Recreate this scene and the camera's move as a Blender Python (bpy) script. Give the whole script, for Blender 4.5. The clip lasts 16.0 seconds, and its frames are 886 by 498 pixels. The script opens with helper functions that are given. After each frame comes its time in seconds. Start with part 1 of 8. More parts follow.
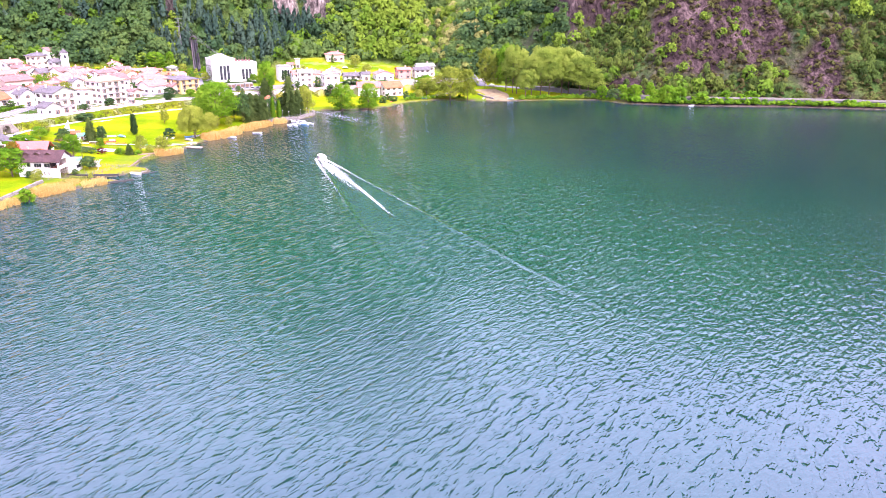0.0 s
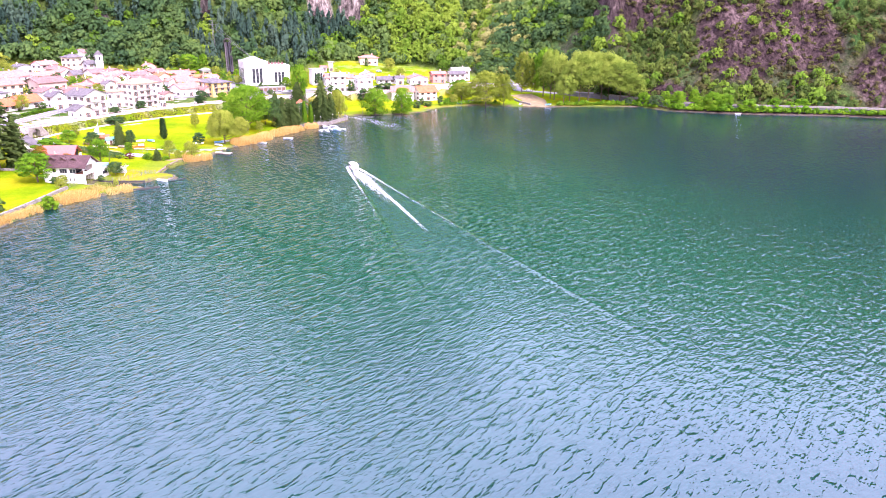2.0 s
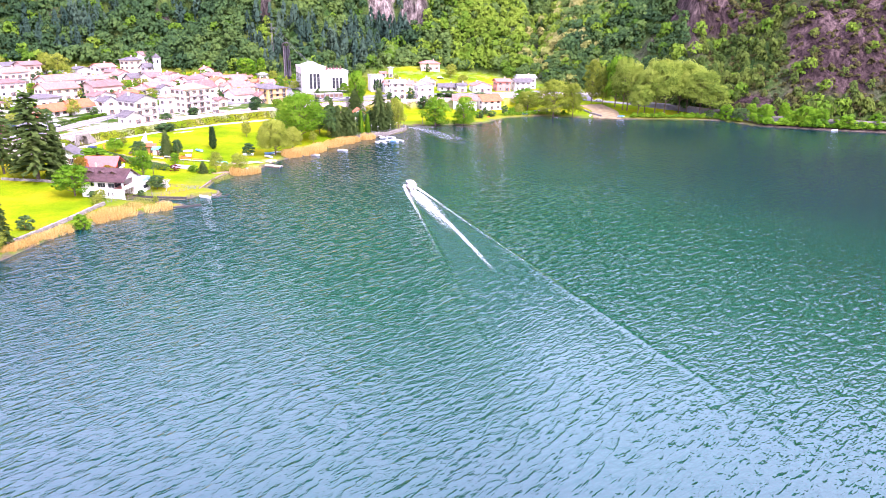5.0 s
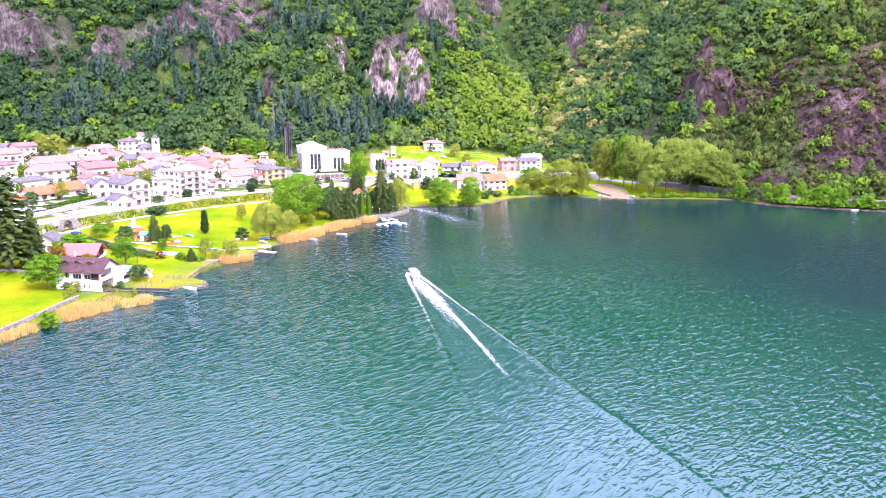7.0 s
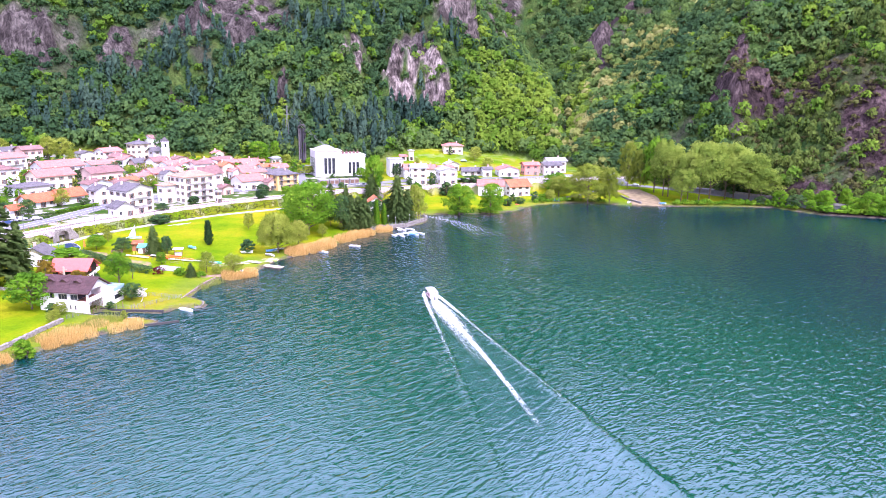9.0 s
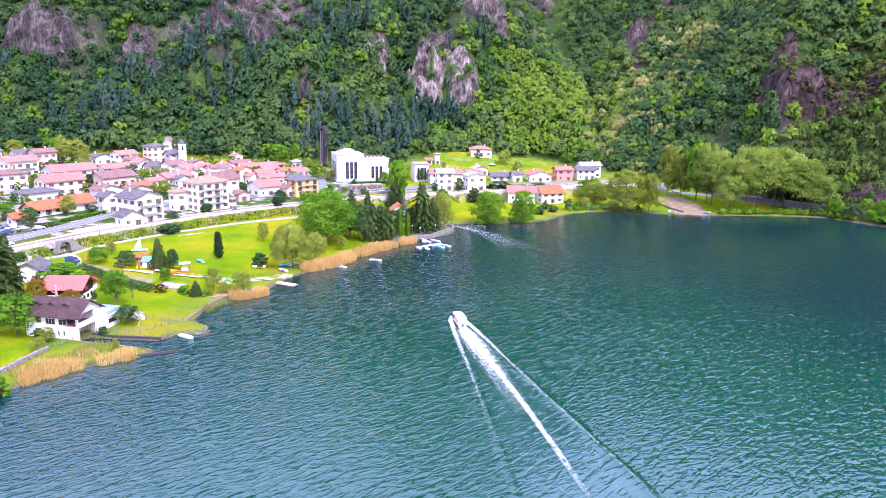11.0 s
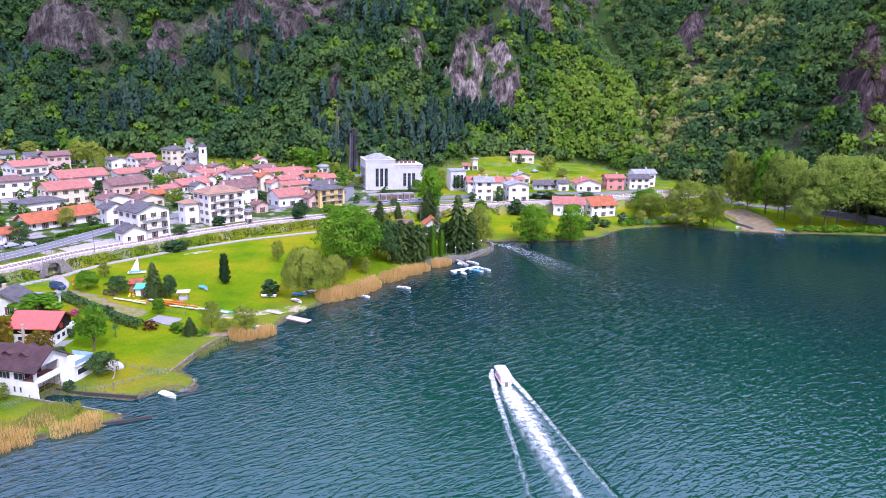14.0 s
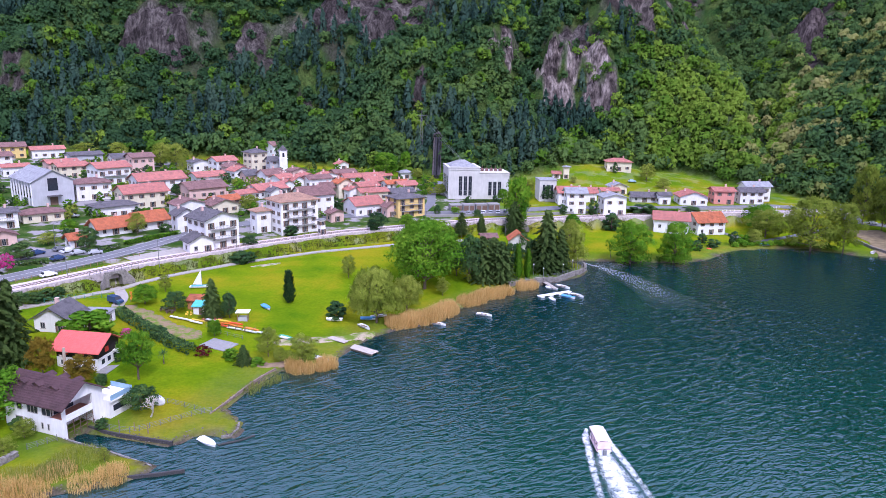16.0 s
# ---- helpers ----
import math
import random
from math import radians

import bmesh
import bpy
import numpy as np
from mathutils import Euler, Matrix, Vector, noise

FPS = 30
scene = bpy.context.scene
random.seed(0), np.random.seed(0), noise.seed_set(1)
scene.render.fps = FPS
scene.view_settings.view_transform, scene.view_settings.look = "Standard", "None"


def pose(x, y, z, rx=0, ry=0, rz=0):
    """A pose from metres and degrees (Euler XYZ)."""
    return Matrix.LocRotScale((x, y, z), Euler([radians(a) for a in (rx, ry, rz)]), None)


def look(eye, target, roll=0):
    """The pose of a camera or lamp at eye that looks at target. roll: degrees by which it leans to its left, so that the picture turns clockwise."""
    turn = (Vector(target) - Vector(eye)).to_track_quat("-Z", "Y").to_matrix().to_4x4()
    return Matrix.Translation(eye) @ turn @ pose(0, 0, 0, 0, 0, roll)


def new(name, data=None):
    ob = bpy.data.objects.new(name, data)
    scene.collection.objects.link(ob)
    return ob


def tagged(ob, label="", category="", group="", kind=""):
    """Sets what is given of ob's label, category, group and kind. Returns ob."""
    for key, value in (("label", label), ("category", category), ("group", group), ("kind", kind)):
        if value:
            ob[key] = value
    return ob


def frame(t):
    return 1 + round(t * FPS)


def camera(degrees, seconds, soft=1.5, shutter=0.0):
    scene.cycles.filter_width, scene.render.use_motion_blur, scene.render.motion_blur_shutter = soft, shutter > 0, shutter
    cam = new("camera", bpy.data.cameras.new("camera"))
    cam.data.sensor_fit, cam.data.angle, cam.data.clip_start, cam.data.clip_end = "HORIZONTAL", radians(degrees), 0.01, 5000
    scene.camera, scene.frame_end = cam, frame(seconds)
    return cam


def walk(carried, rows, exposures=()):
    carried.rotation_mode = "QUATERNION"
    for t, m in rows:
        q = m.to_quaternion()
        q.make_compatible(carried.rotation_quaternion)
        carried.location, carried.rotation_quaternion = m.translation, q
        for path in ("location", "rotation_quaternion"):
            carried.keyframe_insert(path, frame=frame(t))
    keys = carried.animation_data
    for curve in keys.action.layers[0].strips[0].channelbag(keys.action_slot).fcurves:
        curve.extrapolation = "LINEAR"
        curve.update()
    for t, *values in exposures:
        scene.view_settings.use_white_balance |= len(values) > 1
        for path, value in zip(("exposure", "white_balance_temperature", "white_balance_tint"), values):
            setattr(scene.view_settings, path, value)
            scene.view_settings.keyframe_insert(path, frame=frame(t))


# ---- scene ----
cam = camera(65.0, 16.0, soft=0.6)
PATH = [
    (0, look((1.07, 2.69, 58.97), (9.91, 49.01, 42.35), 0.79)),
    (0.5, look((0.90, 5.68, 58.94), (9.04, 52.14, 42.36), 0.89)),
    (1, look((0.97, 8.78, 58.88), (8.17, 55.41, 42.35), 0.95)),
    (1.5, look((1.19, 11.97, 58.85), (8.25, 58.64, 42.36), 0.97)),
    (2, look((1.42, 15.58, 58.85), (8.17, 62.30, 42.38), 0.97)),
    (2.5, look((1.48, 19.43, 58.82), (7.79, 66.23, 42.40), 0.97)),
    (3, look((1.60, 23.45, 58.76), (6.40, 70.45, 42.37), 1.03)),
    (3.5, look((1.69, 27.87, 58.75), (5.62, 74.95, 42.38), 1.12)),
    (5.8, look((1.51, 50.19, 59.04), (4.22, 97.41, 42.83), 1.16)),
    (6, look((1.47, 52.14, 59.06), (4.19, 99.95, 44.69), 1.03)),
    (6.1, look((1.41, 52.99, 58.96), (4.17, 101.09, 45.61), 1.12)),
    (6.2, look((1.38, 53.92, 58.94), (4.16, 102.48, 47.34), 1.11)),
    (6.3, look((1.35, 54.85, 58.91), (4.13, 103.47, 47.57), 1.10)),
    (6.5, look((1.29, 56.72, 58.86), (4.06, 105.36, 47.62), 1.08)),
    (7, look((1.58, 61.62, 58.69), (4.27, 110.28, 47.50), 0.98)),
    (7.5, look((1.86, 66.34, 58.70), (4.42, 115.01, 47.52), 0.90)),
    (8, look((2.20, 71.45, 58.80), (4.29, 120.14, 47.63), 0.88)),
    (8.5, look((2.11, 76.58, 58.96), (3.87, 125.28, 47.77), 0.87)),
    (9, look((1.98, 82.21, 59.15), (3.35, 130.92, 47.94), 0.90)),
    (11.5, look((1.07, 109.93, 59.72), (0.13, 158.63, 48.44), 0.92)),
    (12, look((0.86, 115.73, 59.92), (-0.62, 164.41, 48.60), 1.00)),
    (12.5, look((0.54, 121.34, 60.11), (-1.33, 170.00, 48.75), 1.03)),
    (13, look((0.30, 127.21, 60.40), (-1.82, 175.85, 48.99), 0.99)),
    (13.5, look((-0.07, 132.95, 60.54), (-2.43, 181.57, 49.11), 0.99)),
    (14, look((-0.40, 138.96, 60.67), (-3.33, 187.54, 49.20), 0.97)),
    (14.5, look((-0.85, 144.93, 60.63), (-4.73, 193.44, 49.14), 0.98)),
    (15, look((-1.38, 151.08, 60.48), (-6.27, 199.50, 49.00), 0.99)),
    (15.5, look((-2.00, 156.92, 60.35), (-8.24, 205.18, 48.88), 1.05)),
    (16, look((-2.75, 163.08, 60.33), (-11.69, 210.94, 48.95), 1.10)),
]
walk(cam, PATH, [(0, 1.42, 6500, 34), (3.5, 1.40, 6450, 34), (6.0, 1.40, 6200, 33), (9.0, 1.09, 5850, 30), (12.5, 0.62, 5600, 26), (16.0, -0.03, 5480, 22)])

# ---- light: a bright overcast sky ----
SUN_HIGH, SUN_ROUND = 50, 145          # degrees over the horizon, and round from north
world = bpy.data.worlds.new("sky")
scene.world = world
world.use_nodes = True
wt = world.node_tree
sky = wt.nodes.new("ShaderNodeTexSky")
sky.sky_type, sky.sun_disc = "NISHITA", False
sky.sun_elevation, sky.sun_rotation = radians(SUN_HIGH), radians(SUN_ROUND)
sky.dust_density, sky.air_density = 3.0, 1.0
# cloud over the blue, brighter high up than near the horizon
up = wt.nodes.new("ShaderNodeSeparateXYZ")
wt.links.new(wt.nodes.new("ShaderNodeTexCoord").outputs["Generated"], up.inputs[0])
cloud = wt.nodes.new("ShaderNodeValToRGB")
cloud.color_ramp.elements.new(0.5)
for e, (p, c) in zip(cloud.color_ramp.elements, ((0.0, (1.2, 1.2, 1.6, 1)), (0.5, (2.9, 2.85, 3.9, 1)), (1.0, (3.4, 3.3, 4.5, 1)))):
    e.position, e.color = p, c
wt.links.new(up.outputs[2], cloud.inputs[0])
lift = wt.nodes.new("ShaderNodeVectorMath")
lift.operation = "SCALE"
lift.inputs[3].default_value = 8.0
wt.links.new(cloud.outputs[0], lift.inputs[0])
veil = wt.nodes.new("ShaderNodeMix")
veil.data_type = "RGBA"
veil.inputs[0].default_value = 0.6
wt.links.new(sky.outputs[0], veil.inputs[6])
wt.links.new(lift.outputs[0], veil.inputs[7])
back = wt.nodes["Background"]
back.inputs[1].default_value = 0.095
wt.links.new(veil.outputs[2], back.inputs[0])
sun = new("sun", bpy.data.lights.new("sun", "SUN"))
sun.data.energy, sun.data.angle, sun.data.color = 3.0, radians(7), (1.0, 0.95, 0.87)
sun.matrix_world = look((0, 0, 200), (0 - math.sin(radians(SUN_ROUND)), 0 - math.cos(radians(SUN_ROUND)), 200 - math.tan(radians(SUN_HIGH))))
# ---- materials ----
class Mat:
    """Short hand for node materials."""

    def __init__(self, name):
        self.m = bpy.data.materials.new(name)
        self.m.use_nodes = True
        self.t = self.m.node_tree
        self.b = self.t.nodes["Principled BSDF"]
        self.coord = self.node("ShaderNodeNewGeometry").outputs["Position"]

    def node(self, kind, **values):
        n = self.t.nodes.new(kind)
        for key, value in values.items():
            setattr(n, key, value)
        return n

    def link(self, a, b):
        self.t.links.new(a, b)

    def noise(self, scale, detail=4.0, rough=0.6, stretch=None, turn=0.0, local=False):
        n = self.node("ShaderNodeTexNoise")
        n.inputs["Scale"].default_value, n.inputs["Detail"].default_value, n.inputs["Roughness"].default_value = scale, detail, rough
        co = self.node("ShaderNodeTexCoord").outputs["Object"] if local else self.coord
        if stretch:
            mp = self.node("ShaderNodeMapping")
            mp.inputs["Scale"].default_value = stretch
            mp.inputs["Rotation"].default_value = (0, 0, radians(turn))
            self.link(co, mp.inputs[0])
            co = mp.outputs[0]
        self.link(co, n.inputs["Vector"])
        return n.outputs["Fac"]

    def swell(self, turn, length, width, detail=2.0, rough=0.5):
        """Noise drawn out along a direction: its grain is `length` by `width` metres."""
        mp = self.node("ShaderNodeMapping", vector_type="TEXTURE")
        mp.inputs["Scale"].default_value = (length, width, 1)
        mp.inputs["Rotation"].default_value = (0, 0, radians(turn))
        self.link(self.coord, mp.inputs[0])
        n = self.node("ShaderNodeTexNoise")
        n.inputs["Scale"].default_value, n.inputs["Detail"].default_value, n.inputs["Roughness"].default_value = 1.0, detail, rough
        self.link(mp.outputs[0], n.inputs["Vector"])
        return n.outputs["Fac"]

    def span(self, value, a, b, c=0.0, d=1.0, smooth=True):
        """value from a..b brought to c..d, and held there."""
        n = self.node("ShaderNodeMapRange", interpolation_type="SMOOTHSTEP" if smooth else "LINEAR")
        for k, v in ((1, a), (2, b), (3, c), (4, d)):
            n.inputs[k].default_value = v
        self.link(value, n.inputs[0])
        return n.outputs[0]

    def ramp(self, fac, *stops):
        n = self.node("ShaderNodeValToRGB")
        while len(n.color_ramp.elements) < len(stops):
            n.color_ramp.elements.new(0.5)
        for e, (p, c) in zip(n.color_ramp.elements, stops):
            e.position, e.color = p, (*c, 1) if len(c) == 3 else c
        self.link(fac, n.inputs[0])
        return n.outputs[0]

    def mix(self, fac, a, b, kind="MIX"):
        n = self.node("ShaderNodeMix", data_type="RGBA", blend_type=kind)
        for slot, v in ((0, fac), (6, a), (7, b)):
            if isinstance(v, (int, float)):
                n.inputs[slot].default_value = v
            elif isinstance(v, tuple):
                n.inputs[slot].default_value = (*v, 1)
            else:
                self.link(v, n.inputs[slot])
        return n.outputs[2]

    def math(self, op, a, b=0.0):
        n = self.node("ShaderNodeMath", operation=op)
        for slot, v in ((0, a), (1, b)):
            if isinstance(v, (int, float)):
                n.inputs[slot].default_value = v
            else:
                self.link(v, n.inputs[slot])
        return n.outputs[0]

    def attr(self, name):
        return self.node("ShaderNodeAttribute", attribute_name=name).outputs["Fac"]

    def bump(self, height, distance, strength=1.0):
        n = self.node("ShaderNodeBump")
        n.inputs["Strength"].default_value, n.inputs["Distance"].default_value = strength, distance
        self.link(height, n.inputs["Height"])
        self.link(n.outputs[0], self.b.inputs["Normal"])
        return self

    def done(self, colour, rough=0.8, metal=0.0, spec=0.3):
        if isinstance(colour, tuple):
            self.b.inputs["Base Color"].default_value = (*colour, 1)
        else:
            self.link(colour, self.b.inputs["Base Color"])
        self.b.inputs["Roughness"].default_value, self.b.inputs["Metallic"].default_value = rough, metal
        self.b.inputs["Specular IOR Level"].default_value = spec
        return self.m


def shade(c, k):
    return tuple(min(1, v * k) for v in c)


def plaster(name, c):
    m = Mat(name)
    a = m.ramp(m.noise(0.35, 5), (0.3, shade(c, 0.82)), (0.7, c))
    streak = m.ramp(m.noise(1.0, 4, 0.6, (2.5, 2.5, 0.25)), (0.38, (0.72, 0.70, 0.66)), (0.6, (1, 1, 1)))
    col = m.mix(0.25, a, streak, "MULTIPLY")
    return m.bump(m.noise(9, 3), 0.02).done(col, 0.9)


def tiles(name, c, dark, wave=4.0):
    m = Mat(name)
    patch = m.ramp(m.noise(0.6, 5, 0.65), (0.3, dark), (0.52, c), (0.8, shade(c, 1.25)))
    fine = m.ramp(m.noise(7, 3, 0.7), (0.3, (0.62, 0.6, 0.6)), (0.7, (1.1, 1.08, 1.05)))
    col = m.mix(0.8, patch, fine, "MULTIPLY")
    w = m.node("ShaderNodeTexWave", wave_type="BANDS", bands_direction="X")
    w.inputs["Scale"].default_value, w.inputs["Distortion"].default_value = wave, 0.6
    m.link(m.node("ShaderNodeTexCoord").outputs["Object"], w.inputs["Vector"])
    return m.bump(w.outputs["Fac"], 0.05).done(col, 0.85)


def plain(name, c, rough=0.6, metal=0.0, vary=0.15, scale=1.5):
    m = Mat(name)
    col = m.ramp(m.noise(scale, 4), (0.3, shade(c, 1 - vary)), (0.7, shade(c, 1 + vary)))
    return m.done(col, rough, metal)


def leaves(name, dark, mid, light, big=0.02, rounded=True):
    m = Mat(name)
    tone = m.math("ADD", m.math("MULTIPLY", m.attr("tone"), 0.62), m.math("MULTIPLY", m.node("ShaderNodeNewGeometry").outputs["Random Per Island"], 0.2))
    tone = m.math("ADD", tone, m.math("MULTIPLY", m.math("SUBTRACT", m.noise(big, 3), 0.4), 0.9))
    col = m.ramp(tone, (0.1, dark), (0.45, mid), (0.9, light))
    m.b.inputs["Transmission Weight"].default_value = 0.0
    tr = m.node("ShaderNodeBsdfTranslucent")
    m.link(col, tr.inputs[0])
    add = m.node("ShaderNodeMixShader")
    add.inputs[0].default_value = 0.4
    out = m.t.nodes["Material Output"]
    m.done(col, 0.75, 0.0, 0.05)
    # crowns shade as rounded bodies, not leaf by leaf
    bend = m.node("ShaderNodeVectorMath", operation="MULTIPLY_ADD")
    bend.inputs[1].default_value = (0.4, 0.4, 0.4)
    m.link(m.node("ShaderNodeNewGeometry").outputs["Normal"], bend.inputs[0])
    turn = m.node("ShaderNodeVectorTransform", vector_type="NORMAL", convert_from="OBJECT", convert_to="WORLD")
    m.link(m.node("ShaderNodeAttribute", attribute_name="round").outputs["Vector"], turn.inputs[0])
    m.link(turn.outputs[0], bend.inputs[2])
    unit = m.node("ShaderNodeVectorMath", operation="NORMALIZE")
    m.link(bend.outputs[0], unit.inputs[0])
    if rounded:
        m.link(unit.outputs[0], m.b.inputs["Normal"])
    m.link(m.b.outputs[0], add.inputs[1])
    m.link(tr.outputs[0], add.inputs[2])
    m.link(add.outputs[0], out.inputs[0])
    return m.m


WHITE = plaster("white_plaster", (0.86, 0.84, 0.82))
CREAM = plaster("cream_plaster", (0.78, 0.70, 0.52))
YELLOW = plaster("yellow_plaster", (0.80, 0.58, 0.22))
PINK = plaster("pink_plaster", (0.75, 0.52, 0.45))
ROSE = plaster("rose_plaster", (0.70, 0.30, 0.25))
GREY_WALL = plaster("grey_plaster", (0.52, 0.52, 0.54))
STONE_WALL = plaster("pale_stone", (0.62, 0.60, 0.57))
RED_ROOF = tiles("red_clay_tiles", (0.53, 0.205, 0.165), (0.34, 0.16, 0.14))
ORANGE_ROOF = tiles("orange_clay_tiles", (0.55, 0.17, 0.075), (0.32, 0.11, 0.06))
BROWN_ROOF = tiles("brown_tiles", (0.27, 0.155, 0.14), (0.16, 0.095, 0.09))
TAN_ROOF = tiles("tan_tiles", (0.46, 0.28, 0.19), (0.30, 0.19, 0.14))
SLATE_ROOF = tiles("grey_stone_slabs", (0.155, 0.145, 0.155), (0.085, 0.08, 0.09), 3.0)
PALE_ROOF = tiles("pale_sheet_roof", (0.36, 0.37, 0.39), (0.26, 0.26, 0.28), 2.0)
METAL_RED = plain("red_sheet_roof", (0.62, 0.12, 0.10), 0.45)
GLASS = plain("window_glass", (0.03, 0.035, 0.045), 0.08)
FRAME = plain("window_frame", (0.40, 0.36, 0.33), 0.5)
SHUTTER = plain("wooden_shutter", (0.16, 0.10, 0.07), 0.7)
WOOD = plain("weathered_wood", (0.22, 0.15, 0.10), 0.8, scale=6)
DECK = plain("pale_planks", (0.45, 0.40, 0.34), 0.8, scale=4)
CONCRETE = plain("concrete", (0.26, 0.25, 0.24), 0.9, scale=2)
IRON = plain("painted_iron", (0.20, 0.205, 0.21), 0.5, 0.5)
HULL = plain("white_hull", (0.80, 0.80, 0.80), 0.3, vary=0.05)
BARK = plain("bark", (0.13, 0.095, 0.07), 0.9, vary=0.4, scale=4)
# leaf green made bluer, the mountain's distant haze mixed into the colour
LEAF = leaves("broad_leaves", (0.027, 0.067, 0.034), (0.063, 0.131, 0.045), (0.152, 0.240, 0.056), 0.011)
LEAF_FRESH = leaves("fresh_leaves", (0.032, 0.11, 0.010), (0.115, 0.27, 0.014), (0.26, 0.42, 0.03), 0.05)
LEAF_WILLOW = leaves("willow_leaves", (0.11, 0.16, 0.018), (0.26, 0.32, 0.040), (0.44, 0.48, 0.09), 0.05)
LEAF_SPRING = leaves("spring_leaves", (0.050, 0.125, 0.016), (0.115, 0.23, 0.022), (0.25, 0.36, 0.045), 0.015)
LEAF_PALE = leaves("blossoming_leaves", (0.12, 0.17, 0.04), (0.24, 0.28, 0.07), (0.42, 0.40, 0.15), 0.03)
# needles lightened and blued, with the same haze in their colour
NEEDLE = leaves("needles", (0.030, 0.068, 0.050), (0.058, 0.112, 0.080), (0.105, 0.170, 0.108), 0.05)
CEDAR = leaves("cedar_needles", (0.036, 0.066, 0.020), (0.075, 0.125, 0.033), (0.15, 0.21, 0.055), 0.05)
LEAF_RUST = leaves("russet_leaves", (0.09, 0.09, 0.015), (0.22, 0.15, 0.018), (0.30, 0.22, 0.03), 0.05)
LEAF_RED = leaves("dark_red_leaves", (0.05, 0.008, 0.012), (0.11, 0.015, 0.02), (0.17, 0.03, 0.03), 0.05)
LEAF_PINK = leaves("pink_blossom", (0.40, 0.03, 0.14), (0.62, 0.07, 0.28), (0.75, 0.18, 0.42), 0.05)
REED = leaves("dry_reeds", (0.38, 0.24, 0.07), (0.64, 0.44, 0.15), (0.78, 0.57, 0.25), 0.08, False)


def ground_material():
    m = Mat("ground")
    grass = m.ramp(m.noise(0.05, 5, 0.6), (0.3, (0.072, 0.160, 0.001)), (0.48, (0.150, 0.222, 0.001)), (0.68, (0.265, 0.242, 0.006)))
    fine = m.ramp(m.noise(1.6, 4, 0.7), (0.3, (0.72, 0.76, 0.7)), (0.7, (1.12, 1.1, 1.1)))
    grass = m.mix(0.8, grass, fine, "MULTIPLY")
    town = m.ramp(m.noise(0.12, 4), (0.40, (0.03, 0.075, 0.010)), (0.52, (0.08, 0.115, 0.03)), (0.57, (0.30, 0.28, 0.28)))
    col = m.mix(m.attr("town"), grass, town)
    rock = m.ramp(m.noise(0.09, 8, 0.72, (1, 1, 0.45)), (0.30, (0.020, 0.018, 0.017)), (0.50, (0.066, 0.057, 0.053)), (0.74, (0.24, 0.22, 0.195)))
    crack = m.ramp(m.noise(0.4, 7, 0.75, (1.5, 1.5, 0.22)), (0.40, (0.22, 0.20, 0.22)), (0.58, (1.15, 1.1, 1.1)))
    rock = m.mix(0.85, rock, crack, "MULTIPLY")
    # fresh pale limestone on the steep crags, with dark upright streaks
    lime = m.ramp(m.noise(0.13, 8, 0.66, (1, 1, 0.6)), (0.36, (0.030, 0.025, 0.024)), (0.48, (0.155, 0.13, 0.118)), (0.62, (0.44, 0.39, 0.35)))
    lime = m.mix(0.9, lime, crack, "MULTIPLY")
    rock = m.mix(m.attr("limestone"), rock, lime)
    # the rock turns rusty towards the cliff in the east
    where = m.node("ShaderNodeSeparateXYZ")
    m.link(m.coord, where.inputs[0])
    rust = m.node("ShaderNodeMapRange")
    for k, v in ((1, 140), (2, 215), (3, 0), (4, 1)):
        rust.inputs[k].default_value = v
    m.link(where.outputs[0], rust.inputs[0])
    rock = m.mix(rust.outputs[0], rock, m.mix(1.0, rock, (0.86, 0.70, 0.74), "MULTIPLY"))
    moss = m.ramp(m.noise(0.06, 6, 0.7), (0.38, (0.028, 0.075, 0.020)), (0.62, (0.075, 0.11, 0.032)))
    moss = m.mix(0.85, moss, m.ramp(m.noise(0.55, 6, 0.75), (0.36, (0.35, 0.32, 0.3)), (0.62, (1.35, 1.3, 1.1))), "MULTIPLY")
    wild = m.mix(m.ramp(m.attr("rock"), (0.35, (0, 0, 0)), (0.6, (1, 1, 1))), moss, rock)
    col = m.mix(m.attr("wild"), col, wild)
    bed = m.ramp(m.attr("shore"), (0.0, (0, 0, 0)), (1.0, (1, 1, 1)))
    stones = m.ramp(m.noise(0.9, 5, 0.7), (0.35, (0.05, 0.04, 0.03)), (0.65, (0.15, 0.125, 0.095)))
    col = m.mix(bed, col, stones)
    return m.bump(m.math("ADD", m.noise(0.8, 8, 0.75), m.math("MULTIPLY", m.math("MULTIPLY", m.noise(0.16, 7, 0.7, (1, 1, 0.35)), m.attr("wild")), 7)), 0.6, 0.8).done(col, 0.95, 0, 0.03)


BOAT = Vector((4.2, 277.5))            # the excursion boat, and the way that its wake runs back from it
ASTERN, ABEAM = Vector((0.225, -0.974)), Vector((0.974, 0.225))


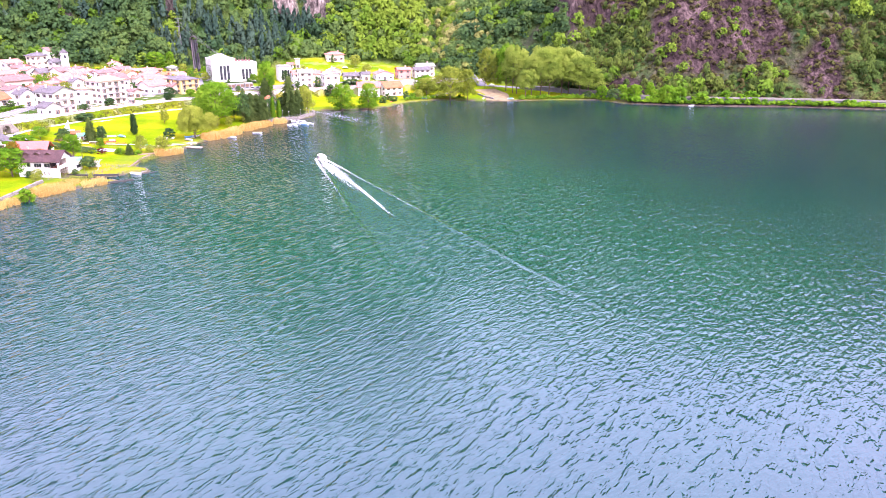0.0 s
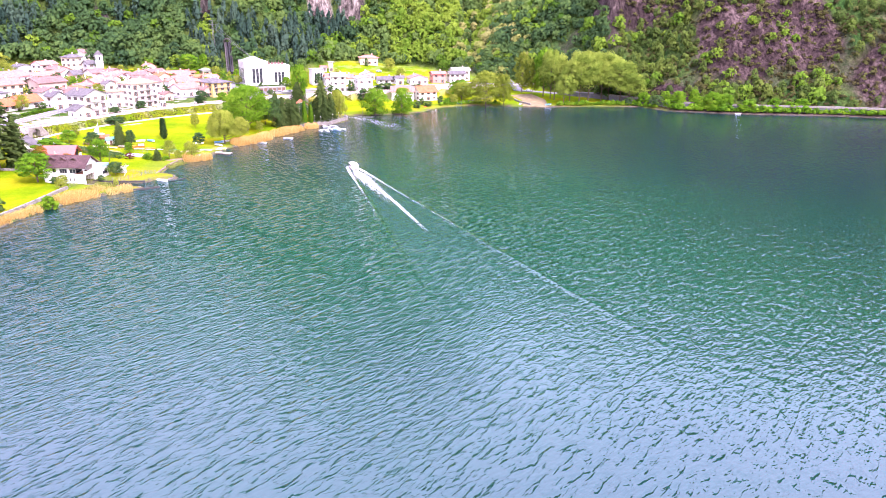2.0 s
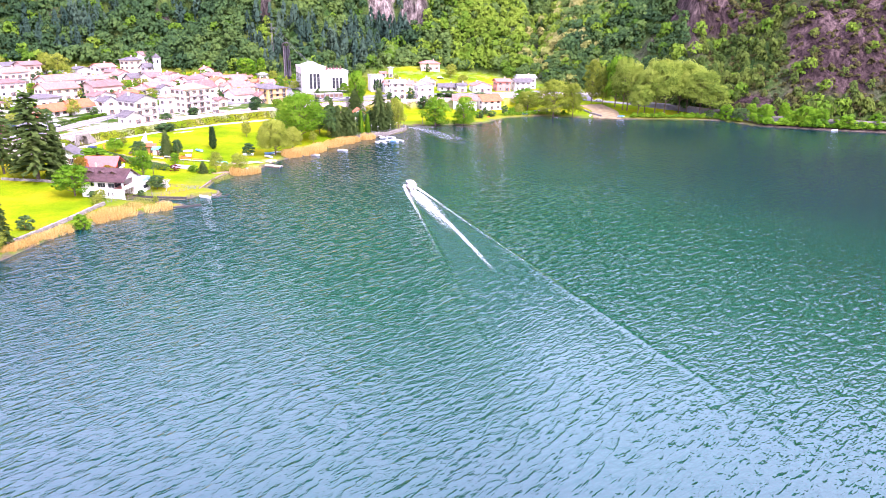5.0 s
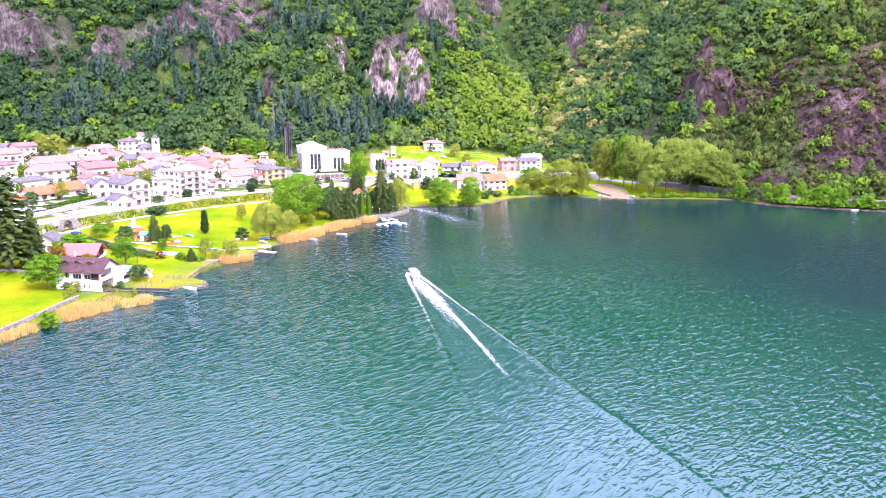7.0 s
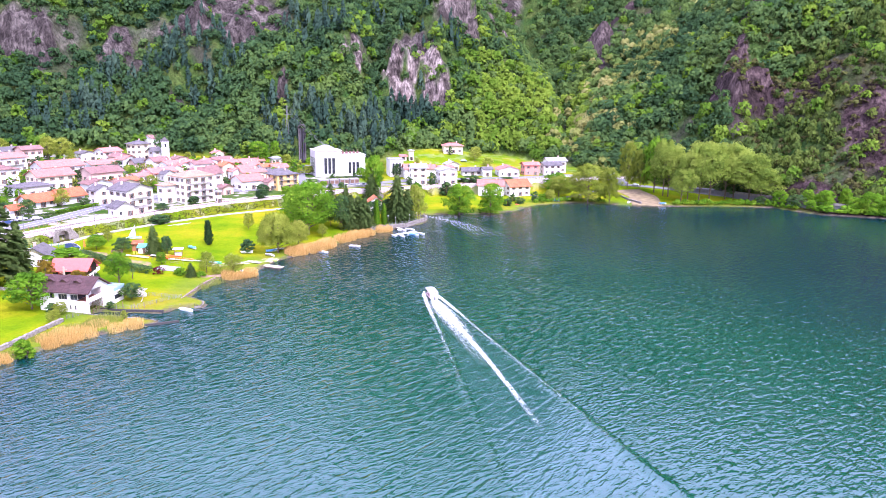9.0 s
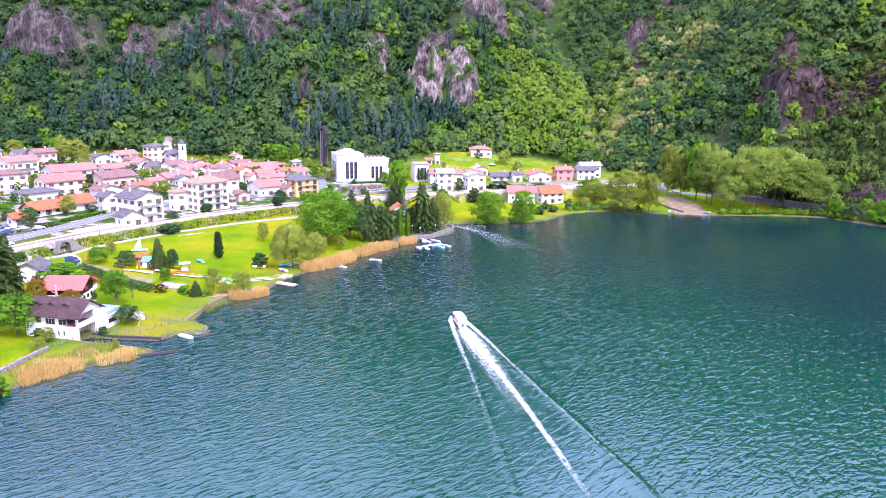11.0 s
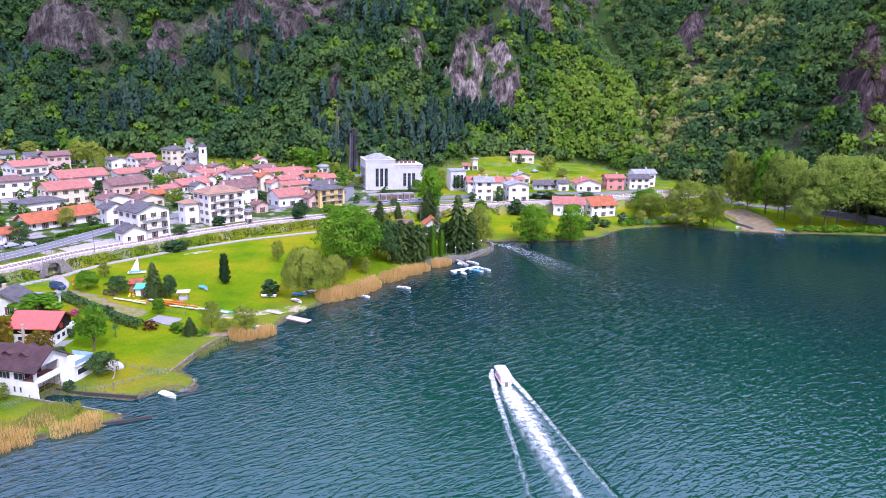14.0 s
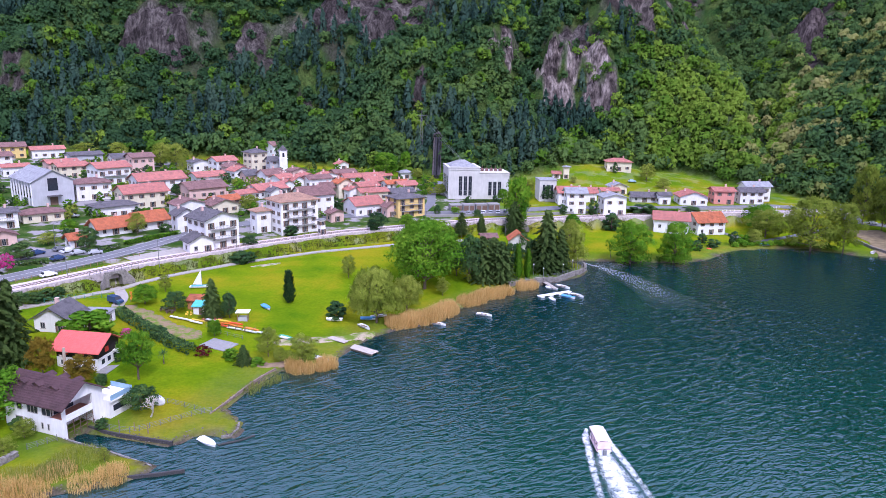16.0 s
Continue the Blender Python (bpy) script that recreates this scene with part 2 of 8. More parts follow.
def water_material():
    m = Mat("lake_water")
    xyz = m.node("ShaderNodeSeparateXYZ")
    m.link(m.coord, xyz.inputs[0])
    dx, dy = m.math("SUBTRACT", xyz.outputs[0], BOAT.x), m.math("SUBTRACT", xyz.outputs[1], BOAT.y)
    back_off = m.math("ADD", m.math("MULTIPLY", dx, ASTERN.x), m.math("MULTIPLY", dy, ASTERN.y))
    side_off = m.math("ABSOLUTE", m.math("ADD", m.math("MULTIPLY", dx, ABEAM.x), m.math("MULTIPLY", dy, ABEAM.y)))
    bend = m.math("MULTIPLY", m.math("SUBTRACT", m.noise(0.05, 2), 0.5), 3.0)
    edge = m.math("SUBTRACT", side_off, m.math("ADD", m.math("MULTIPLY", back_off, 0.108), m.math("ADD", bend, 1.6)))
    behind = m.math("MULTIPLY", m.span(back_off, -1, 3), m.span(back_off, 60, 190, 1, 0))
    inside = m.math("MULTIPLY", m.span(edge, -3.0, 0.6, 1, 0), behind)
    ridge = m.math("MULTIPLY", m.math("EXPONENT", m.math("MULTIPLY", m.math("MULTIPLY", edge, edge), -1.6)), behind)
    # wind waves about two metres from crest to crest, with smaller ones across them
    main = m.swell(47, 3.6, 1.2, 2.5, 0.5)
    main = m.math("SUBTRACT", m.math("MULTIPLY", main, 0.7), m.math("MULTIPLY", m.math("ABSOLUTE", m.math("SUBTRACT", main, 0.5)), 0.8))
    cross = m.swell(30, 2.0, 0.9, 2.0, 0.5)
    small = m.swell(45, 0.8, 0.36, 2.0, 0.6)
    gust = m.span(m.noise(0.016, 3), 0.35, 0.65, 0.75, 1.1)
    h = m.math("ADD", m.math("MULTIPLY", main, 0.42), m.math("ADD", m.math("MULTIPLY", cross, 0.13), m.math("MULTIPLY", small, 0.025)))
    h = m.math("MULTIPLY", m.math("MULTIPLY", h, gust), m.math("SUBTRACT", 1.0, m.math("MULTIPLY", inside, 0.55)))
    # calmer in the shelter of the village's bay
    h = m.math("MULTIPLY", h, m.span(xyz.outputs[1], 270, 430, 1.0, 0.68))
    h = m.math("ADD", h, m.math("MULTIPLY", ridge, 0.16))
    m.bump(h, 1.0, 1.0)
    # greener in the middle of the lake, darker and bluer round it
    off_x, off_y = m.math("DIVIDE", m.math("SUBTRACT", xyz.outputs[0], 35.0), 130.0), m.math("DIVIDE", m.math("SUBTRACT", xyz.outputs[1], 200.0), 130.0)
    away = m.math("SQRT", m.math("ADD", m.math("MULTIPLY", off_x, off_x), m.math("MULTIPLY", off_y, off_y)))
    away = m.math("ADD", away, m.math("MULTIPLY", m.math("SUBTRACT", m.noise(0.012, 3), 0.5), 0.9))
    body = m.mix(m.span(away, 0.25, 1.3), (0.0003, 0.041, 0.024), (0.0004, 0.019, 0.024))
    # air in the churned water, with the sky's reflection also put into its colour
    body = m.mix(m.math("MULTIPLY", inside, m.span(m.noise(0.35, 4, 0.65), 0.3, 0.7, 0.1, 0.4)), body, (0.05, 0.10, 0.11))
    m.b.inputs["IOR"].default_value = 1.82
    m.b.inputs["Specular Tint"].default_value = (0.66, 0.94, 1.0, 1)
    return m.done(body, 0.06, 0.0, 0.5)


GROUND, WATER = ground_material(), water_material()


# ---- helpers for meshes ----
def mesh_of(name, verts, faces, mats, index=None, smooth=False):
    me = bpy.data.meshes.new(name)
    me.from_pydata(verts, [], faces)
    for mt in mats if isinstance(mats, (list, tuple)) else [mats]:
        me.materials.append(mt)
    if index is not None:
        me.polygons.foreach_set("material_index", index)
    if smooth:
        me.polygons.foreach_set("use_smooth", [True] * len(me.polygons))
    me.update()
    return me


def part(name, bm, material, parent=None, label=""):
    me = bpy.data.meshes.new(name)
    bm.to_mesh(me)
    bm.free()
    for mt in material if isinstance(material, (list, tuple)) else [material]:
        me.materials.append(mt)
    ob = new(name, me)
    ob.parent = parent
    if label:
        tagged(ob, label)
    return ob


def put(name, me, parent, m=None, label=""):
    """An object on a mesh that it shares with others."""
    ob = new(name, me)
    ob.parent = parent
    if m is not None:
        ob.matrix_basis = m
    return tagged(ob, label) if label else ob


def thing(name, m, label, category, group=""):
    ob = new(name)
    ob.matrix_basis = m
    ob.empty_display_size = 0.5
    return tagged(ob, label, category, group)


def box(bm, x0, y0, z0, x1, y1, z1, bevel=0.0, mat=0):
    r = bmesh.ops.create_cube(bm, size=1)
    bmesh.ops.scale(bm, vec=(x1 - x0, y1 - y0, z1 - z0), verts=r["verts"])
    bmesh.ops.translate(bm, vec=((x0 + x1) / 2, (y0 + y1) / 2, (z0 + z1) / 2), verts=r["verts"])
    faces = {f for v in r["verts"] for f in v.link_faces}
    for f in faces:
        f.material_index = mat
    if bevel:
        bmesh.ops.bevel(bm, geom=list({e for v in r["verts"] for e in v.link_edges}), offset=bevel, segments=1, affect="EDGES")
    return bm


def rod(bm, a, b, r0, r1=None, sides=6):
    a, b = Vector(a), Vector(b)
    m = Matrix.Translation((a + b) / 2) @ (b - a).to_track_quat("Z", "Y").to_matrix().to_4x4()
    bmesh.ops.create_cone(bm, cap_ends=True, segments=sides, radius1=r0, radius2=r0 if r1 is None else r1, depth=(b - a).length, matrix=m)
    return bm


def tube(bm, pts, r, sides=5):
    """One bent rod through a line of points."""
    pts = [Vector(p) for p in pts]
    rings = []
    for i, p in enumerate(pts):
        d = (pts[min(len(pts) - 1, i + 1)] - pts[max(0, i - 1)]).normalized()
        u = d.cross(Vector((0.1, 0.2, 1))).normalized()
        v = d.cross(u)
        rings.append([bm.verts.new(p + r * (u * math.cos(6.2832 * k / sides) + v * math.sin(6.2832 * k / sides))) for k in range(sides)])
    for a, b in zip(rings, rings[1:]):
        for k in range(sides):
            bm.faces.new((a[k], a[(k + 1) % sides], b[(k + 1) % sides], b[k]))
    bm.faces.new(rings[0][::-1])
    bm.faces.new(rings[-1])
    return bm


def solid(bm, verts, faces, mat=0):
    vs = [bm.verts.new(v) for v in verts]
    for f in faces:
        bm.faces.new([vs[i] for i in f]).material_index = mat
    return bm
# ---- the lie of the land ----
SHORE = [(-190, -260), (-150, 0), (-112, 130), (-96, 197), (-91, 217), (-87, 229), (-80, 241), (-73, 245.5), (-68.5, 248.3), (-66.6, 251),
         (-66, 253.4), (-70, 254.4), (-77, 256.2), (-85.6, 257.7), (-84.6, 261.8), (-81, 260.8), (-74, 260.4), (-67, 260), (-66.3, 261.5), (-65.2, 264.6), (-62.8, 265.6), (-60, 264.4), (-58.2, 264.5),
         (-58.2, 267.6), (-59.5, 270.2), (-65, 274.5), (-64.5, 286), (-62.5, 294), (-55, 297), (-53, 304), (-50, 317), (-45, 325), (-38, 331),
         (-32, 346), (-19.5, 367), (-10, 377), (1, 389), (3.5, 397), (2, 404), (-4, 409), (4, 412), (14, 414), (36, 418), (47, 425), (58, 443),
         (73, 451), (88, 455), (107, 448), (130, 445), (160, 447), (188, 445), (201, 425), (235, 413), (252, 409), (300, 401),
         (354, 384), (450, 345), (700, 230), (900, 100)]
RAIL = [(-215, 130), (-178, 230), (-155, 290), (-143, 315), (-129, 345.5), (-108, 377), (-87, 403), (-69, 418), (-40, 442.5), (-17, 452.5),
        (18.6, 470.6), (43.5, 482), (79, 499), (120, 512), (150, 522)]
FOOT = [(-700, 470), (-420, 500), (-300, 530), (-200, 552), (-120, 548), (-62, 536), (-20, 556), (15, 592), (60, 606), (88, 566), (104, 552), (120, 540), (145, 505),
        (180, 470), (200, 438), (215, 430), (235, 420), (262, 414), (300, 407), (354, 392), (450, 355), (700, 240), (900, 110)]


def from_line(line, x, y):
    """Distance to a line of points, positive on its left, and the place along it."""
    best, side, along, run = 1e9, 1, 0, 0
    for (ax, ay), (bx, by) in zip(line, line[1:]):
        dx, dy = bx - ax, by - ay
        n = math.hypot(dx, dy)
        k = min(1, max(0, ((x - ax) * dx + (y - ay) * dy) / n / n))
        d = math.hypot(x - ax - k * dx, y - ay - k * dy)
        if d < best - 1e-6:
            best, along = d, run + k * n
            side = 1 if dx * (y - ay) - dy * (x - ax) >= 0 else -1
        run += n
    return best * side, along


def on_land(x, y):
    """Whether a place lies on the land side of the shore."""
    ring = SHORE + [(900, 3000), (-3000, 3000), (-3000, -260)]
    inside = False
    for (ax, ay), (bx, by) in zip(ring, ring[1:] + ring[:1]):
        if (ay > y) != (by > y) and x < ax + (y - ay) / (by - ay) * (bx - ax):
            inside = not inside
    return inside


def ease(a, b, x):
    k = min(1, max(0, (x - a) / (b - a)))
    return k * k * (3 - 2 * k)


# bare crags that step out of the slope: place of the foot, half width, height
CRAGS = ((-5.4, 633, 25, 40), (-55, 630, 8, 13), (-301, 625, 24, 18), (-183, 651, 10, 14), (-144, 656, 10, 16), (-361, 562, 10, 20), (-179, 601, 6, 12),
         (27, 699, 19, 30), (73, 768, 14, 14), (160, 742, 12, 24), (-235, 640, 10, 9), (-100, 600, 5, 7), (205, 520, 12, 16))


def crag_step(x, y):
    """Height and bareness that the crags add."""
    up = bare = 0
    for px, py, w, h in CRAGS:
        v = abs(x - px) / w
        u = y - py + 5 * noise.noise((x * 0.09, py, 0.7)) + 2.5 * noise.noise((x * 0.25, py, 3.7)) + 7 * v * v
        if v < 1.6 and -8 < u < 120:
            k = 1 - ease(0.75, 1.25, v + 0.2 * noise.noise((y * 0.1, px, 1.1)))
            up += h * k * (0.86 + 0.3 * noise.noise((x * 0.22, y * 0.22, 4.4))) * (0.55 * ease(-3, 2, u) + 0.45 * ease(4, 9, u)) * math.exp(-max(0, u - 9) / (1.3 * h))
            bare = max(bare, k * ease(-7, -2, u) * (1 - ease(8, 15, u)))
    return up, bare


# rocky ribs that run up the slopes: line, height, half width
RIBS = ((((189, 498), (197, 530), (203, 548), (222, 574), (238, 605), (250, 645)), 13, 9), (((16, 690), (38, 735), (58, 790), (72, 880)), 16, 14),
        (((150, 700), (166, 745), (196, 790), (226, 830)), 13, 12), (((-72, 556), (-70, 590), (-62, 640), (-60, 700)), 7, 12), (((-195, 590), (-182, 625), (-172, 680)), 9, 13))


def hill(x, y):
    """Height of the mountains over their foot."""
    d, along = from_line(FOOT, x, y)
    if d <= 0:
        return 0
    # the gorge runs back between the two mountains
    gx = 90 + 0.11 * (y - 560) + 14 * math.sin(y * 0.012)
    off = abs(x - gx)
    steep = 0.55 + 0.2 * ease(20, 120, d) + 0.1 * noise.noise((x * 0.012, y * 0.012, 3.1))
    if x > gx:
        steep += 0.14
    brow = 330 - 60 * ease(gx + 40, gx + 110, x)
    up = min(d, brow) * steep + max(0, min(d, 900) - brow) * (0.6 + 0.28 * ease(-260, -30, x) - 0.26 * ease(gx + 40, gx + 110, x)) + max(0, d - 900) * 0.06
    rough = noise.noise((x * 0.02, y * 0.02, 0.3)) * 14 + noise.noise((x * 0.05, y * 0.05, 5.3)) * 6 + noise.noise((x * 0.13, y * 0.13, 9.0)) * 2.2
    crag = max(0, noise.noise((x * 0.03, y * 0.03, 12.0))) * 9 + abs(noise.noise((x * 0.11, y * 0.11, 2.0))) * 5
    up += rough * min(1, d / 60) + crag * min(1, d / 25)
    floor = max(0, (y - 560) * 0.22) + max(0, min(y, 1500) - 900) * 1.2 + off * 0.75
    if y > 545 and up > floor:
        up = floor + (up - floor) * 0.10
    if y > 480:
        # a wooded cone of debris at the gorge's mouth, and rocky ribs beside it
        up += 15 * math.exp(-((x - 66) ** 2 / 44 ** 2 + (y - 645) ** 2 / 55 ** 2)) * ease(gx - 4, gx - 16, x) * min(1, d / 25)
        for rib, tall, wide in RIBS:
            if rib[0][0] - 40 < x < rib[-1][0] + 40:
                k = abs(from_line(rib, x, y)[0]) / wide * (1 + 0.35 * noise.noise((x * 0.07, y * 0.07, 15.0)))
                up += tall * max(0, 1 - k * k / 4) ** 2 * min(1, d / 20) if k < 2 else 0
    if up > 5 and y > 500:
        up += crag_step(x, y)[0]
    return max(0, up)


def land(x, y):
    s = abs(from_line(SHORE, x, y)[0]) * (1 if on_land(x, y) else -1)
    if s < -2:
        return max(-4.0, -0.5 + 0.25 * s)
    low = 0.75 + 2.6 * ease(4, 70, s) if s > 0.8 else -1.0 + 1.75 * ease(-2, 0.8, s)
    r, _ = from_line(RAIL, x, y)
    if x > 150:
        return low + hill(x, y)
    top = 7 + max(0, r - 6) * 0.045
    k = ease(-6.2, -3.0, r)
    z = low + (max(low, top) - low) * k
    # cuttings that lead to the two railway underpasses
    for cut in (((-134, 336), (-119, 325)), ((-29, 448), (-25, 436))):
        c = abs(from_line(cut, x, y)[0])
        if c < 7 and r < -2.5:
            z = min(z, 3.0 + max(0, z - 3.0) * ease(2.2, 6.0, c))
    # the knoll with the lone house
    z += 7 * math.exp(-((x - 12) ** 2 / 40 ** 2 + (y - 572) ** 2 / 24 ** 2))
    z += hill(x, y)
    return z
# ---- ground: one sheet, fine where the village stands and coarse far off ----
def steps(*spans):
    out = []
    for a, b, s in spans:
        n = round((b - a) / s)
        out += [a + (b - a) * i / n for i in range(n)]
    return out + [spans[-1][1]]


def cliff(x, y):
    """How bare the mountain is here, 0 to 1."""
    c = 0.46 + 0.42 * noise.noise((x * 0.013 + 4.2, y * 0.013, 1.7)) + 0.4 * noise.noise((x * 0.04, y * 0.04, 8.1))
    for px, py, r, k in ((-5, 664, 24, 0.75), (-50, 648, 15, 0.5), (-150, 675, 30, 0.55), (-178, 655, 16, 0.4), (-165, 622, 14, 0.4), (97, 925, 22, 0.6), (226, 735, 26, 0.6), (162, 785, 22, 0.4),
                         (199, 539, 15, 0.6), (236, 596, 18, 0.5), (275, 468, 34, 0.6), (243, 459, 20, 0.3), (300, 470, 45, 0.45), (335, 440, 40, 0.4), (203, 452, 14, 0.6), (212, 440, 14, 0.6), (-285, 637, 40, 0.5), (-228, 640, 24, 0.4), (30, 700, 20, 0.35), (-300, 650, 70, 0.10), (-150, 690, 55, 0.12), (-60, 585, 32, 0.22), (232, 520, 26, 0.25)):
        c += k * math.exp(-((x - px) ** 2 + (y - py) ** 2) / r ** 2)
    for rib, tall, wide in RIBS[:3]:
        if rib[0][0] - 20 < x < rib[-1][0] + 20:
            k = abs(from_line(rib, x, y)[0]) / wide
            c += 0.75 * math.exp(-k * k * 2.2) * (0.55 + 0.9 * noise.noise((x * 0.05, y * 0.05, 22.0)))
    if y > 500:
        c += 0.9 * crag_step(x, y)[1] * (0.54 + 1.0 * noise.noise((x * 0.12, y * 0.12, 6.0)))
    return max(0, min(1, c - 0.36))


gx = steps((-2200, -900, 130), (-900, -380, 16), (-380, -150, 4), (-150, 12, 2), (12, 260, 4), (260, 400, 5), (400, 620, 11), (620, 1000, 40), (1000, 2200, 150))
gy = steps((-1500, 0, 150), (0, 190, 10), (190, 425, 2), (425, 590, 4), (590, 715, 2.5), (715, 790, 4), (790, 900, 8), (900, 1500, 30), (1500, 2400, 150))
verts, town, wild, rock, shore, limestone = [], [], [], [], [], []
for y in gy:
    for x in gx:
        z = land(x, y)
        verts.append((x, y, z))
        d = from_line(FOOT, x, y)[0] if y > 380 else -50
        r = from_line(RAIL, x, y)[0] if y > 200 and x < 160 else -50
        wild.append(max(ease(-6, 6, d), ease(192, 206, x) if y > 380 else 0))
        limestone.append(crag_step(x, y)[1] * ease(-110, -60, x) * ease(190, 150, x) * (0.3 + 0.7 * ease(690, 655, y)) if 500 < y < 900 else 0)
        rock.append(cliff(x, y) if 0 < d < 350 and abs(x) < 560 else 0.7 if x > 198 and d <= 0 else 0)
        town.append(ease(2, 9, r) * (1 - ease(-30, -5, d)) if x < -50 else 0.15 * ease(2, 9, r))
        if -7 < r < 2 and -150 < x < 100:
            town[-1] = max(town[-1], 0.3)
        shore.append(1 - ease(0.5, 0.85, z))
w = len(gx)
faces = [(j * w + i, j * w + i + 1, (j + 1) * w + i + 1, (j + 1) * w + i) for j in range(len(gy) - 1) for i in range(w - 1)]
me = mesh_of("ground", verts, faces, GROUND, smooth=True)
for name, values in (("town", town), ("wild", wild), ("rock", rock), ("shore", shore), ("limestone", limestone)):
    me.attributes.new(name, "FLOAT", "POINT").data.foreach_set("value", values)
tagged(new("ground", me), "grassy lakeside ground rising to wooded rocky mountains", "ground", kind="structure")

lake = mesh_of("water", [(-2500, -2500, 0), (2500, -2500, 0), (2500, 800, 0), (-2500, 800, 0)], [(0, 1, 2, 3)], WATER)
tagged(new("water", lake), "rippled blue-green lake water", "water", kind="structure")


# ---- trees ----
def crown_cards(rng, n, shape, leaf, lift=0.0):
    """Corners of n leaf clumps spread over a crown of unit radius; shape gives the radius at a height 0..1."""
    quads = []
    for _ in range(n):
        h = rng.random()
        a = rng.uniform(0, 2 * math.pi)
        r = shape(h) * (0.55 + 0.5 * rng.random() ** 0.5)
        r *= 1 + 0.22 * math.sin(a * 3 + h * 5) + 0.12 * math.sin(a * 5 - h * 9)
        c = np.array((r * math.cos(a), r * math.sin(a), h))
        out = np.array((math.cos(a), math.sin(a), (h - 0.35) * 1.6 + lift))
        nrm = out / np.linalg.norm(out) + rng.normal(0, 0.45, 3)
        nrm /= np.linalg.norm(nrm)
        u = np.cross(nrm, (0.3, 0.1, 1))
        u /= np.linalg.norm(u)
        v = np.cross(nrm, u)
        s = leaf * rng.uniform(0.6, 1.3)
        k = rng.uniform(0.5, 1.0)
        quads.append([c + s * (u + v * k * 0.3), c + s * (-u * 0.5 + v * k), c - s * (u * 0.4 + v * k)])
    return np.array(quads)


def cone(h):
    return 0.42 * (1 - h) ** 0.8 * (0.82 + 0.18 * math.sin(h * 40)) + 0.02


def cards_object(name, corners, tones, material, rounds=None):
    """One mesh of leaf clumps with three or four corners each: corners (n, k, 3)."""
    n, k = corners.shape[:2]
    me = bpy.data.meshes.new(name)
    me.vertices.add(k * n)
    me.vertices.foreach_set("co", corners.reshape(-1))
    me.loops.add(k * n)
    me.loops.foreach_set("vertex_index", np.arange(k * n, dtype=np.int32))
    me.polygons.add(n)
    me.polygons.foreach_set("loop_start", np.arange(0, k * n, k, dtype=np.int32))
    me.update(calc_edges=True)
    me.attributes.new("tone", "FLOAT", "POINT").data.foreach_set("value", np.repeat(tones, k))
    if rounds is None:
        rounds = np.cross(corners[:, 0] - corners[:, 2], corners[:, 1] - corners[:, -1])
        rounds /= np.linalg.norm(rounds, axis=1)[:, None] + 1e-9
        rounds = rounds * (np.sign(rounds[:, 2:]) + 0.01) * 0.3 + (0, 0, 0.8)
    me.attributes.new("round", "FLOAT_VECTOR", "POINT").data.foreach_set("vector", np.repeat(rounds, k, axis=0).astype(np.float32).reshape(-1))
    me.materials.append(material)
    return me


def bulge(q, base=0.3, flat=1.0):
    """Directions from the heart of a crown through its leaves."""
    d = (q.mean(axis=1) - (0, 0, base)) * (2, 2, flat)
    return d / (np.linalg.norm(d, axis=1)[:, None] + 1e-6)


def lobe_crown(r, lobes, per, leaf):
    """A far broad-leaved crown in a unit box: leaf clumps over several rounded lobes. Gives corners and outward directions."""
    balls = []
    for i in range(lobes):
        a, h = i * 2.4 + r.uniform(-0.5, 0.5), (i + 0.5) / lobes
        reach = 0.34 * math.sqrt(max(0.02, 1 - (h - 0.1) ** 2 / 0.85)) * r.uniform(0.6, 1.05)
        balls.append((np.array((reach * math.cos(a), reach * math.sin(a), 0.26 + 0.52 * h)), r.uniform(0.17, 0.25)))
    quads, outs = [], []
    for c, size in balls:
        for _ in range(per):
            n = r.normal(0, 1, 3)
            n /= np.linalg.norm(n)
            n[2] = abs(n[2]) if r.random() < 0.8 else n[2]
            p = c + n * size * r.uniform(0.85, 1.15)
            if any(np.linalg.norm(p - c2) < 0.75 * s2 for c2, s2 in balls if c2 is not c):
                continue
            nn = n + r.normal(0, 0.4, 3)
            nn /= np.linalg.norm(nn)
            u = np.cross(nn, r.normal(0, 1, 3))
            u /= np.linalg.norm(u)
            v = np.cross(nn, u)
            s = leaf * r.uniform(0.6, 1.25)
            quads.append([p + s * u, p + s * (-0.5 * u + 0.85 * v), p + s * (-0.5 * u - 0.85 * v)])
            d = n * 0.65 + (p - (0, 0, 0.3)) * 0.8
            outs.append(d / np.linalg.norm(d))
    return np.array(quads), np.array(outs)


rng = np.random.default_rng(7)
ROUND = [lobe_crown(rng, 8, 26, 0.102) for _ in range(6)]
FINE = [lobe_crown(rng, 8, 38, 0.085) for _ in range(4)]
SPIRE = [(q, bulge(q, 0.25, 1.3)) for q in [crown_cards(rng, 130, cone, 0.105, -0.2) for _ in range(4)]]


def woods(name, label, places, templates, material):
    """Many far trees as one sheet of foliage: places (x, y, z, width, height, tone)."""
    corners, tones, rounds = [], [], []
    for i, (x, y, z, wd, ht, tone) in enumerate(places):
        q, out = templates[i % len(templates)]
        a = rng.uniform(0, 6.28)
        c, s = math.cos(a), math.sin(a)
        m = np.array(((c * wd, -s * wd, 0), (s * wd, c * wd, 0), (0, 0, ht)))
        corners.append(q @ m.T + (x, y, z))
        tones.append(np.full(len(q), tone))
        rounds.append(out @ np.array(((c, -s, 0), (s, c, 0), (0, 0, 1))).T)
    ob = new(name, cards_object(name, np.concatenate(corners), np.concatenate(tones), material, np.concatenate(rounds)))
    return tagged(ob, label, "trees", kind="stuff")


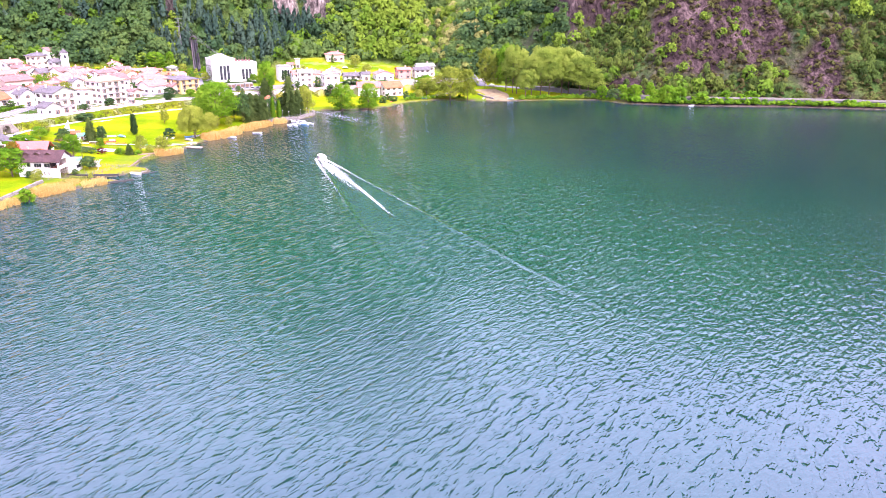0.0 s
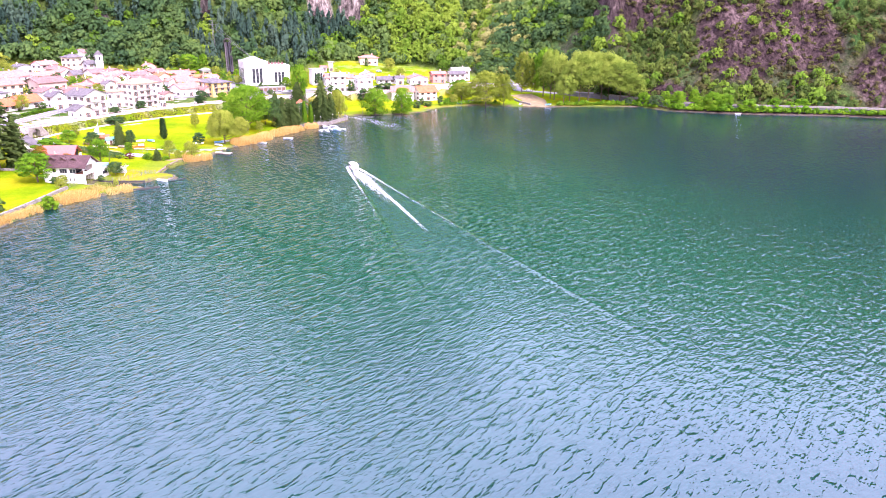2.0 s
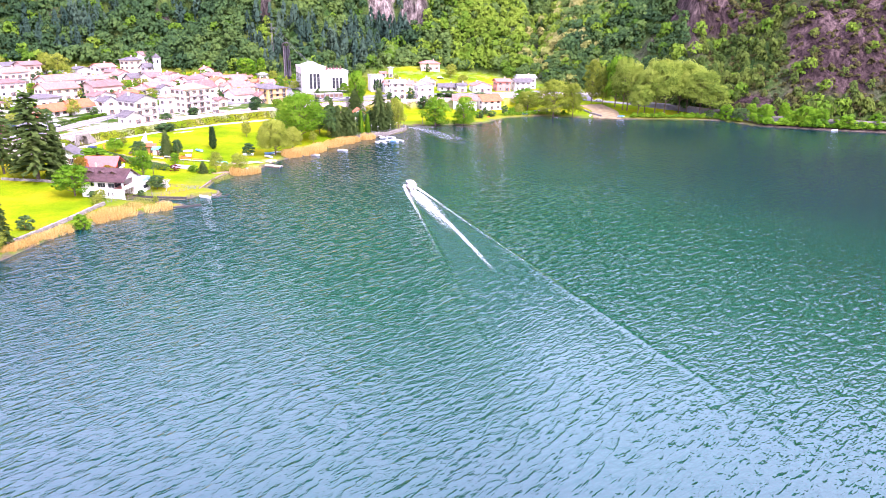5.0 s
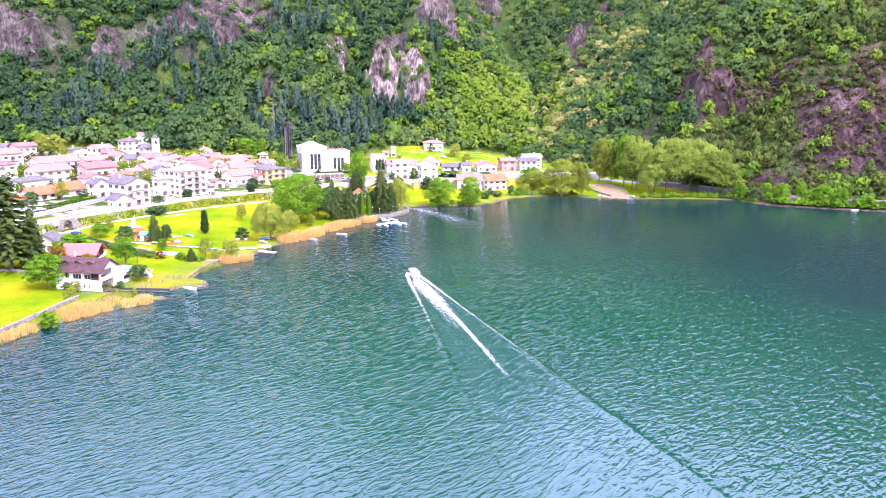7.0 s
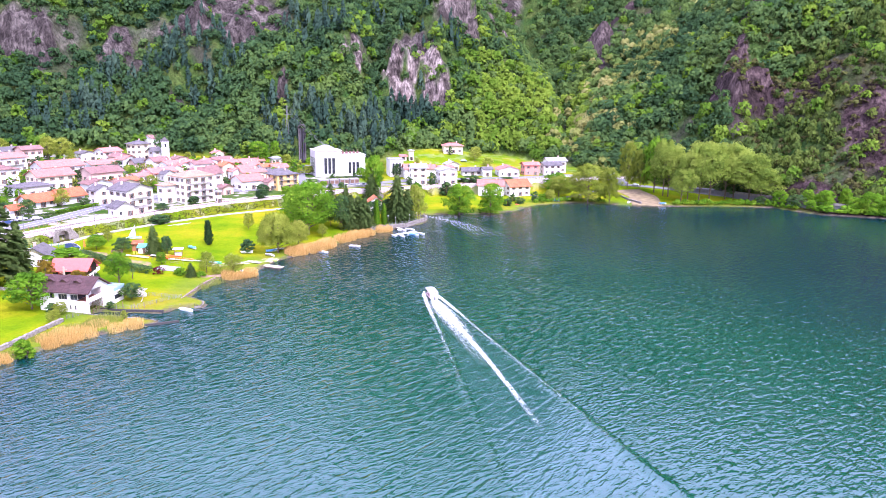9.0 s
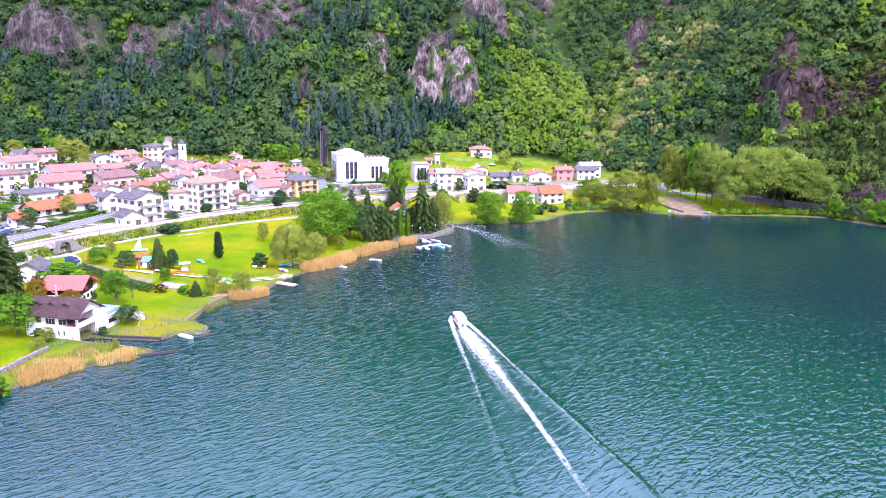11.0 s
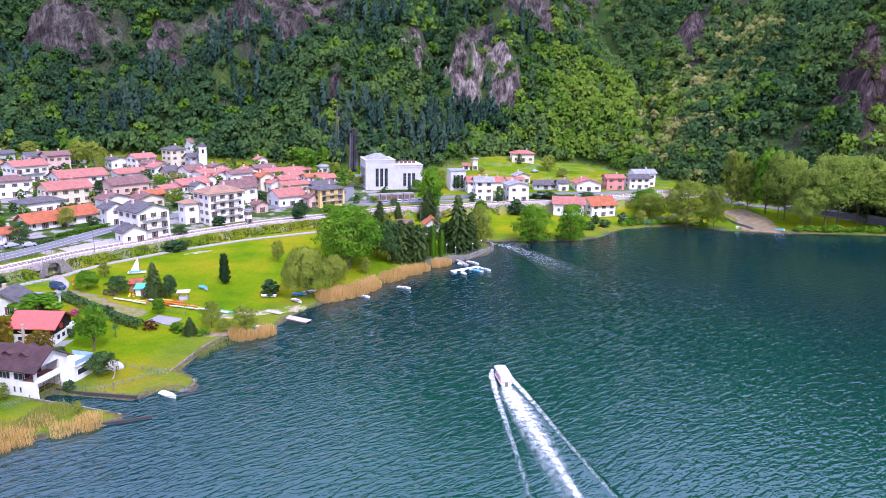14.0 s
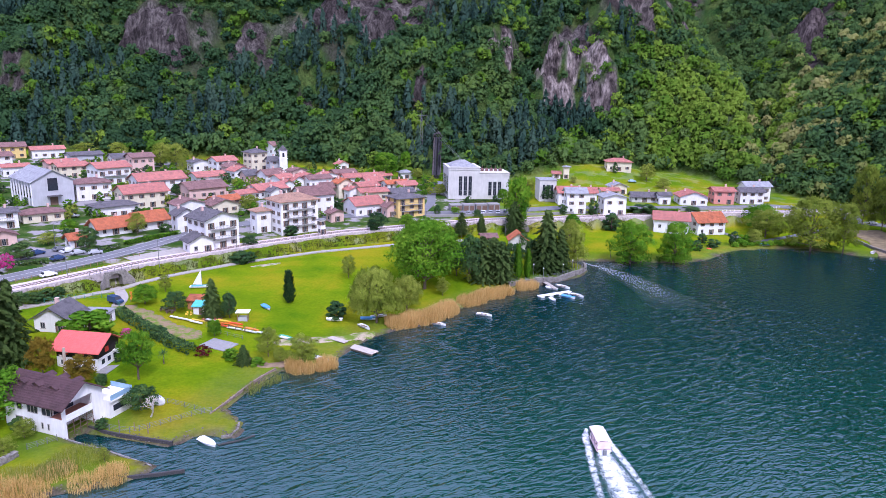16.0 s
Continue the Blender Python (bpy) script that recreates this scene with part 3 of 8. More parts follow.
def near(px, py, x, y, rx, ry):
    return math.exp(-((px - x) ** 2 / rx ** 2 + (py - y) ** 2 / ry ** 2))


broad, spring, pale, spires, close = [], [], [], [], []
y = 405.0
while y < 1300:
    x = -620.0
    gap = 5.2 if y < 760 else 9.5 if y < 950 else 14.0
    while x < 480:
        px, py = x + rng.uniform(-2.4, 2.4), y + rng.uniform(-2.4, 2.4)
        x += gap
        d, along = from_line(FOOT, px, py)
        if d < 1 or (px > 150 and py < 405) or (abs(px + 79) < 5 and py < 575) or (py > 600 and abs(px - 90 - 0.11 * (py - 560) - 14 * math.sin(py * 0.012)) < 3):
            continue
        # leave out slopes that lie out of every view
        if px < -(py - 163) * 0.97 - 15 or (px > (py - 61) * 0.62 + 12 and d > 115) or (d > 330 and not 0 < px < 330):
            continue
        bare = cliff(px, py)
        scree = near(px, py, 312, 450, 66, 46)
        if rng.random() < 0.75 * scree:
            continue
        if rng.random() < ease(0.30, 0.62, bare) * (0.84 if crag_step(px, py)[1] > 0.4 else 0.66):
            continue
        z = land(px, py)
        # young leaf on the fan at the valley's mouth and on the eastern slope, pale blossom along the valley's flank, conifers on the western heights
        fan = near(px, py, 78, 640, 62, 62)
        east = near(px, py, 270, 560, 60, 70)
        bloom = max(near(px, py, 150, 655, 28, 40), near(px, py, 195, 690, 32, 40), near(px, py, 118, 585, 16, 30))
        # shade of the valley's flank and the gorge, put into the leaf tone
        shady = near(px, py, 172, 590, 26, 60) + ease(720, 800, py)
        # tone also rises to the east and falls in the far west
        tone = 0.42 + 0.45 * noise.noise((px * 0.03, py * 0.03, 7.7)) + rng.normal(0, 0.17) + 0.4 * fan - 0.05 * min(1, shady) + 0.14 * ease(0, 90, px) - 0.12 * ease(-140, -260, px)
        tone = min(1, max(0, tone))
        wd = rng.uniform(6.5, 12.0) * (1 - 0.45 * bare) * (1 + gap * 0.02)
        tall = wd * rng.uniform(0.85, 1.25)
        pick = rng.random()
        if noise.noise((px * 0.02, py * 0.02, 31)) > 0.12 and rng.random() < 0.5 and px < 60 and fan < 0.4:
            spires.append((px, py, z - 0.5, wd * 0.98, wd * rng.uniform(1.25, 1.75), tone))
        elif pick < 0.5 * bloom:
            pale.append((px, py, z - 2.2, wd, tall, tone))
        elif pick < 0.12 + 0.8 * fan + 0.2 * east + 0.2 * bloom:
            spring.append((px, py, z - 2.2, wd, tall, tone))
        else:
            (close if px > 190 and py < 530 else broad).append((px, py, z - 2.2, wd * (0.75 if px > 190 and py < 530 else 1), tall, tone))
    y += gap
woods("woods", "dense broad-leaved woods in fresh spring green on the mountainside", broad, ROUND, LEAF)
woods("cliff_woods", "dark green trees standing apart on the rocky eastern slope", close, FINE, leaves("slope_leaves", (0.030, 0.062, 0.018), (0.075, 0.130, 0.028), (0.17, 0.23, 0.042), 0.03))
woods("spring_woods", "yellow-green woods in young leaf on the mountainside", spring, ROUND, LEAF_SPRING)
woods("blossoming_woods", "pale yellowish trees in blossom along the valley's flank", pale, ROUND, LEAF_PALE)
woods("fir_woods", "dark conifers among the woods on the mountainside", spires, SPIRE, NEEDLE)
# ---- houses ----
def window_meshes(w, h):
    """Frame with its sill, pane and shutter of one size of window."""
    bm = bmesh.new()
    xs = (-w / 2, -w / 2 + 0.07, -0.035, 0.035, w / 2 - 0.07, w / 2)
    zs = (0, 0.07, h - 0.07, h)
    vs = [[[bm.verts.new((x, y, z)) for z in zs] for x in xs] for y in (-0.07, 0.02)]
    for i in range(5):
        for k in range(3):
            if k == 1 and i in (1, 3):
                continue
            f, g = vs
            bm.faces.new((f[i][k], f[i + 1][k], f[i + 1][k + 1], f[i][k + 1]))
            for near, (p, q) in (((i, k - 1), ((i, k), (i + 1, k))), ((i, k + 1), ((i + 1, k + 1), (i, k + 1))), ((i - 1, k), ((i, k + 1), (i, k))), ((i + 1, k), ((i + 1, k), (i + 1, k + 1)))):
                if near in ((1, 1), (3, 1)) or not (0 <= near[0] < 5 and 0 <= near[1] < 3):
                    bm.faces.new((f[p[0]][p[1]], g[p[0]][p[1]], g[q[0]][q[1]], f[q[0]][q[1]]))
    box(bm, -w / 2 - 0.1, -0.16, -0.1, w / 2 + 0.1, 0.02, -0.004)
    out = []
    for name, m, mt in (("window", bm, FRAME), ("pane", box(bmesh.new(), -w / 2 + 0.03, -0.02, 0.03, w / 2 - 0.03, 0.10, h - 0.03), GLASS),
                        ("shutter", box(bmesh.new(), 0, -0.06, 0, w * 0.5, -0.004, h), SHUTTER)):
        me = bpy.data.meshes.new(name)
        m.to_mesh(me)
        m.free()
        me.materials.append(mt)
        out.append(me)
    return (*out, w)


WINDOW, WINDOW_BARE, WINDOW_DOOR = window_meshes(1.0, 1.4), window_meshes(1.1, 1.4), window_meshes(1.1, 2.1)


def window(name, kind, parent, m, shutters=True):
    frame_me, pane, shutter, w = kind
    ob = put(name, frame_me, parent, m)
    put("pane", pane, ob)
    if shutters:
        for x in (-w - 0.03, w / 2 + 0.03):
            put("shutter", shutter, ob, pose(x, 0, 0))
    return ob


CHIMNEY = box(box(bmesh.new(), -0.35, -0.35, -1.2, 0.35, 0.35, 0.7), -0.45, -0.45, 0.7, 0.45, 0.45, 0.82)
_me = bpy.data.meshes.new("chimney")
CHIMNEY.to_mesh(_me)
CHIMNEY.free()
_me.materials.append(PINK)
CHIMNEY = _me
WALL_WORDS = {"white_plaster": "white", "cream_plaster": "cream", "yellow_plaster": "yellow", "pink_plaster": "pale pink", "rose_plaster": "rose-red",
              "grey_plaster": "grey", "pale_stone": "pale stone"}
ROOF_WORDS = {"red_clay_tiles": "red tiled", "orange_clay_tiles": "orange tiled", "brown_tiles": "brown tiled", "tan_tiles": "tan tiled",
              "grey_stone_slabs": "grey slate", "pale_sheet_roof": "pale sheet", "red_sheet_roof": "red sheet"}


def house(x, y, yaw, w, d, h, rise, wall=WHITE, roof=RED_ROOF, shape="gable", along="x", rows=None, balcony=0, chimneys=1, name="house", z=None, over=0.85, extra=""):
    """A house with its centre at x, y: w along its own x, d along its own y, h to the eaves, rise from there to the ridge, which runs along x or y."""
    if yaw > 30:
        # every third of the squarer houses turns its gable to the lake
        if shape == "gable" and w / d < 1.36 and int(abs(x * 10)) % 3 == 0:
            along = "y"
        w, d, h = w * 1.1, d * 1.1, h * 1.08 + 0.2
    if z is None:
        c, s = math.cos(radians(yaw)), math.sin(radians(yaw))
        z = sum(land(x + c * a * w / 2 - s * b * d / 2, y + s * a * w / 2 + c * b * d / 2) for a in (-1, 1) for b in (-1, 1)) / 4 - 0.1
    kind = "hipped" if shape == "hip" else "pitched" if shape == "gable" else "flat"
    t = thing(name, pose(x, y, z, 0, 0, yaw), f"{WALL_WORDS[wall.name]} village house with {ROOF_WORDS[roof.name]} {kind} roof{extra}", "house", "village houses")
    if along == "y" and shape != "flat":
        turn, a, b = pose(0, 0, 0, 0, 0, 90), d / 2, w / 2
    else:
        turn, a, b = pose(0, 0, 0), w / 2, d / 2
    # walls: a box, with gables where the roof is pitched
    bm = bmesh.new()
    if shape == "gable":
        solid(bm, [(-a, -b, -2), (a, -b, -2), (a, b, -2), (-a, b, -2), (-a, -b, h), (a, -b, h), (a, b, h), (-a, b, h), (-a, 0, h + rise), (a, 0, h + rise)],
              [(0, 1, 5, 4), (2, 3, 7, 6), (1, 2, 6, 9, 5), (3, 0, 4, 8, 7), (4, 5, 9, 8), (6, 7, 8, 9), (3, 2, 1, 0)])
    else:
        box(bm, -a, -b, -2, a, b, h)
    bmesh.ops.transform(bm, matrix=turn, verts=bm.verts)
    part("wall", bm, wall, t)
    # roof: a slab with eaves
    bm = bmesh.new()
    o, th = over, 0.22
    drop = rise / b * o
    if shape == "gable":
        top = [(-a - o, -b - o, h - drop), (a + o, -b - o, h - drop), (a + o, 0, h + rise), (-a - o, 0, h + rise), (a + o, b + o, h - drop), (-a - o, b + o, h - drop)]
        low = [(p[0], p[1], p[2] + 0.02) for p in top]
        hi = [(p[0], p[1], p[2] + 0.02 + th) for p in top]
        solid(bm, low + hi, [(6, 7, 8, 9), (9, 8, 10, 11), (3, 2, 1, 0), (5, 4, 2, 3), (0, 1, 7, 6), (4, 5, 11, 10), (1, 2, 8, 7), (2, 4, 10, 8), (3, 0, 6, 9), (5, 3, 9, 11)])
    elif shape == "hip":
        k = max(0.2, a - b * 0.9)
        e = h + 0.02
        solid(bm, [(-a - o, -b - o, e), (a + o, -b - o, e), (a + o, b + o, e), (-a - o, b + o, e), (-a - o, -b - o, e + th), (a + o, -b - o, e + th), (a + o, b + o, e + th), (-a - o, b + o, e + th),
                   (-k, 0, h + rise), (k, 0, h + rise)],
              [(3, 2, 1, 0), (0, 1, 5, 4), (1, 2, 6, 5), (2, 3, 7, 6), (3, 0, 4, 7), (4, 5, 9, 8), (5, 6, 9), (6, 7, 8, 9), (7, 4, 8)])
    else:
        box(bm, -a - 0.3, -b - 0.3, h + 0.004, a + 0.3, b + 0.3, h + 0.3)
    bmesh.ops.transform(bm, matrix=turn, verts=bm.verts)
    part("roof", bm, roof, t)
    # windows on all sides, storey by storey
    rows = rows or max(1, int(h / 2.75))
    gap = h / rows
    for r in range(rows):
        zz = r * gap + 0.95
        for side, half, run in ((0, d / 2, w), (90, w / 2, d), (180, d / 2, w), (270, w / 2, d)):
            n = max(1, int(run / 3.7))
            for i in range(n):
                off = (i + 0.5) / n * run - run / 2
                door = (r == 0 and side == 0 and i == n // 2) or (balcony and r > 0 and side == balcony - 1 and i % 2 == 0)
                away = math.cos(radians(yaw + side)) < -0.3
                window("window" if not door else "door", WINDOW_DOOR if door else WINDOW if (i + r) % 5 else WINDOW_BARE, t,
                       pose(0, 0, 0, 0, 0, side) @ pose(off, -half - 0.005, zz - (0.8 if door else 0)), not away and (door or (i + r) % 5 != 0))
        if balcony and r > 0:
            side = balcony - 1
            half, run = (d / 2, w) if side in (0, 180) else (w / 2, d)
            bm = bmesh.new()
            box(bm, -run * 0.36, -half - 1.1, r * gap - 0.12, run * 0.36, -half, r * gap + 0.03)
            bmesh.ops.transform(bm, matrix=pose(0, 0, 0, 0, 0, side), verts=bm.verts)
            b1 = part("balcony", bm, CONCRETE, t)
            bm = bmesh.new()
            for i in range(int(run * 0.72 / 0.5) + 1):
                xx = -run * 0.36 + 0.03 + i * (run * 0.72 - 0.06) / int(run * 0.72 / 0.5)
                box(bm, xx - 0.02, -half - 1.08, r * gap + 0.03, xx + 0.02, -half - 1.04, r * gap + 1.0)
            box(bm, -run * 0.36, -half - 1.1, r * gap + 0.95, run * 0.36, -half - 1.03, r * gap + 1.02)
            bmesh.ops.transform(bm, matrix=pose(0, 0, 0, 0, 0, side), verts=bm.verts)
            part("railing", bm, IRON, b1)
    for i in range(chimneys if shape != "flat" else 0):
        cx = (0.5 - i) * a * 0.9
        p = turn @ Vector((cx, b * 0.35, 0))
        put("chimney", CHIMNEY, t, pose(p.x, p.y, h + rise * 0.65 + 0.8))
    return t

# ---- the village ----
house(-311.0, 500.2, 49, 11.6, 9.6, 5.8, 1.9, YELLOW, BROWN_ROOF)
house(-298.1, 511.4, 50, 15.0, 10.0, 4.1, 1.5, WHITE, RED_ROOF)
house(-267.7, 502.5, 55, 14.8, 10.5, 4.3, 1.3, GREY_WALL, SLATE_ROOF)
house(-238.7, 493.3, 54, 9.3, 7.7, 5.9, 1.7, WHITE, SLATE_ROOF)
house(-227.5, 493.3, 55, 10.2, 8.5, 6.9, 1.7, PINK, BROWN_ROOF)
house(-260.3, 475.5, 56, 12.8, 8.5, 4.0, 1.4, PINK, RED_ROOF)
house(-244.9, 462.8, 57, 12.1, 10.1, 5.1, 1.5, CREAM, RED_ROOF, chimneys=2)
house(-219.8, 457.3, 61, 13.9, 10.7, 7.0, 2.1, WHITE, RED_ROOF, balcony=1)
house(-203.8, 423.2, 50, 12.3, 10.2, 6.1, 2.0, WHITE, BROWN_ROOF, shape='hip')
house(-187.3, 446.2, 53, 19.0, 11.8, 5.8, 2.6, WHITE, RED_ROOF)
house(-176.3, 417.4, 55, 15.6, 10.4, 5.8, 2.6, CREAM, RED_ROOF, balcony=91)
house(-165.1, 445.2, 56, 15.7, 10.5, 4.1, 2.4, PINK, BROWN_ROOF)
house(-175.5, 398.1, 57, 13.7, 9.1, 3.7, 1.7, WHITE, SLATE_ROOF, shape='hip')
house(-159.9, 374.4, 59, 10.3, 7.4, 2.7, 2.4, WHITE, ORANGE_ROOF, over=1.2)
house(-153.0, 385.7, 60, 9.8, 7.0, 3.2, 2.5, WHITE, ORANGE_ROOF, over=1.2)
house(-158.6, 355.0, 61, 4.3, 3.6, 2.7, 1.4, WHITE, ORANGE_ROOF)
house(-120.1, 372.6, 58, 10.9, 10.9, 8.9, 2.3, WHITE, SLATE_ROOF, along='y', balcony=1)
house(-120.9, 364.0, 50, 7.0, 5.9, 3.5, 1.9, WHITE, SLATE_ROOF, rows=1, chimneys=0)
house(-139.2, 386.7, 51, 6.3, 5.7, 5.8, 2.0, WHITE, SLATE_ROOF)
house(-150.9, 408.7, 52, 10.0, 7.7, 4.6, 1.8, WHITE, BROWN_ROOF)
house(-142.8, 420.0, 53, 10.2, 7.8, 3.2, 1.9, CREAM, BROWN_ROOF)
house(-202.8, 508.6, 56, 8.6, 7.2, 4.2, 1.2, WHITE, SLATE_ROOF)
house(-189.8, 510.9, 57, 10.6, 8.8, 5.6, 1.9, WHITE, RED_ROOF)
house(-180.6, 505.2, 58, 8.8, 7.3, 3.9, 1.7, PINK, BROWN_ROOF)
house(-174.0, 497.9, 59, 8.6, 7.1, 3.4, 1.9, WHITE, RED_ROOF)
house(-177.0, 523.8, 60, 9.1, 7.6, 8.7, 2.1, CREAM, SLATE_ROOF, shape='hip')
house(-166.1, 521.7, 52, 4.8, 4.8, 5.8, 1.7, GREY_WALL, SLATE_ROOF)
house(-178.6, 558.4, 53, 11.3, 9.4, 4.7, 1.9, WHITE, BROWN_ROOF)
house(-179.8, 476.4, 55, 13.4, 8.9, 3.4, 1.8, WHITE, RED_ROOF)
house(-151.9, 488.2, 57, 9.4, 7.3, 4.6, 2.0, WHITE, BROWN_ROOF)
house(-163.9, 488.8, 58, 6.5, 5.0, 3.3, 2.0, PINK, SLATE_ROOF)
house(-140.4, 458.4, 59, 13.7, 9.1, 3.3, 2.0, WHITE, RED_ROOF, balcony=91)
house(-145.6, 447.8, 60, 10.1, 6.7, 2.7, 1.2, WHITE, RED_ROOF)
house(-147.3, 431.4, 61, 10.4, 6.9, 2.5, 1.5, CREAM, ORANGE_ROOF)
house(-143.9, 483.6, 62, 7.9, 6.6, 3.9, 1.5, WHITE, RED_ROOF)
house(-180.0, 348.9, 52, 6.7, 5.2, 2.9, 1.5, PINK, BROWN_ROOF)
house(-197.2, 366.9, 53, 9.1, 7.0, 5.0, 0.9, WHITE, SLATE_ROOF, balcony=1)
house(-193.4, 381.6, 54, 12.1, 7.6, 2.6, 1.7, CREAM, BROWN_ROOF, shape='hip')
house(-268.6, 454.5, 53, 10.3, 7.3, 4.0, 1.1, WHITE, RED_ROOF)
house(-293.6, 470.1, 54, 12.1, 8.6, 5.3, 1.6, WHITE, BROWN_ROOF)
house(-248.2, 414.5, 55, 8.9, 6.4, 5.5, 1.3, WHITE, SLATE_ROOF)
# the old town above the line
house(-104.2, 401.7, 52, 13.8, 10.2, 10.7, 2.5, WHITE, TAN_ROOF, shape='hip', rows=4, balcony=1, chimneys=2, name='apartment_house')
house(-114.1, 395.7, 53, 5.1, 4.6, 7.1, 1.4, WHITE, TAN_ROOF, shape='hip', rows=2)
house(-91.7, 398.3, 54, 1.9, 1.7, 5.0, 0.8, WHITE, PALE_ROOF, shape='flat')
house(-109.0, 434.5, 46, 13.0, 9.3, 7.2, 2.8, WHITE, BROWN_ROOF, balcony=91)
house(-88.7, 439.5, 47, 11.7, 9.7, 4.1, 2.5, WHITE, RED_ROOF, balcony=91)
house(-94.8, 421.6, 48, 5.0, 3.9, 3.3, 1.2, PINK, BROWN_ROOF)
house(-93.7, 468.4, 39, 11.8, 7.4, 3.6, 1.3, CREAM, RED_ROOF)
house(-81.9, 475.8, 40, 10.4, 6.5, 3.0, 1.5, GREY_WALL, SLATE_ROOF)
house(-71.6, 443.1, 45, 11.6, 9.6, 6.9, 1.7, YELLOW, SLATE_ROOF, shape='hip', rows=3, balcony=1, name='apartment_house')
house(-76.8, 438.0, 46, 4.5, 3.8, 4.0, 1.6, PINK, BROWN_ROOF)
house(-93.1, 530.5, 33, 5.8, 4.8, 2.8, 1.5, WHITE, PALE_ROOF, shape='hip', chimneys=0)
house(-134.1, 544.7, 44, 5.7, 4.8, 2.9, 1.6, WHITE, RED_ROOF)
house(-113.5, 462.6, 46, 4.9, 4.1, 5.0, 1.8, WHITE, BROWN_ROOF)
house(-127.8, 489.0, 47, 10.9, 7.3, 3.9, 1.4, WHITE, BROWN_ROOF)
house(-107.7, 468.5, 48, 6.5, 5.4, 6.4, 1.8, CREAM, ORANGE_ROOF)
house(-102.0, 465.7, 49, 5.3, 4.4, 4.2, 1.3, WHITE, RED_ROOF)
house(-136.2, 470.8, 50, 5.1, 4.2, 3.7, 1.5, WHITE, RED_ROOF)
house(-136.8, 484.8, 51, 5.3, 4.4, 3.2, 1.6, WHITE, RED_ROOF)
house(-134.1, 452.4, 52, 5.2, 4.3, 3.5, 1.6, WHITE, SLATE_ROOF)
house(-147.5, 487.8, 53, 5.3, 4.4, 3.3, 1.6, WHITE, RED_ROOF)
house(-148.5, 513.2, 54, 8.0, 6.1, 2.8, 1.4, PINK, BROWN_ROOF)
house(-135.6, 495.1, 46, 9.8, 7.5, 3.3, 1.6, WHITE, RED_ROOF)
house(-128.4, 505.3, 47, 7.8, 6.0, 3.1, 1.4, WHITE, RED_ROOF)
house(-125.1, 520.2, 42, 10.8, 7.2, 2.5, 1.4, PINK, BROWN_ROOF)
house(-116.3, 506.5, 43, 7.9, 6.1, 2.7, 1.5, WHITE, RED_ROOF)
house(-107.9, 515.4, 44, 10.5, 7.0, 2.5, 1.5, WHITE, RED_ROOF)
house(-102.5, 499.2, 45, 8.6, 6.6, 3.0, 1.6, CREAM, RED_ROOF)
house(-90.6, 499.8, 42, 11.2, 7.0, 2.6, 1.3, WHITE, ORANGE_ROOF)
house(-101.3, 484.3, 47, 9.3, 6.7, 3.1, 1.5, PINK, RED_ROOF)
house(-84.9, 497.8, 44, 8.6, 6.1, 2.5, 1.6, CREAM, RED_ROOF)
house(-103.0, 520.2, 40, 7.0, 5.4, 2.5, 1.4, WHITE, RED_ROOF)
# houses by the outflow and on the knoll
house(21.0, 565.8, 7, 13.4, 8.9, 4.8, 2.1, CREAM, RED_ROOF, shape='hip')
house(-1.8, 472.1, 13, 8.5, 7.0, 9.3, 1.7, WHITE, PALE_ROOF)
house(3.9, 499.8, 14, 7.9, 5.7, 4.8, 1.9, WHITE, RED_ROOF)
house(-5.5, 490.5, 15, 9.5, 6.8, 6.0, 2.2, WHITE, RED_ROOF)
house(14.3, 475.0, 16, 9.9, 9.0, 7.8, 1.3, WHITE, PALE_ROOF, along='y')
house(19.0, 525.4, 17, 8.2, 6.8, 3.9, 1.7, CREAM, PALE_ROOF, along='y')
house(14.7, 517.8, 18, 8.9, 5.6, 2.9, 1.0, WHITE, RED_ROOF)
house(39.7, 506.0, 16, 5.5, 4.6, 4.5, 1.1, WHITE, SLATE_ROOF)
house(52.9, 511.0, 8, 12.8, 10.7, 4.1, 2.1, WHITE, RED_ROOF, along='y')
house(68.0, 517.4, 12, 9.7, 7.4, 6.4, 1.4, ROSE, RED_ROOF, rows=2)
house(81.7, 522.2, 13, 11.6, 7.3, 6.0, 1.6, WHITE, SLATE_ROOF, rows=2)
house(85.9, 530.8, 14, 12.6, 7.9, 7.5, 1.7, WHITE, PALE_ROOF, rows=2)
house(30.6, 507.8, 12, 12.3, 4.9, 3.0, 1.7, STONE_WALL, SLATE_ROOF)
# ---- roads, railway, walls ----
ASPHALT = plain("asphalt", (0.16, 0.16, 0.17), 0.9, scale=0.6)
BALLAST = plain("railway_ballast", (0.58, 0.48, 0.46), 0.95, vary=0.3, scale=3)
GRAVEL = plain("pale_gravel", (0.34, 0.31, 0.27), 0.95, vary=0.2, scale=2)
EARTH = plain("bare_earth", (0.24, 0.17, 0.11), 0.95, vary=0.3, scale=0.8)
PAINT = plain("road_paint", (0.45, 0.45, 0.44), 0.7, vary=0.4, scale=3)
PALE_STONE_EDGE = plain("pale_wall_stone", (0.50, 0.43, 0.42), 0.95, vary=0.35, scale=1.2)
STEEL = plain("rail_steel", (0.25, 0.22, 0.20), 0.4, 0.7)
DRYSTONE = plain("rough_stone", (0.22, 0.20, 0.18), 0.95, vary=0.5, scale=2.2)
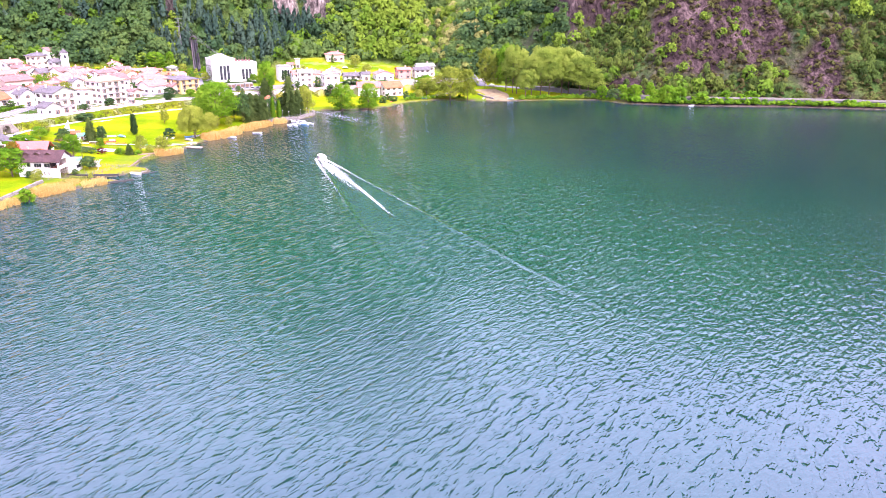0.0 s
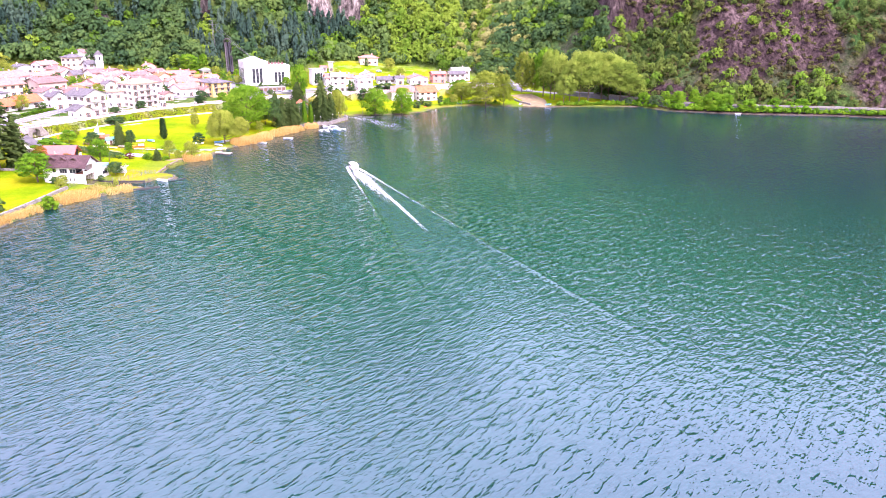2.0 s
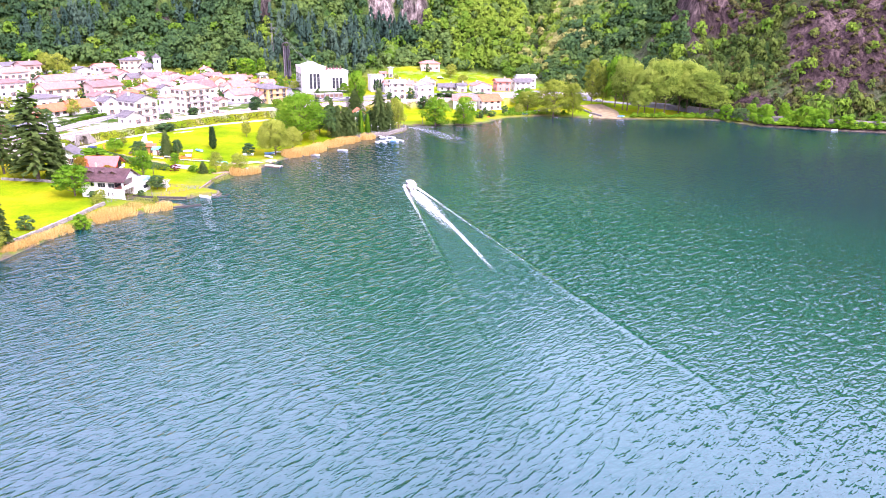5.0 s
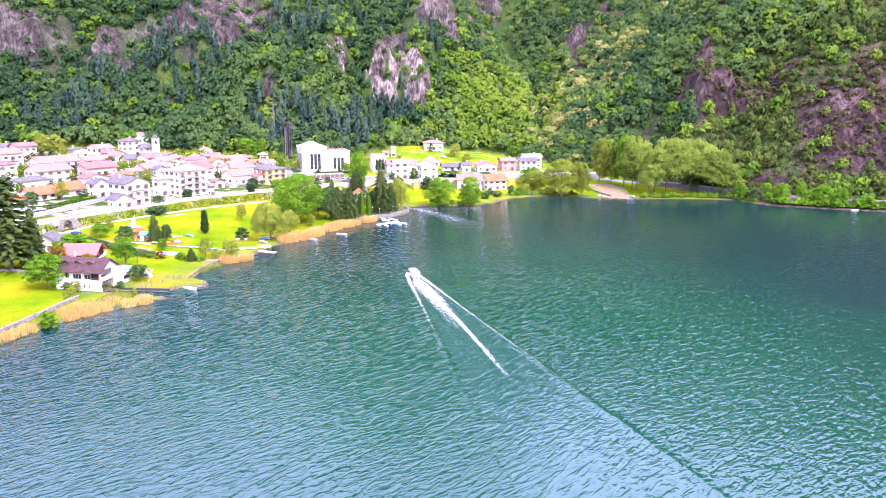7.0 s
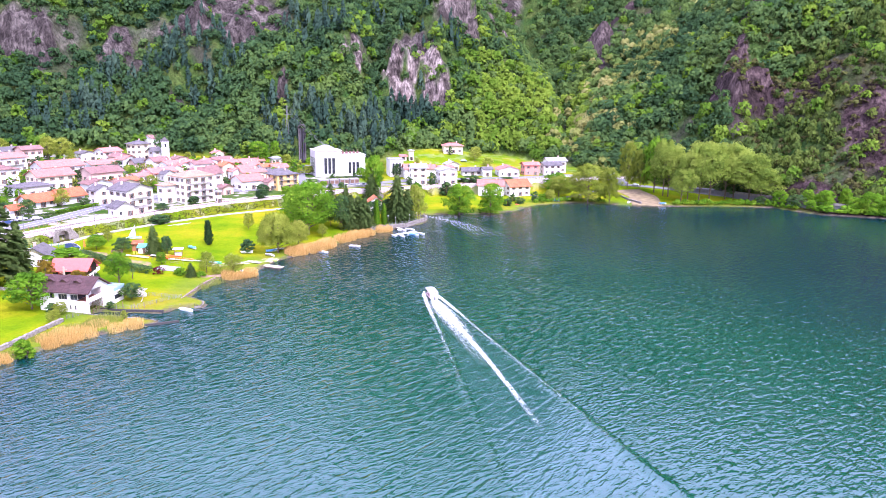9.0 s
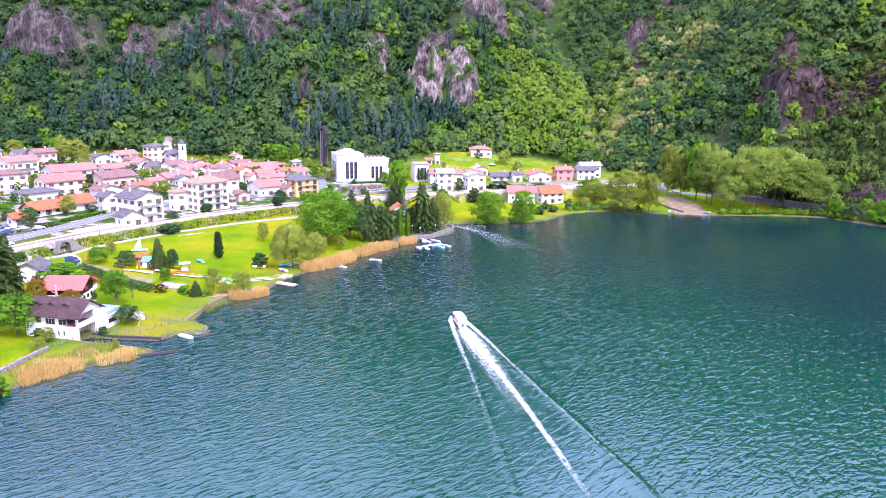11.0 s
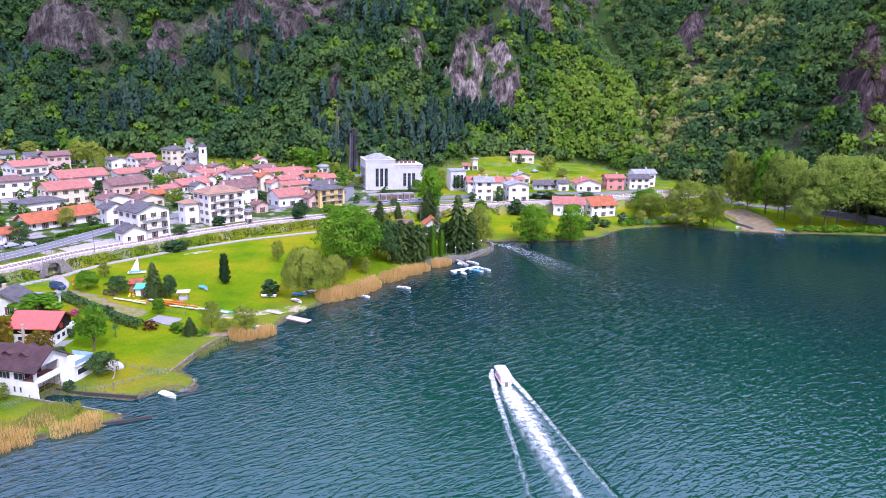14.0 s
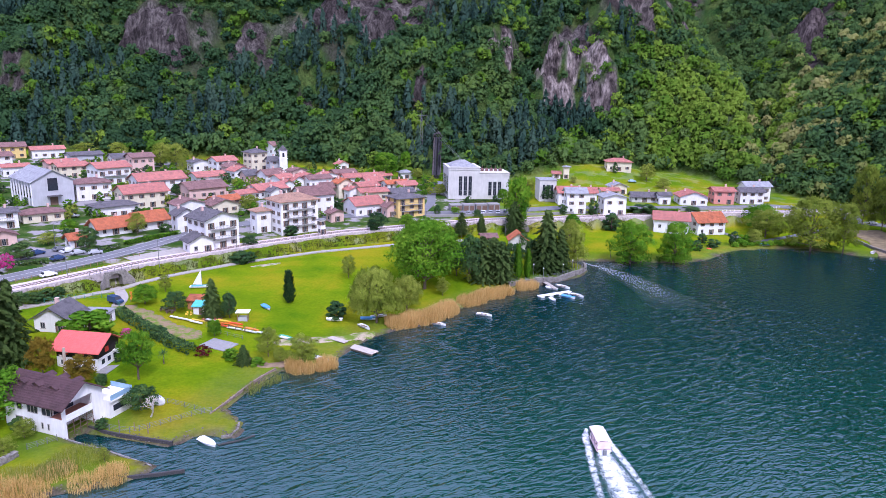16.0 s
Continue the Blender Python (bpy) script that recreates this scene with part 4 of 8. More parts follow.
def worn(name, soil):
    """Bare soil with grass growing through it."""
    m = Mat(name)
    grit = m.mix(0.7, soil, m.ramp(m.noise(3, 5, 0.7), (0.3, (0.6, 0.6, 0.6)), (0.7, (1.25, 1.25, 1.2))), "MULTIPLY")
    return m.bump(m.noise(4, 5), 0.1).done(m.mix(m.ramp(m.noise(0.45, 5, 0.7), (0.42, (0, 0, 0)), (0.56, (1, 1, 1))), (0.12, 0.19, 0.01), grit), 0.95)


BARE_SLOPE = plain("bare_slope", (0.20, 0.155, 0.085), 0.95, vary=0.35, scale=0.4)
SANDY = worn("sandy_soil", (0.42, 0.34, 0.24))


def along_line(line, step=3.0):
    """Places and directions every few metres along a line of points."""
    out = []
    for (ax, ay), (bx, by) in zip(line, line[1:]):
        n = max(1, round(math.hypot(bx - ax, by - ay) / step))
        out += [(ax + (bx - ax) * i / n, ay + (by - ay) * i / n) for i in range(n)]
    out.append(line[-1])
    smooth = [out[0]] + [((a[0] + 2 * b[0] + c[0]) / 4, (a[1] + 2 * b[1] + c[1]) / 4) for a, b, c in zip(out, out[1:], out[2:])] + [out[-1]]
    dirs = []
    for i in range(len(smooth)):
        a, b = smooth[max(0, i - 1)], smooth[min(len(smooth) - 1, i + 1)]
        n = math.hypot(b[0] - a[0], b[1] - a[1]) or 1
        dirs.append(((b[0] - a[0]) / n, (b[1] - a[1]) / n))
    return list(zip(smooth, dirs))


def strip_bm(line, left, right, up=0.15, deep=0.6, z=None, step=3.0, bm=None):
    """A band with a top and two sides, from `left` to `right` of a line (metres, positive to its left)."""
    bm = bm or bmesh.new()
    rows = []
    for (x, y), (dx, dy) in along_line(line, step):
        a, b = (x - dy * left, y + dx * left), (x - dy * right, y + dx * right)
        za = land(*a) + up if z is None else z + up
        zb = land(*b) + up if z is None else z + up
        if z is None:
            m = (a[0] + b[0]) / 2, (a[1] + b[1]) / 2
            zm = land(*m) + up
            za, zb = max(za, 2 * zm - zb), max(zb, 2 * zm - za)
        rows.append([bm.verts.new((*a, za - deep)), bm.verts.new((*a, za)), bm.verts.new((*b, zb)), bm.verts.new((*b, zb - deep))])
    for p, q in zip(rows, rows[1:]):
        for i in range(3):
            bm.faces.new((p[i], p[i + 1], q[i + 1], q[i]))
    for r in (rows[0], rows[-1]):
        bm.faces.new(r if r is rows[-1] else r[::-1])
    bmesh.ops.recalc_face_normals(bm, faces=bm.faces)
    return bm


def strip(name, line, left, right, material, label, category, **kw):
    return tagged(part(name, strip_bm(line, left, right, **kw), material), label, category, kind="structure")


strip("railway_bed", RAIL, 3.4, -2.6, BALLAST, "grey-brown ballast bed of the single railway line", "railway", up=0.25, z=7.0, deep=1.0)
strip("track_wall", RAIL, -2.7, -3.5, PALE_STONE_EDGE, "pale concrete edge wall beside the railway line", "wall", up=0.45, z=7.0, deep=2.4)
for side in (0.75, -0.75):
    strip("rail", RAIL, side + 0.04, side - 0.04, STEEL, "long steel rail on the ballast", "rail", up=0.45, z=7.0, deep=0.14)
bm = bmesh.new()
for (x, y), (dx, dy) in along_line(RAIL[3:12], 0.9):
    m = Matrix.Translation((x, y, 7.27)) @ Matrix.Rotation(math.atan2(dy, dx), 4, "Z")
    n0 = len(bm.verts)
    solid(bm, [m @ Vector(v) for v in ((-0.12, -1.2, -0.1), (0.12, -1.2, -0.1), (0.12, 1.2, -0.1), (-0.12, 1.2, -0.1), (-0.12, -1.2, 0.04), (0.12, -1.2, 0.04), (0.12, 1.2, 0.04), (-0.12, 1.2, 0.04))],
          [(4, 5, 6, 7), (0, 1, 5, 4), (1, 2, 6, 5), (2, 3, 7, 6), (3, 0, 4, 7)])
tagged(part("sleepers", bm, WOOD), "weathered wooden sleepers under the rails", "sleepers", kind="stuff")

PATHWAY = [(-150, 299), (-138, 309.5), (-130.4, 321.7), (-127, 329.2), (-120, 346), (-107.5, 365), (-88.8, 386), (-65.7, 405), (-50, 417), (-38, 428)]
strip("footpath", PATHWAY, 1.1, -1.1, GRAVEL, "pale gravel footpath along the meadow's edge", "path", up=0.28)
ROAD = [(-205, 205), (-178, 260), (-160, 300), (-152.5, 320), (-147.5, 333), (-142, 350), (-138, 366), (-134.5, 384), (-126, 402), (-112, 419), (-92, 432), (-66, 446), (-53, 453.5), (-30, 465), (-6, 481), (33, 493), (62, 503), (92, 517), (125, 507), (150, 494), (175, 476)]
strip("road", ROAD, 3.4, -3.4, ASPHALT, "grey asphalt road with white edge lines", "road", up=0.22)
for side in (3.1, 0.06, -2.98):
    strip("road_line", ROAD[2:9], side, side - 0.13, PAINT, "white painted line on the asphalt", "road marking", up=0.31, deep=0.05)
strip("parking_lot", [(-166, 336), (-158, 347), (-147, 352)], 4.5, -3.5, ASPHALT, "asphalt car park beside the road", "car park", up=0.32)
strip("forecourt", [(-134, 347), (-128, 358), (-122, 366)], 4.0, -4.5, GRAVEL, "pale gravel forecourt beside the railway", "yard", up=0.12)
strip("plant_drive", [(-66, 452), (-66, 470), (-70, 490), (-74, 512), (-72, 526)], 2.0, -2.0, ASPHALT, "grey service drive climbing beside the power station", "drive", up=0.2)
strip("lane", [(-117, 316.5), (-120.5, 324), (-126, 330), (-133, 335)], 1.5, -1.5, GRAVEL, "pale lane through the railway underpass", "lane", up=0.16)
strip("lakeside_lane", [(33, 476), (58, 478), (66, 466), (72, 460), (84, 470), (110, 492)], 1.3, -1.3, ASPHALT, "grey lane past the lakeside house", "lane", up=0.14)


def patch(name, line, left, right, material, label, category, up=0.1, deep=0.3):
    """A thin spread of soil with a ragged edge along a line."""
    bm = bmesh.new()
    rows = []
    pts = along_line(line, 0.7)
    for i, ((x, y), (dx, dy)) in enumerate(pts):
        end = min(1, 0.25 + min(i, len(pts) - 1 - i) / 4)
        row = []
        for k in range(9):
            o = left + (right - left) * k / 8
            o *= end * (1 + 0.45 * noise.noise((x * 0.5 + k // 5 * 9.0, y * 0.5, 2.0))) if k in (0, 8) else end * (0.8 if k in (1, 7) else 1)
            px, py = x - dy * o, y + dx * o
            row.append(bm.verts.new((px, py, land(px, py) + (up if 0 < k < 8 else -deep * 0.3))))
        rows.append(row)
    for p, q in zip(rows, rows[1:]):
        for k in range(8):
            bm.faces.new((p[k], p[k + 1], q[k + 1], q[k]))
    bmesh.ops.recalc_face_normals(bm, faces=bm.faces)
    return tagged(part(name, bm, material), label, category, kind="structure")


# gardens: bare beds, yard, boat beach
patch("garden_bed", [(-117, 317), (-108, 312.5), (-98, 307.5), (-87, 304)], 4.2, -2.6, worn("worn_bed", (0.26, 0.18, 0.11)), "bare brown garden bed on the lawn", "soil", up=0.12, deep=0.3)
strip("terrace", [(-84.5, 303), (-77.5, 301.5)], 2.6, -2.4, CONCRETE, "grey gravel terrace on the lawn", "terrace", up=0.16, deep=0.4)
patch("boat_beach", [(-70, 307), (-62, 311), (-54, 315), (-49, 320)], 2.4, -2.6, SANDY, "worn sandy landing place for boats", "beach", up=0.12, deep=0.4)
patch("flower_border", [(-73, 297), (-66, 294), (-60, 297)], 2.2, -1.2, EARTH, "bare earth under the shore shrubs", "soil", up=0.1, deep=0.3)
patch("worn_ground", [(-102, 362), (-95, 369)], 1.2, -1.6, SANDY, "worn pale patch in the meadow", "soil", up=0.1, deep=0.2)
strip("slipway", [(122, 490), (126, 470), (122, 452), (121, 446)], 8, -8, BARE_SLOPE, "bare sandy slope running down to the lake", "beach", up=0.12, deep=0.6)
# the road along the foot of the cliff, on its wall
CLIFF_ROAD = [(150, 494), (175, 476), (190, 458), (204, 437), (222, 427.5), (240, 421), (262, 416), (300, 408), (354, 393), (450, 356), (700, 241)]
strip("cliff_road", CLIFF_ROAD, 3.5, -2.5, ASPHALT, "narrow road cut along the foot of the cliff", "road", up=0.0, z=4.6, deep=4.5)
strip("parapet", CLIFF_ROAD[1:], -2.5, -2.9, DRYSTONE, "low grey stone parapet beside the cliff road", "parapet", up=0.6, z=4.6, deep=1.2)
strip("valley_wall", [(-62, 441), (-40, 452), (-16, 461), (20, 481), (45, 490), (78, 506), (100, 516)], 0.3, -0.3, CONCRETE, "long grey retaining wall beside the road", "wall", up=1.1, deep=4)


def stone_wall(name, line, height, thick, label, size=0.8):
    """A wall of stones, each with its own edges, along a line."""
    w = tagged(new(name), label, "wall", kind="structure")
    r = random.Random(5)
    kinds = []
    for _ in range(5):
        bm = bmesh.new()
        bmesh.ops.create_cube(bm, size=1)
        for v in bm.verts:
            v.co += Vector((r.uniform(-0.13, 0.13), r.uniform(-0.13, 0.13), r.uniform(-0.13, 0.13)))
        me = bpy.data.meshes.new("stone")
        bm.to_mesh(me)
        bm.free()
        me.materials.append(DRYSTONE)
        kinds.append(me)
    rows = max(1, round(height / (size * 0.6)))
    for (x, y), (dx, dy) in along_line(line, size * 1.02):
        z = max(0.1, land(x, y))
        for k in range(rows):
            put("stone", r.choice(kinds), w, pose(x + r.uniform(-0.06, 0.06), y + r.uniform(-0.06, 0.06), z - 0.15 + (k + 0.5) * size * 0.6, r.uniform(-6, 6), r.uniform(-6, 6), math.degrees(math.atan2(dy, dx)) + r.uniform(-9, 9))
                @ Matrix.Diagonal((size, thick * r.uniform(0.85, 1.15), size * 0.64, 1)))
    return w


stone_wall("shore_wall", [(-99, 203), (-96.5, 214), (-94, 223), (-91.2, 236), (-88.6, 250)], 1.1, 0.9, "rough grey stone wall along the shore lawn", 0.95)
stone_wall("boundary_wall", [(-130, 273.5), (-119, 274), (-109, 274)], 1.0, 0.5, "low grey stone wall behind the lawn", 0.8)
stone_wall("quay_wall", [(-20, 369.5), (-13, 375), (-6, 381), (0.8, 390), (3, 396), (2.5, 402)], 1.5, 0.7, "curved grey stone quay wall at the water", 0.9)
stone_wall("slip_wall", [(113, 470), (115, 458), (118, 449)], 1.3, 0.8, "rough stone bank beside the sandy slope", 1.0)


def curb(name, line, label, material=CONCRETE, height=0.5, thick=0.35):
    return strip(name, line, thick / 2, -thick / 2, material, label, "wall", up=height, z=0.35, deep=1.6)


DARK_TIMBER = plain("wet_timber", (0.055, 0.05, 0.05), 0.8, vary=0.4, scale=5)
curb("inlet_wall", [(-84.3, 262.1), (-81, 261.0), (-74, 260.6), (-67, 260.2)], "dark timber-faced wall along the boat inlet", DARK_TIMBER, 0.45)
curb("inlet_wall", [(-85.2, 257.6), (-77, 256.0), (-70, 254.2), (-66.4, 253.2)], "low concrete edge of the boat inlet", CONCRETE, 0.12, 0.2)
curb("breakwater", [(-68.1, 249.4), (-64, 251.1), (-60.5, 253.1)], "low dark breakwater wall at the inlet's mouth", DARK_TIMBER, 0.2, 0.4)
curb("point_wall", [(-60.2, 264.3), (-58.4, 264.6), (-58.4, 267.5), (-59.6, 269.8)], "crumbling wall round the grassy point", DRYSTONE, 0.2, 0.35)
curb("fallen_beam", [(-59.5, 262), (-56, 264.5), (-55, 266.5)], "sunken dark beam lying off the point", DARK_TIMBER, -0.15, 0.3)
curb("garden_edge", [(-66, 271), (-65.5, 276), (-65.1, 283), (-64.3, 289), (-63.1, 293.5)], "low stone edging of the lawn against the lake", plain("brown_stone", (0.24, 0.18, 0.14), 0.95, vary=0.4, scale=1.5), 0.55, 0.28)


# ---- railway underpass ----
def underpass(x, y, yaw):
    t = tagged(new("underpass"), "stone railway underpass with an arched opening", "bridge")
    t.matrix_basis = pose(x, y, 3.0, 0, 0, yaw)
    bm = bmesh.new()
    arc = [(1.9 * math.cos(a), 2.3 + 1.7 * math.sin(a)) for a in [math.pi * i / 10 for i in range(11)]]
    outer = [(2.9, 0), (2.9, 4.6), (-2.9, 4.6), (-2.9, 0)]
    ring = [(1.9, 0)] + arc + [(-1.9, 0)]
    loop = outer + ring[::-1]
    f0 = [bm.verts.new((px, -3.7, pz)) for px, pz in loop]
    f1 = [bm.verts.new((px, -3.0, pz)) for px, pz in loop]
    bm.faces.new(f0)
    bm.faces.new(f1[::-1])
    for i in range(len(loop)):
        j = (i + 1) % len(loop)
        bm.faces.new((f0[i], f1[i], f1[j], f0[j]))
    part("arch_wall", bm, DRYSTONE, t)
    bm = bmesh.new()
    inner = [bm.verts.new((px, -3.0, pz)) for px, pz in ring]
    far = [bm.verts.new((px, 4.0, pz)) for px, pz in ring]
    for i in range(len(ring) - 1):
        bm.faces.new((inner[i], far[i], far[i + 1], inner[i + 1]))
    bm.faces.new(far)
    part("vault", bm, DRYSTONE, t, "dark stone vault")
    for s in (-1, 1):
        bm = bmesh.new()
        solid(bm, [(s * 2.9, -3.7, 0), (s * 2.9, -3.7, 4.6), (s * 4.9, -5.0, 1.6), (s * 4.9, -5.0, 0), (s * 2.9, -3.1, 0), (s * 2.9, -3.1, 4.6), (s * 4.9, -4.4, 1.6), (s * 4.9, -4.4, 0)],
              [(0, 1, 2, 3), (7, 6, 5, 4), (1, 5, 6, 2), (2, 6, 7, 3), (0, 4, 5, 1)])
        bmesh.ops.recalc_face_normals(bm, faces=bm.faces)
        part("wing_wall", bm, DRYSTONE, t)
    bm = bmesh.new()
    for i in range(15):
        box(bm, -7 + i - 0.04, -3.4, 4.55, -7 + i + 0.04, -3.32, 5.6)
    for z in (5.0, 5.55):
        box(bm, -7.2, -3.39, z, 7.2, -3.33, z + 0.06)
    part("railing", bm, IRON, t)
    return t


underpass(-132.0, 334.5, 62)
underpass(-26, 446.5, 25)


# ---- the power station ----
def power_station():
    t = thing("power_station", pose(-48.5, 486, 8.3, 0, 0, 19), "pale stone power station hall with tall dark windows", "power station")
    for name, x0, x1, d, h in (("hall", -12.5, 2.4, 17, 15.2), ("side_hall", 2.4, 16.6, 15, 12.6)):
        bm = bmesh.new()
        box(bm, x0, 0, -3, x1, d, h)
        box(bm, x0 - 0.25, -0.25, h - 1.0, x1 + 0.25, d + 0.25, h - 0.7)
        box(bm, x0 - 0.3, -0.3, h + 0.0, x1 + 0.3, d + 0.3, h + 0.35)
        part(name, bm, STONE_WALL, t)
        mid = (x0 + x1) / 2
        for k in (-1, 0, 1):
            xx = mid + k * 2.3 + (0.6 if name == "hall" else 0.2)
            one = bmesh.new()
            box(one, xx - 0.75, -0.06, 2.2, xx + 0.75, 0.3, h - 4.0, mat=0)
            for i in range(5):
                z = 2.2 + i * (h - 6.2) / 4
                box(one, xx - 0.78, -0.11, z - 0.06, xx + 0.78, 0.0, z + 0.06, mat=1)
            for e in (-0.78, -0.03, 0.72):
                box(one, xx + e, -0.1, 2.2, xx + e + 0.06, 0.0, h - 4.0, mat=1)
            part("window", one, [GLASS, IRON], t)
        for k in range(6):
            if name == "hall":
                one = bmesh.new()
                yy = 1.8 + k * 2.5
                box(one, x0 - 0.06, yy, 2.2, x0 + 0.2, yy + 1.1, h - 4.0)
                part("window", one, GLASS, t)
    bm = bmesh.new()
    solid(bm, [(-11.5, 1.2, 15.56), (1.4, 1.2, 15.56), (1.4, 15.8, 15.56), (-11.5, 15.8, 15.56), (-6.5, 8.5, 18.2), (-3.6, 8.5, 18.2)], [(0, 1, 5, 4), (1, 2, 5), (2, 3, 4, 5), (3, 0, 4), (3, 2, 1, 0)])
    part("roof", bm, PALE_ROOF, t, "low pale hipped roof")
    bm = bmesh.new()
    for k in range(5):
        box(bm, 4 + k * 2.2, 6, 12.96, 5.4 + k * 2.2, 7.2, 14.2)
        rod(bm, (4.7 + k * 2.2, 6.5, 14.2), (4.7 + k * 2.2, 6.5, 15.6), 0.12)
    part("roof_gear", bm, BROWN_ROOF, t, "rusty switch gear on the flat roof")
    a = thing("annex", pose(-14.5, 492, 8, 0, 0, 15), "pale annex block with tall dark windows and flat roof", "building")
    bm = bmesh.new()
    box(bm, -4, 0, -2, 4, 10, 10.2)
    part("wall", bm, STONE_WALL, a)
    bm = bmesh.new()
    box(bm, -4.3, -0.3, 10.204, 4.3, 10.3, 10.6)
    part("roof", bm, PALE_ROOF, a)
    for k in (-2, 0, 2):
        one = bmesh.new()
        box(one, k - 0.5, -0.07, 1.5, k + 0.5, 0.1, 8.2)
        part("window", one, GLASS, a)
    for k in range(4):
        g = thing("garage", pose(-52 + k * 5.2, 457 + k * 2.4, 7.5, 0, 0, 25), "low grey garage with dark bays below the power station", "garage", "garages below the power station")
        one = bmesh.new()
        box(one, -2.6, 0, -1, 2.6, 4, 3.0)
        part("wall", one, CONCRETE, g)
        for s in (-1.3, 1.3):
            one = bmesh.new()
            box(one, s - 1.0, -0.06, 0.1, s + 1.0, 0.1, 2.4)
            part("door", one, SHUTTER, g)
    # penstock: two dark pipes in a stone channel that climbs the slope to an arch
    p = thing("penstock", pose(-77, 536, 11.5, 0, 0, 0), "dark pipes climbing the slope in a stone channel", "pipeline")
    GRIMY = plain("grimy_stone", (0.085, 0.075, 0.075), 0.95, vary=0.5, scale=0.7)
    dark = plain("tarred_pipe", (0.030, 0.028, 0.032), 0.6, 0.2, vary=0.5, scale=0.6)
    way = [(-77 - 0.17 * q, 536 + q, max(land(-77 - 0.17 * q, 536 + q), 11.5 + 0.52 * (q - 4))) for q in range(-2, 29, 3)]
    for s in (-0.95, 0.95):
        part("pipe", tube(bmesh.new(), [(x + 77 + s, y - 536, z - 11.5 + 1.3) for x, y, z in way], 0.75, 10), dark, p, "tarred black pipe")
    for s in (-2.1, 2.1):
        one = bmesh.new()
        for (ax, ay, az), (bx, by, bz) in zip(way, way[1:]):
            solid(one, [(x + 77 + s + e, y - 536, z - 11.5 + up) for x, y, z in ((ax, ay, az), (bx, by, bz)) for e in (-0.35, 0.35) for up in (-2.5, 1.9)],
                  [(0, 1, 5, 4), (3, 2, 6, 7), (1, 3, 7, 5), (2, 0, 4, 6)])
        bmesh.ops.remove_doubles(one, verts=one.verts, dist=0.001)
        part("channel_wall", one, GRIMY, p)
    bed = bmesh.new()
    rows = [[bed.verts.new((x + 77 + e, y - 536, z - 11.5 + 0.15)) for e in (-1.9, 1.9)] for x, y, z in way]
    for r0, r1 in zip(rows, rows[1:]):
        bed.faces.new((r0[0], r0[1], r1[1], r1[0]))
    part("channel_bed", bed, dark, p)
    one = bmesh.new()
    tx, ty, tz = way[-1][0] + 77, way[-1][1] - 536, way[-1][2] - 11.5
    ring = [(2.3 * math.cos(math.pi * i / 12), 2.3 * math.sin(math.pi * i / 12)) for i in range(13)]
    ring = [(2.3, -4)] + ring + [(-2.3, -4)]
    rows = [[one.verts.new((tx + px * k, ty + y0, tz + 1.5 + pz * (k if pz > 0 else 1))) for k, y0 in ((1, -1.5), (1.3, -1.5), (1.3, 1.5), (1, 1.5))] for px, pz in ring]
    for r0, r1 in zip(rows, rows[1:]):
        for i in range(4):
            one.faces.new((r0[i], r0[(i + 1) % 4], r1[(i + 1) % 4], r1[i]))
    part("arch", one, GRIMY, p)


power_station()


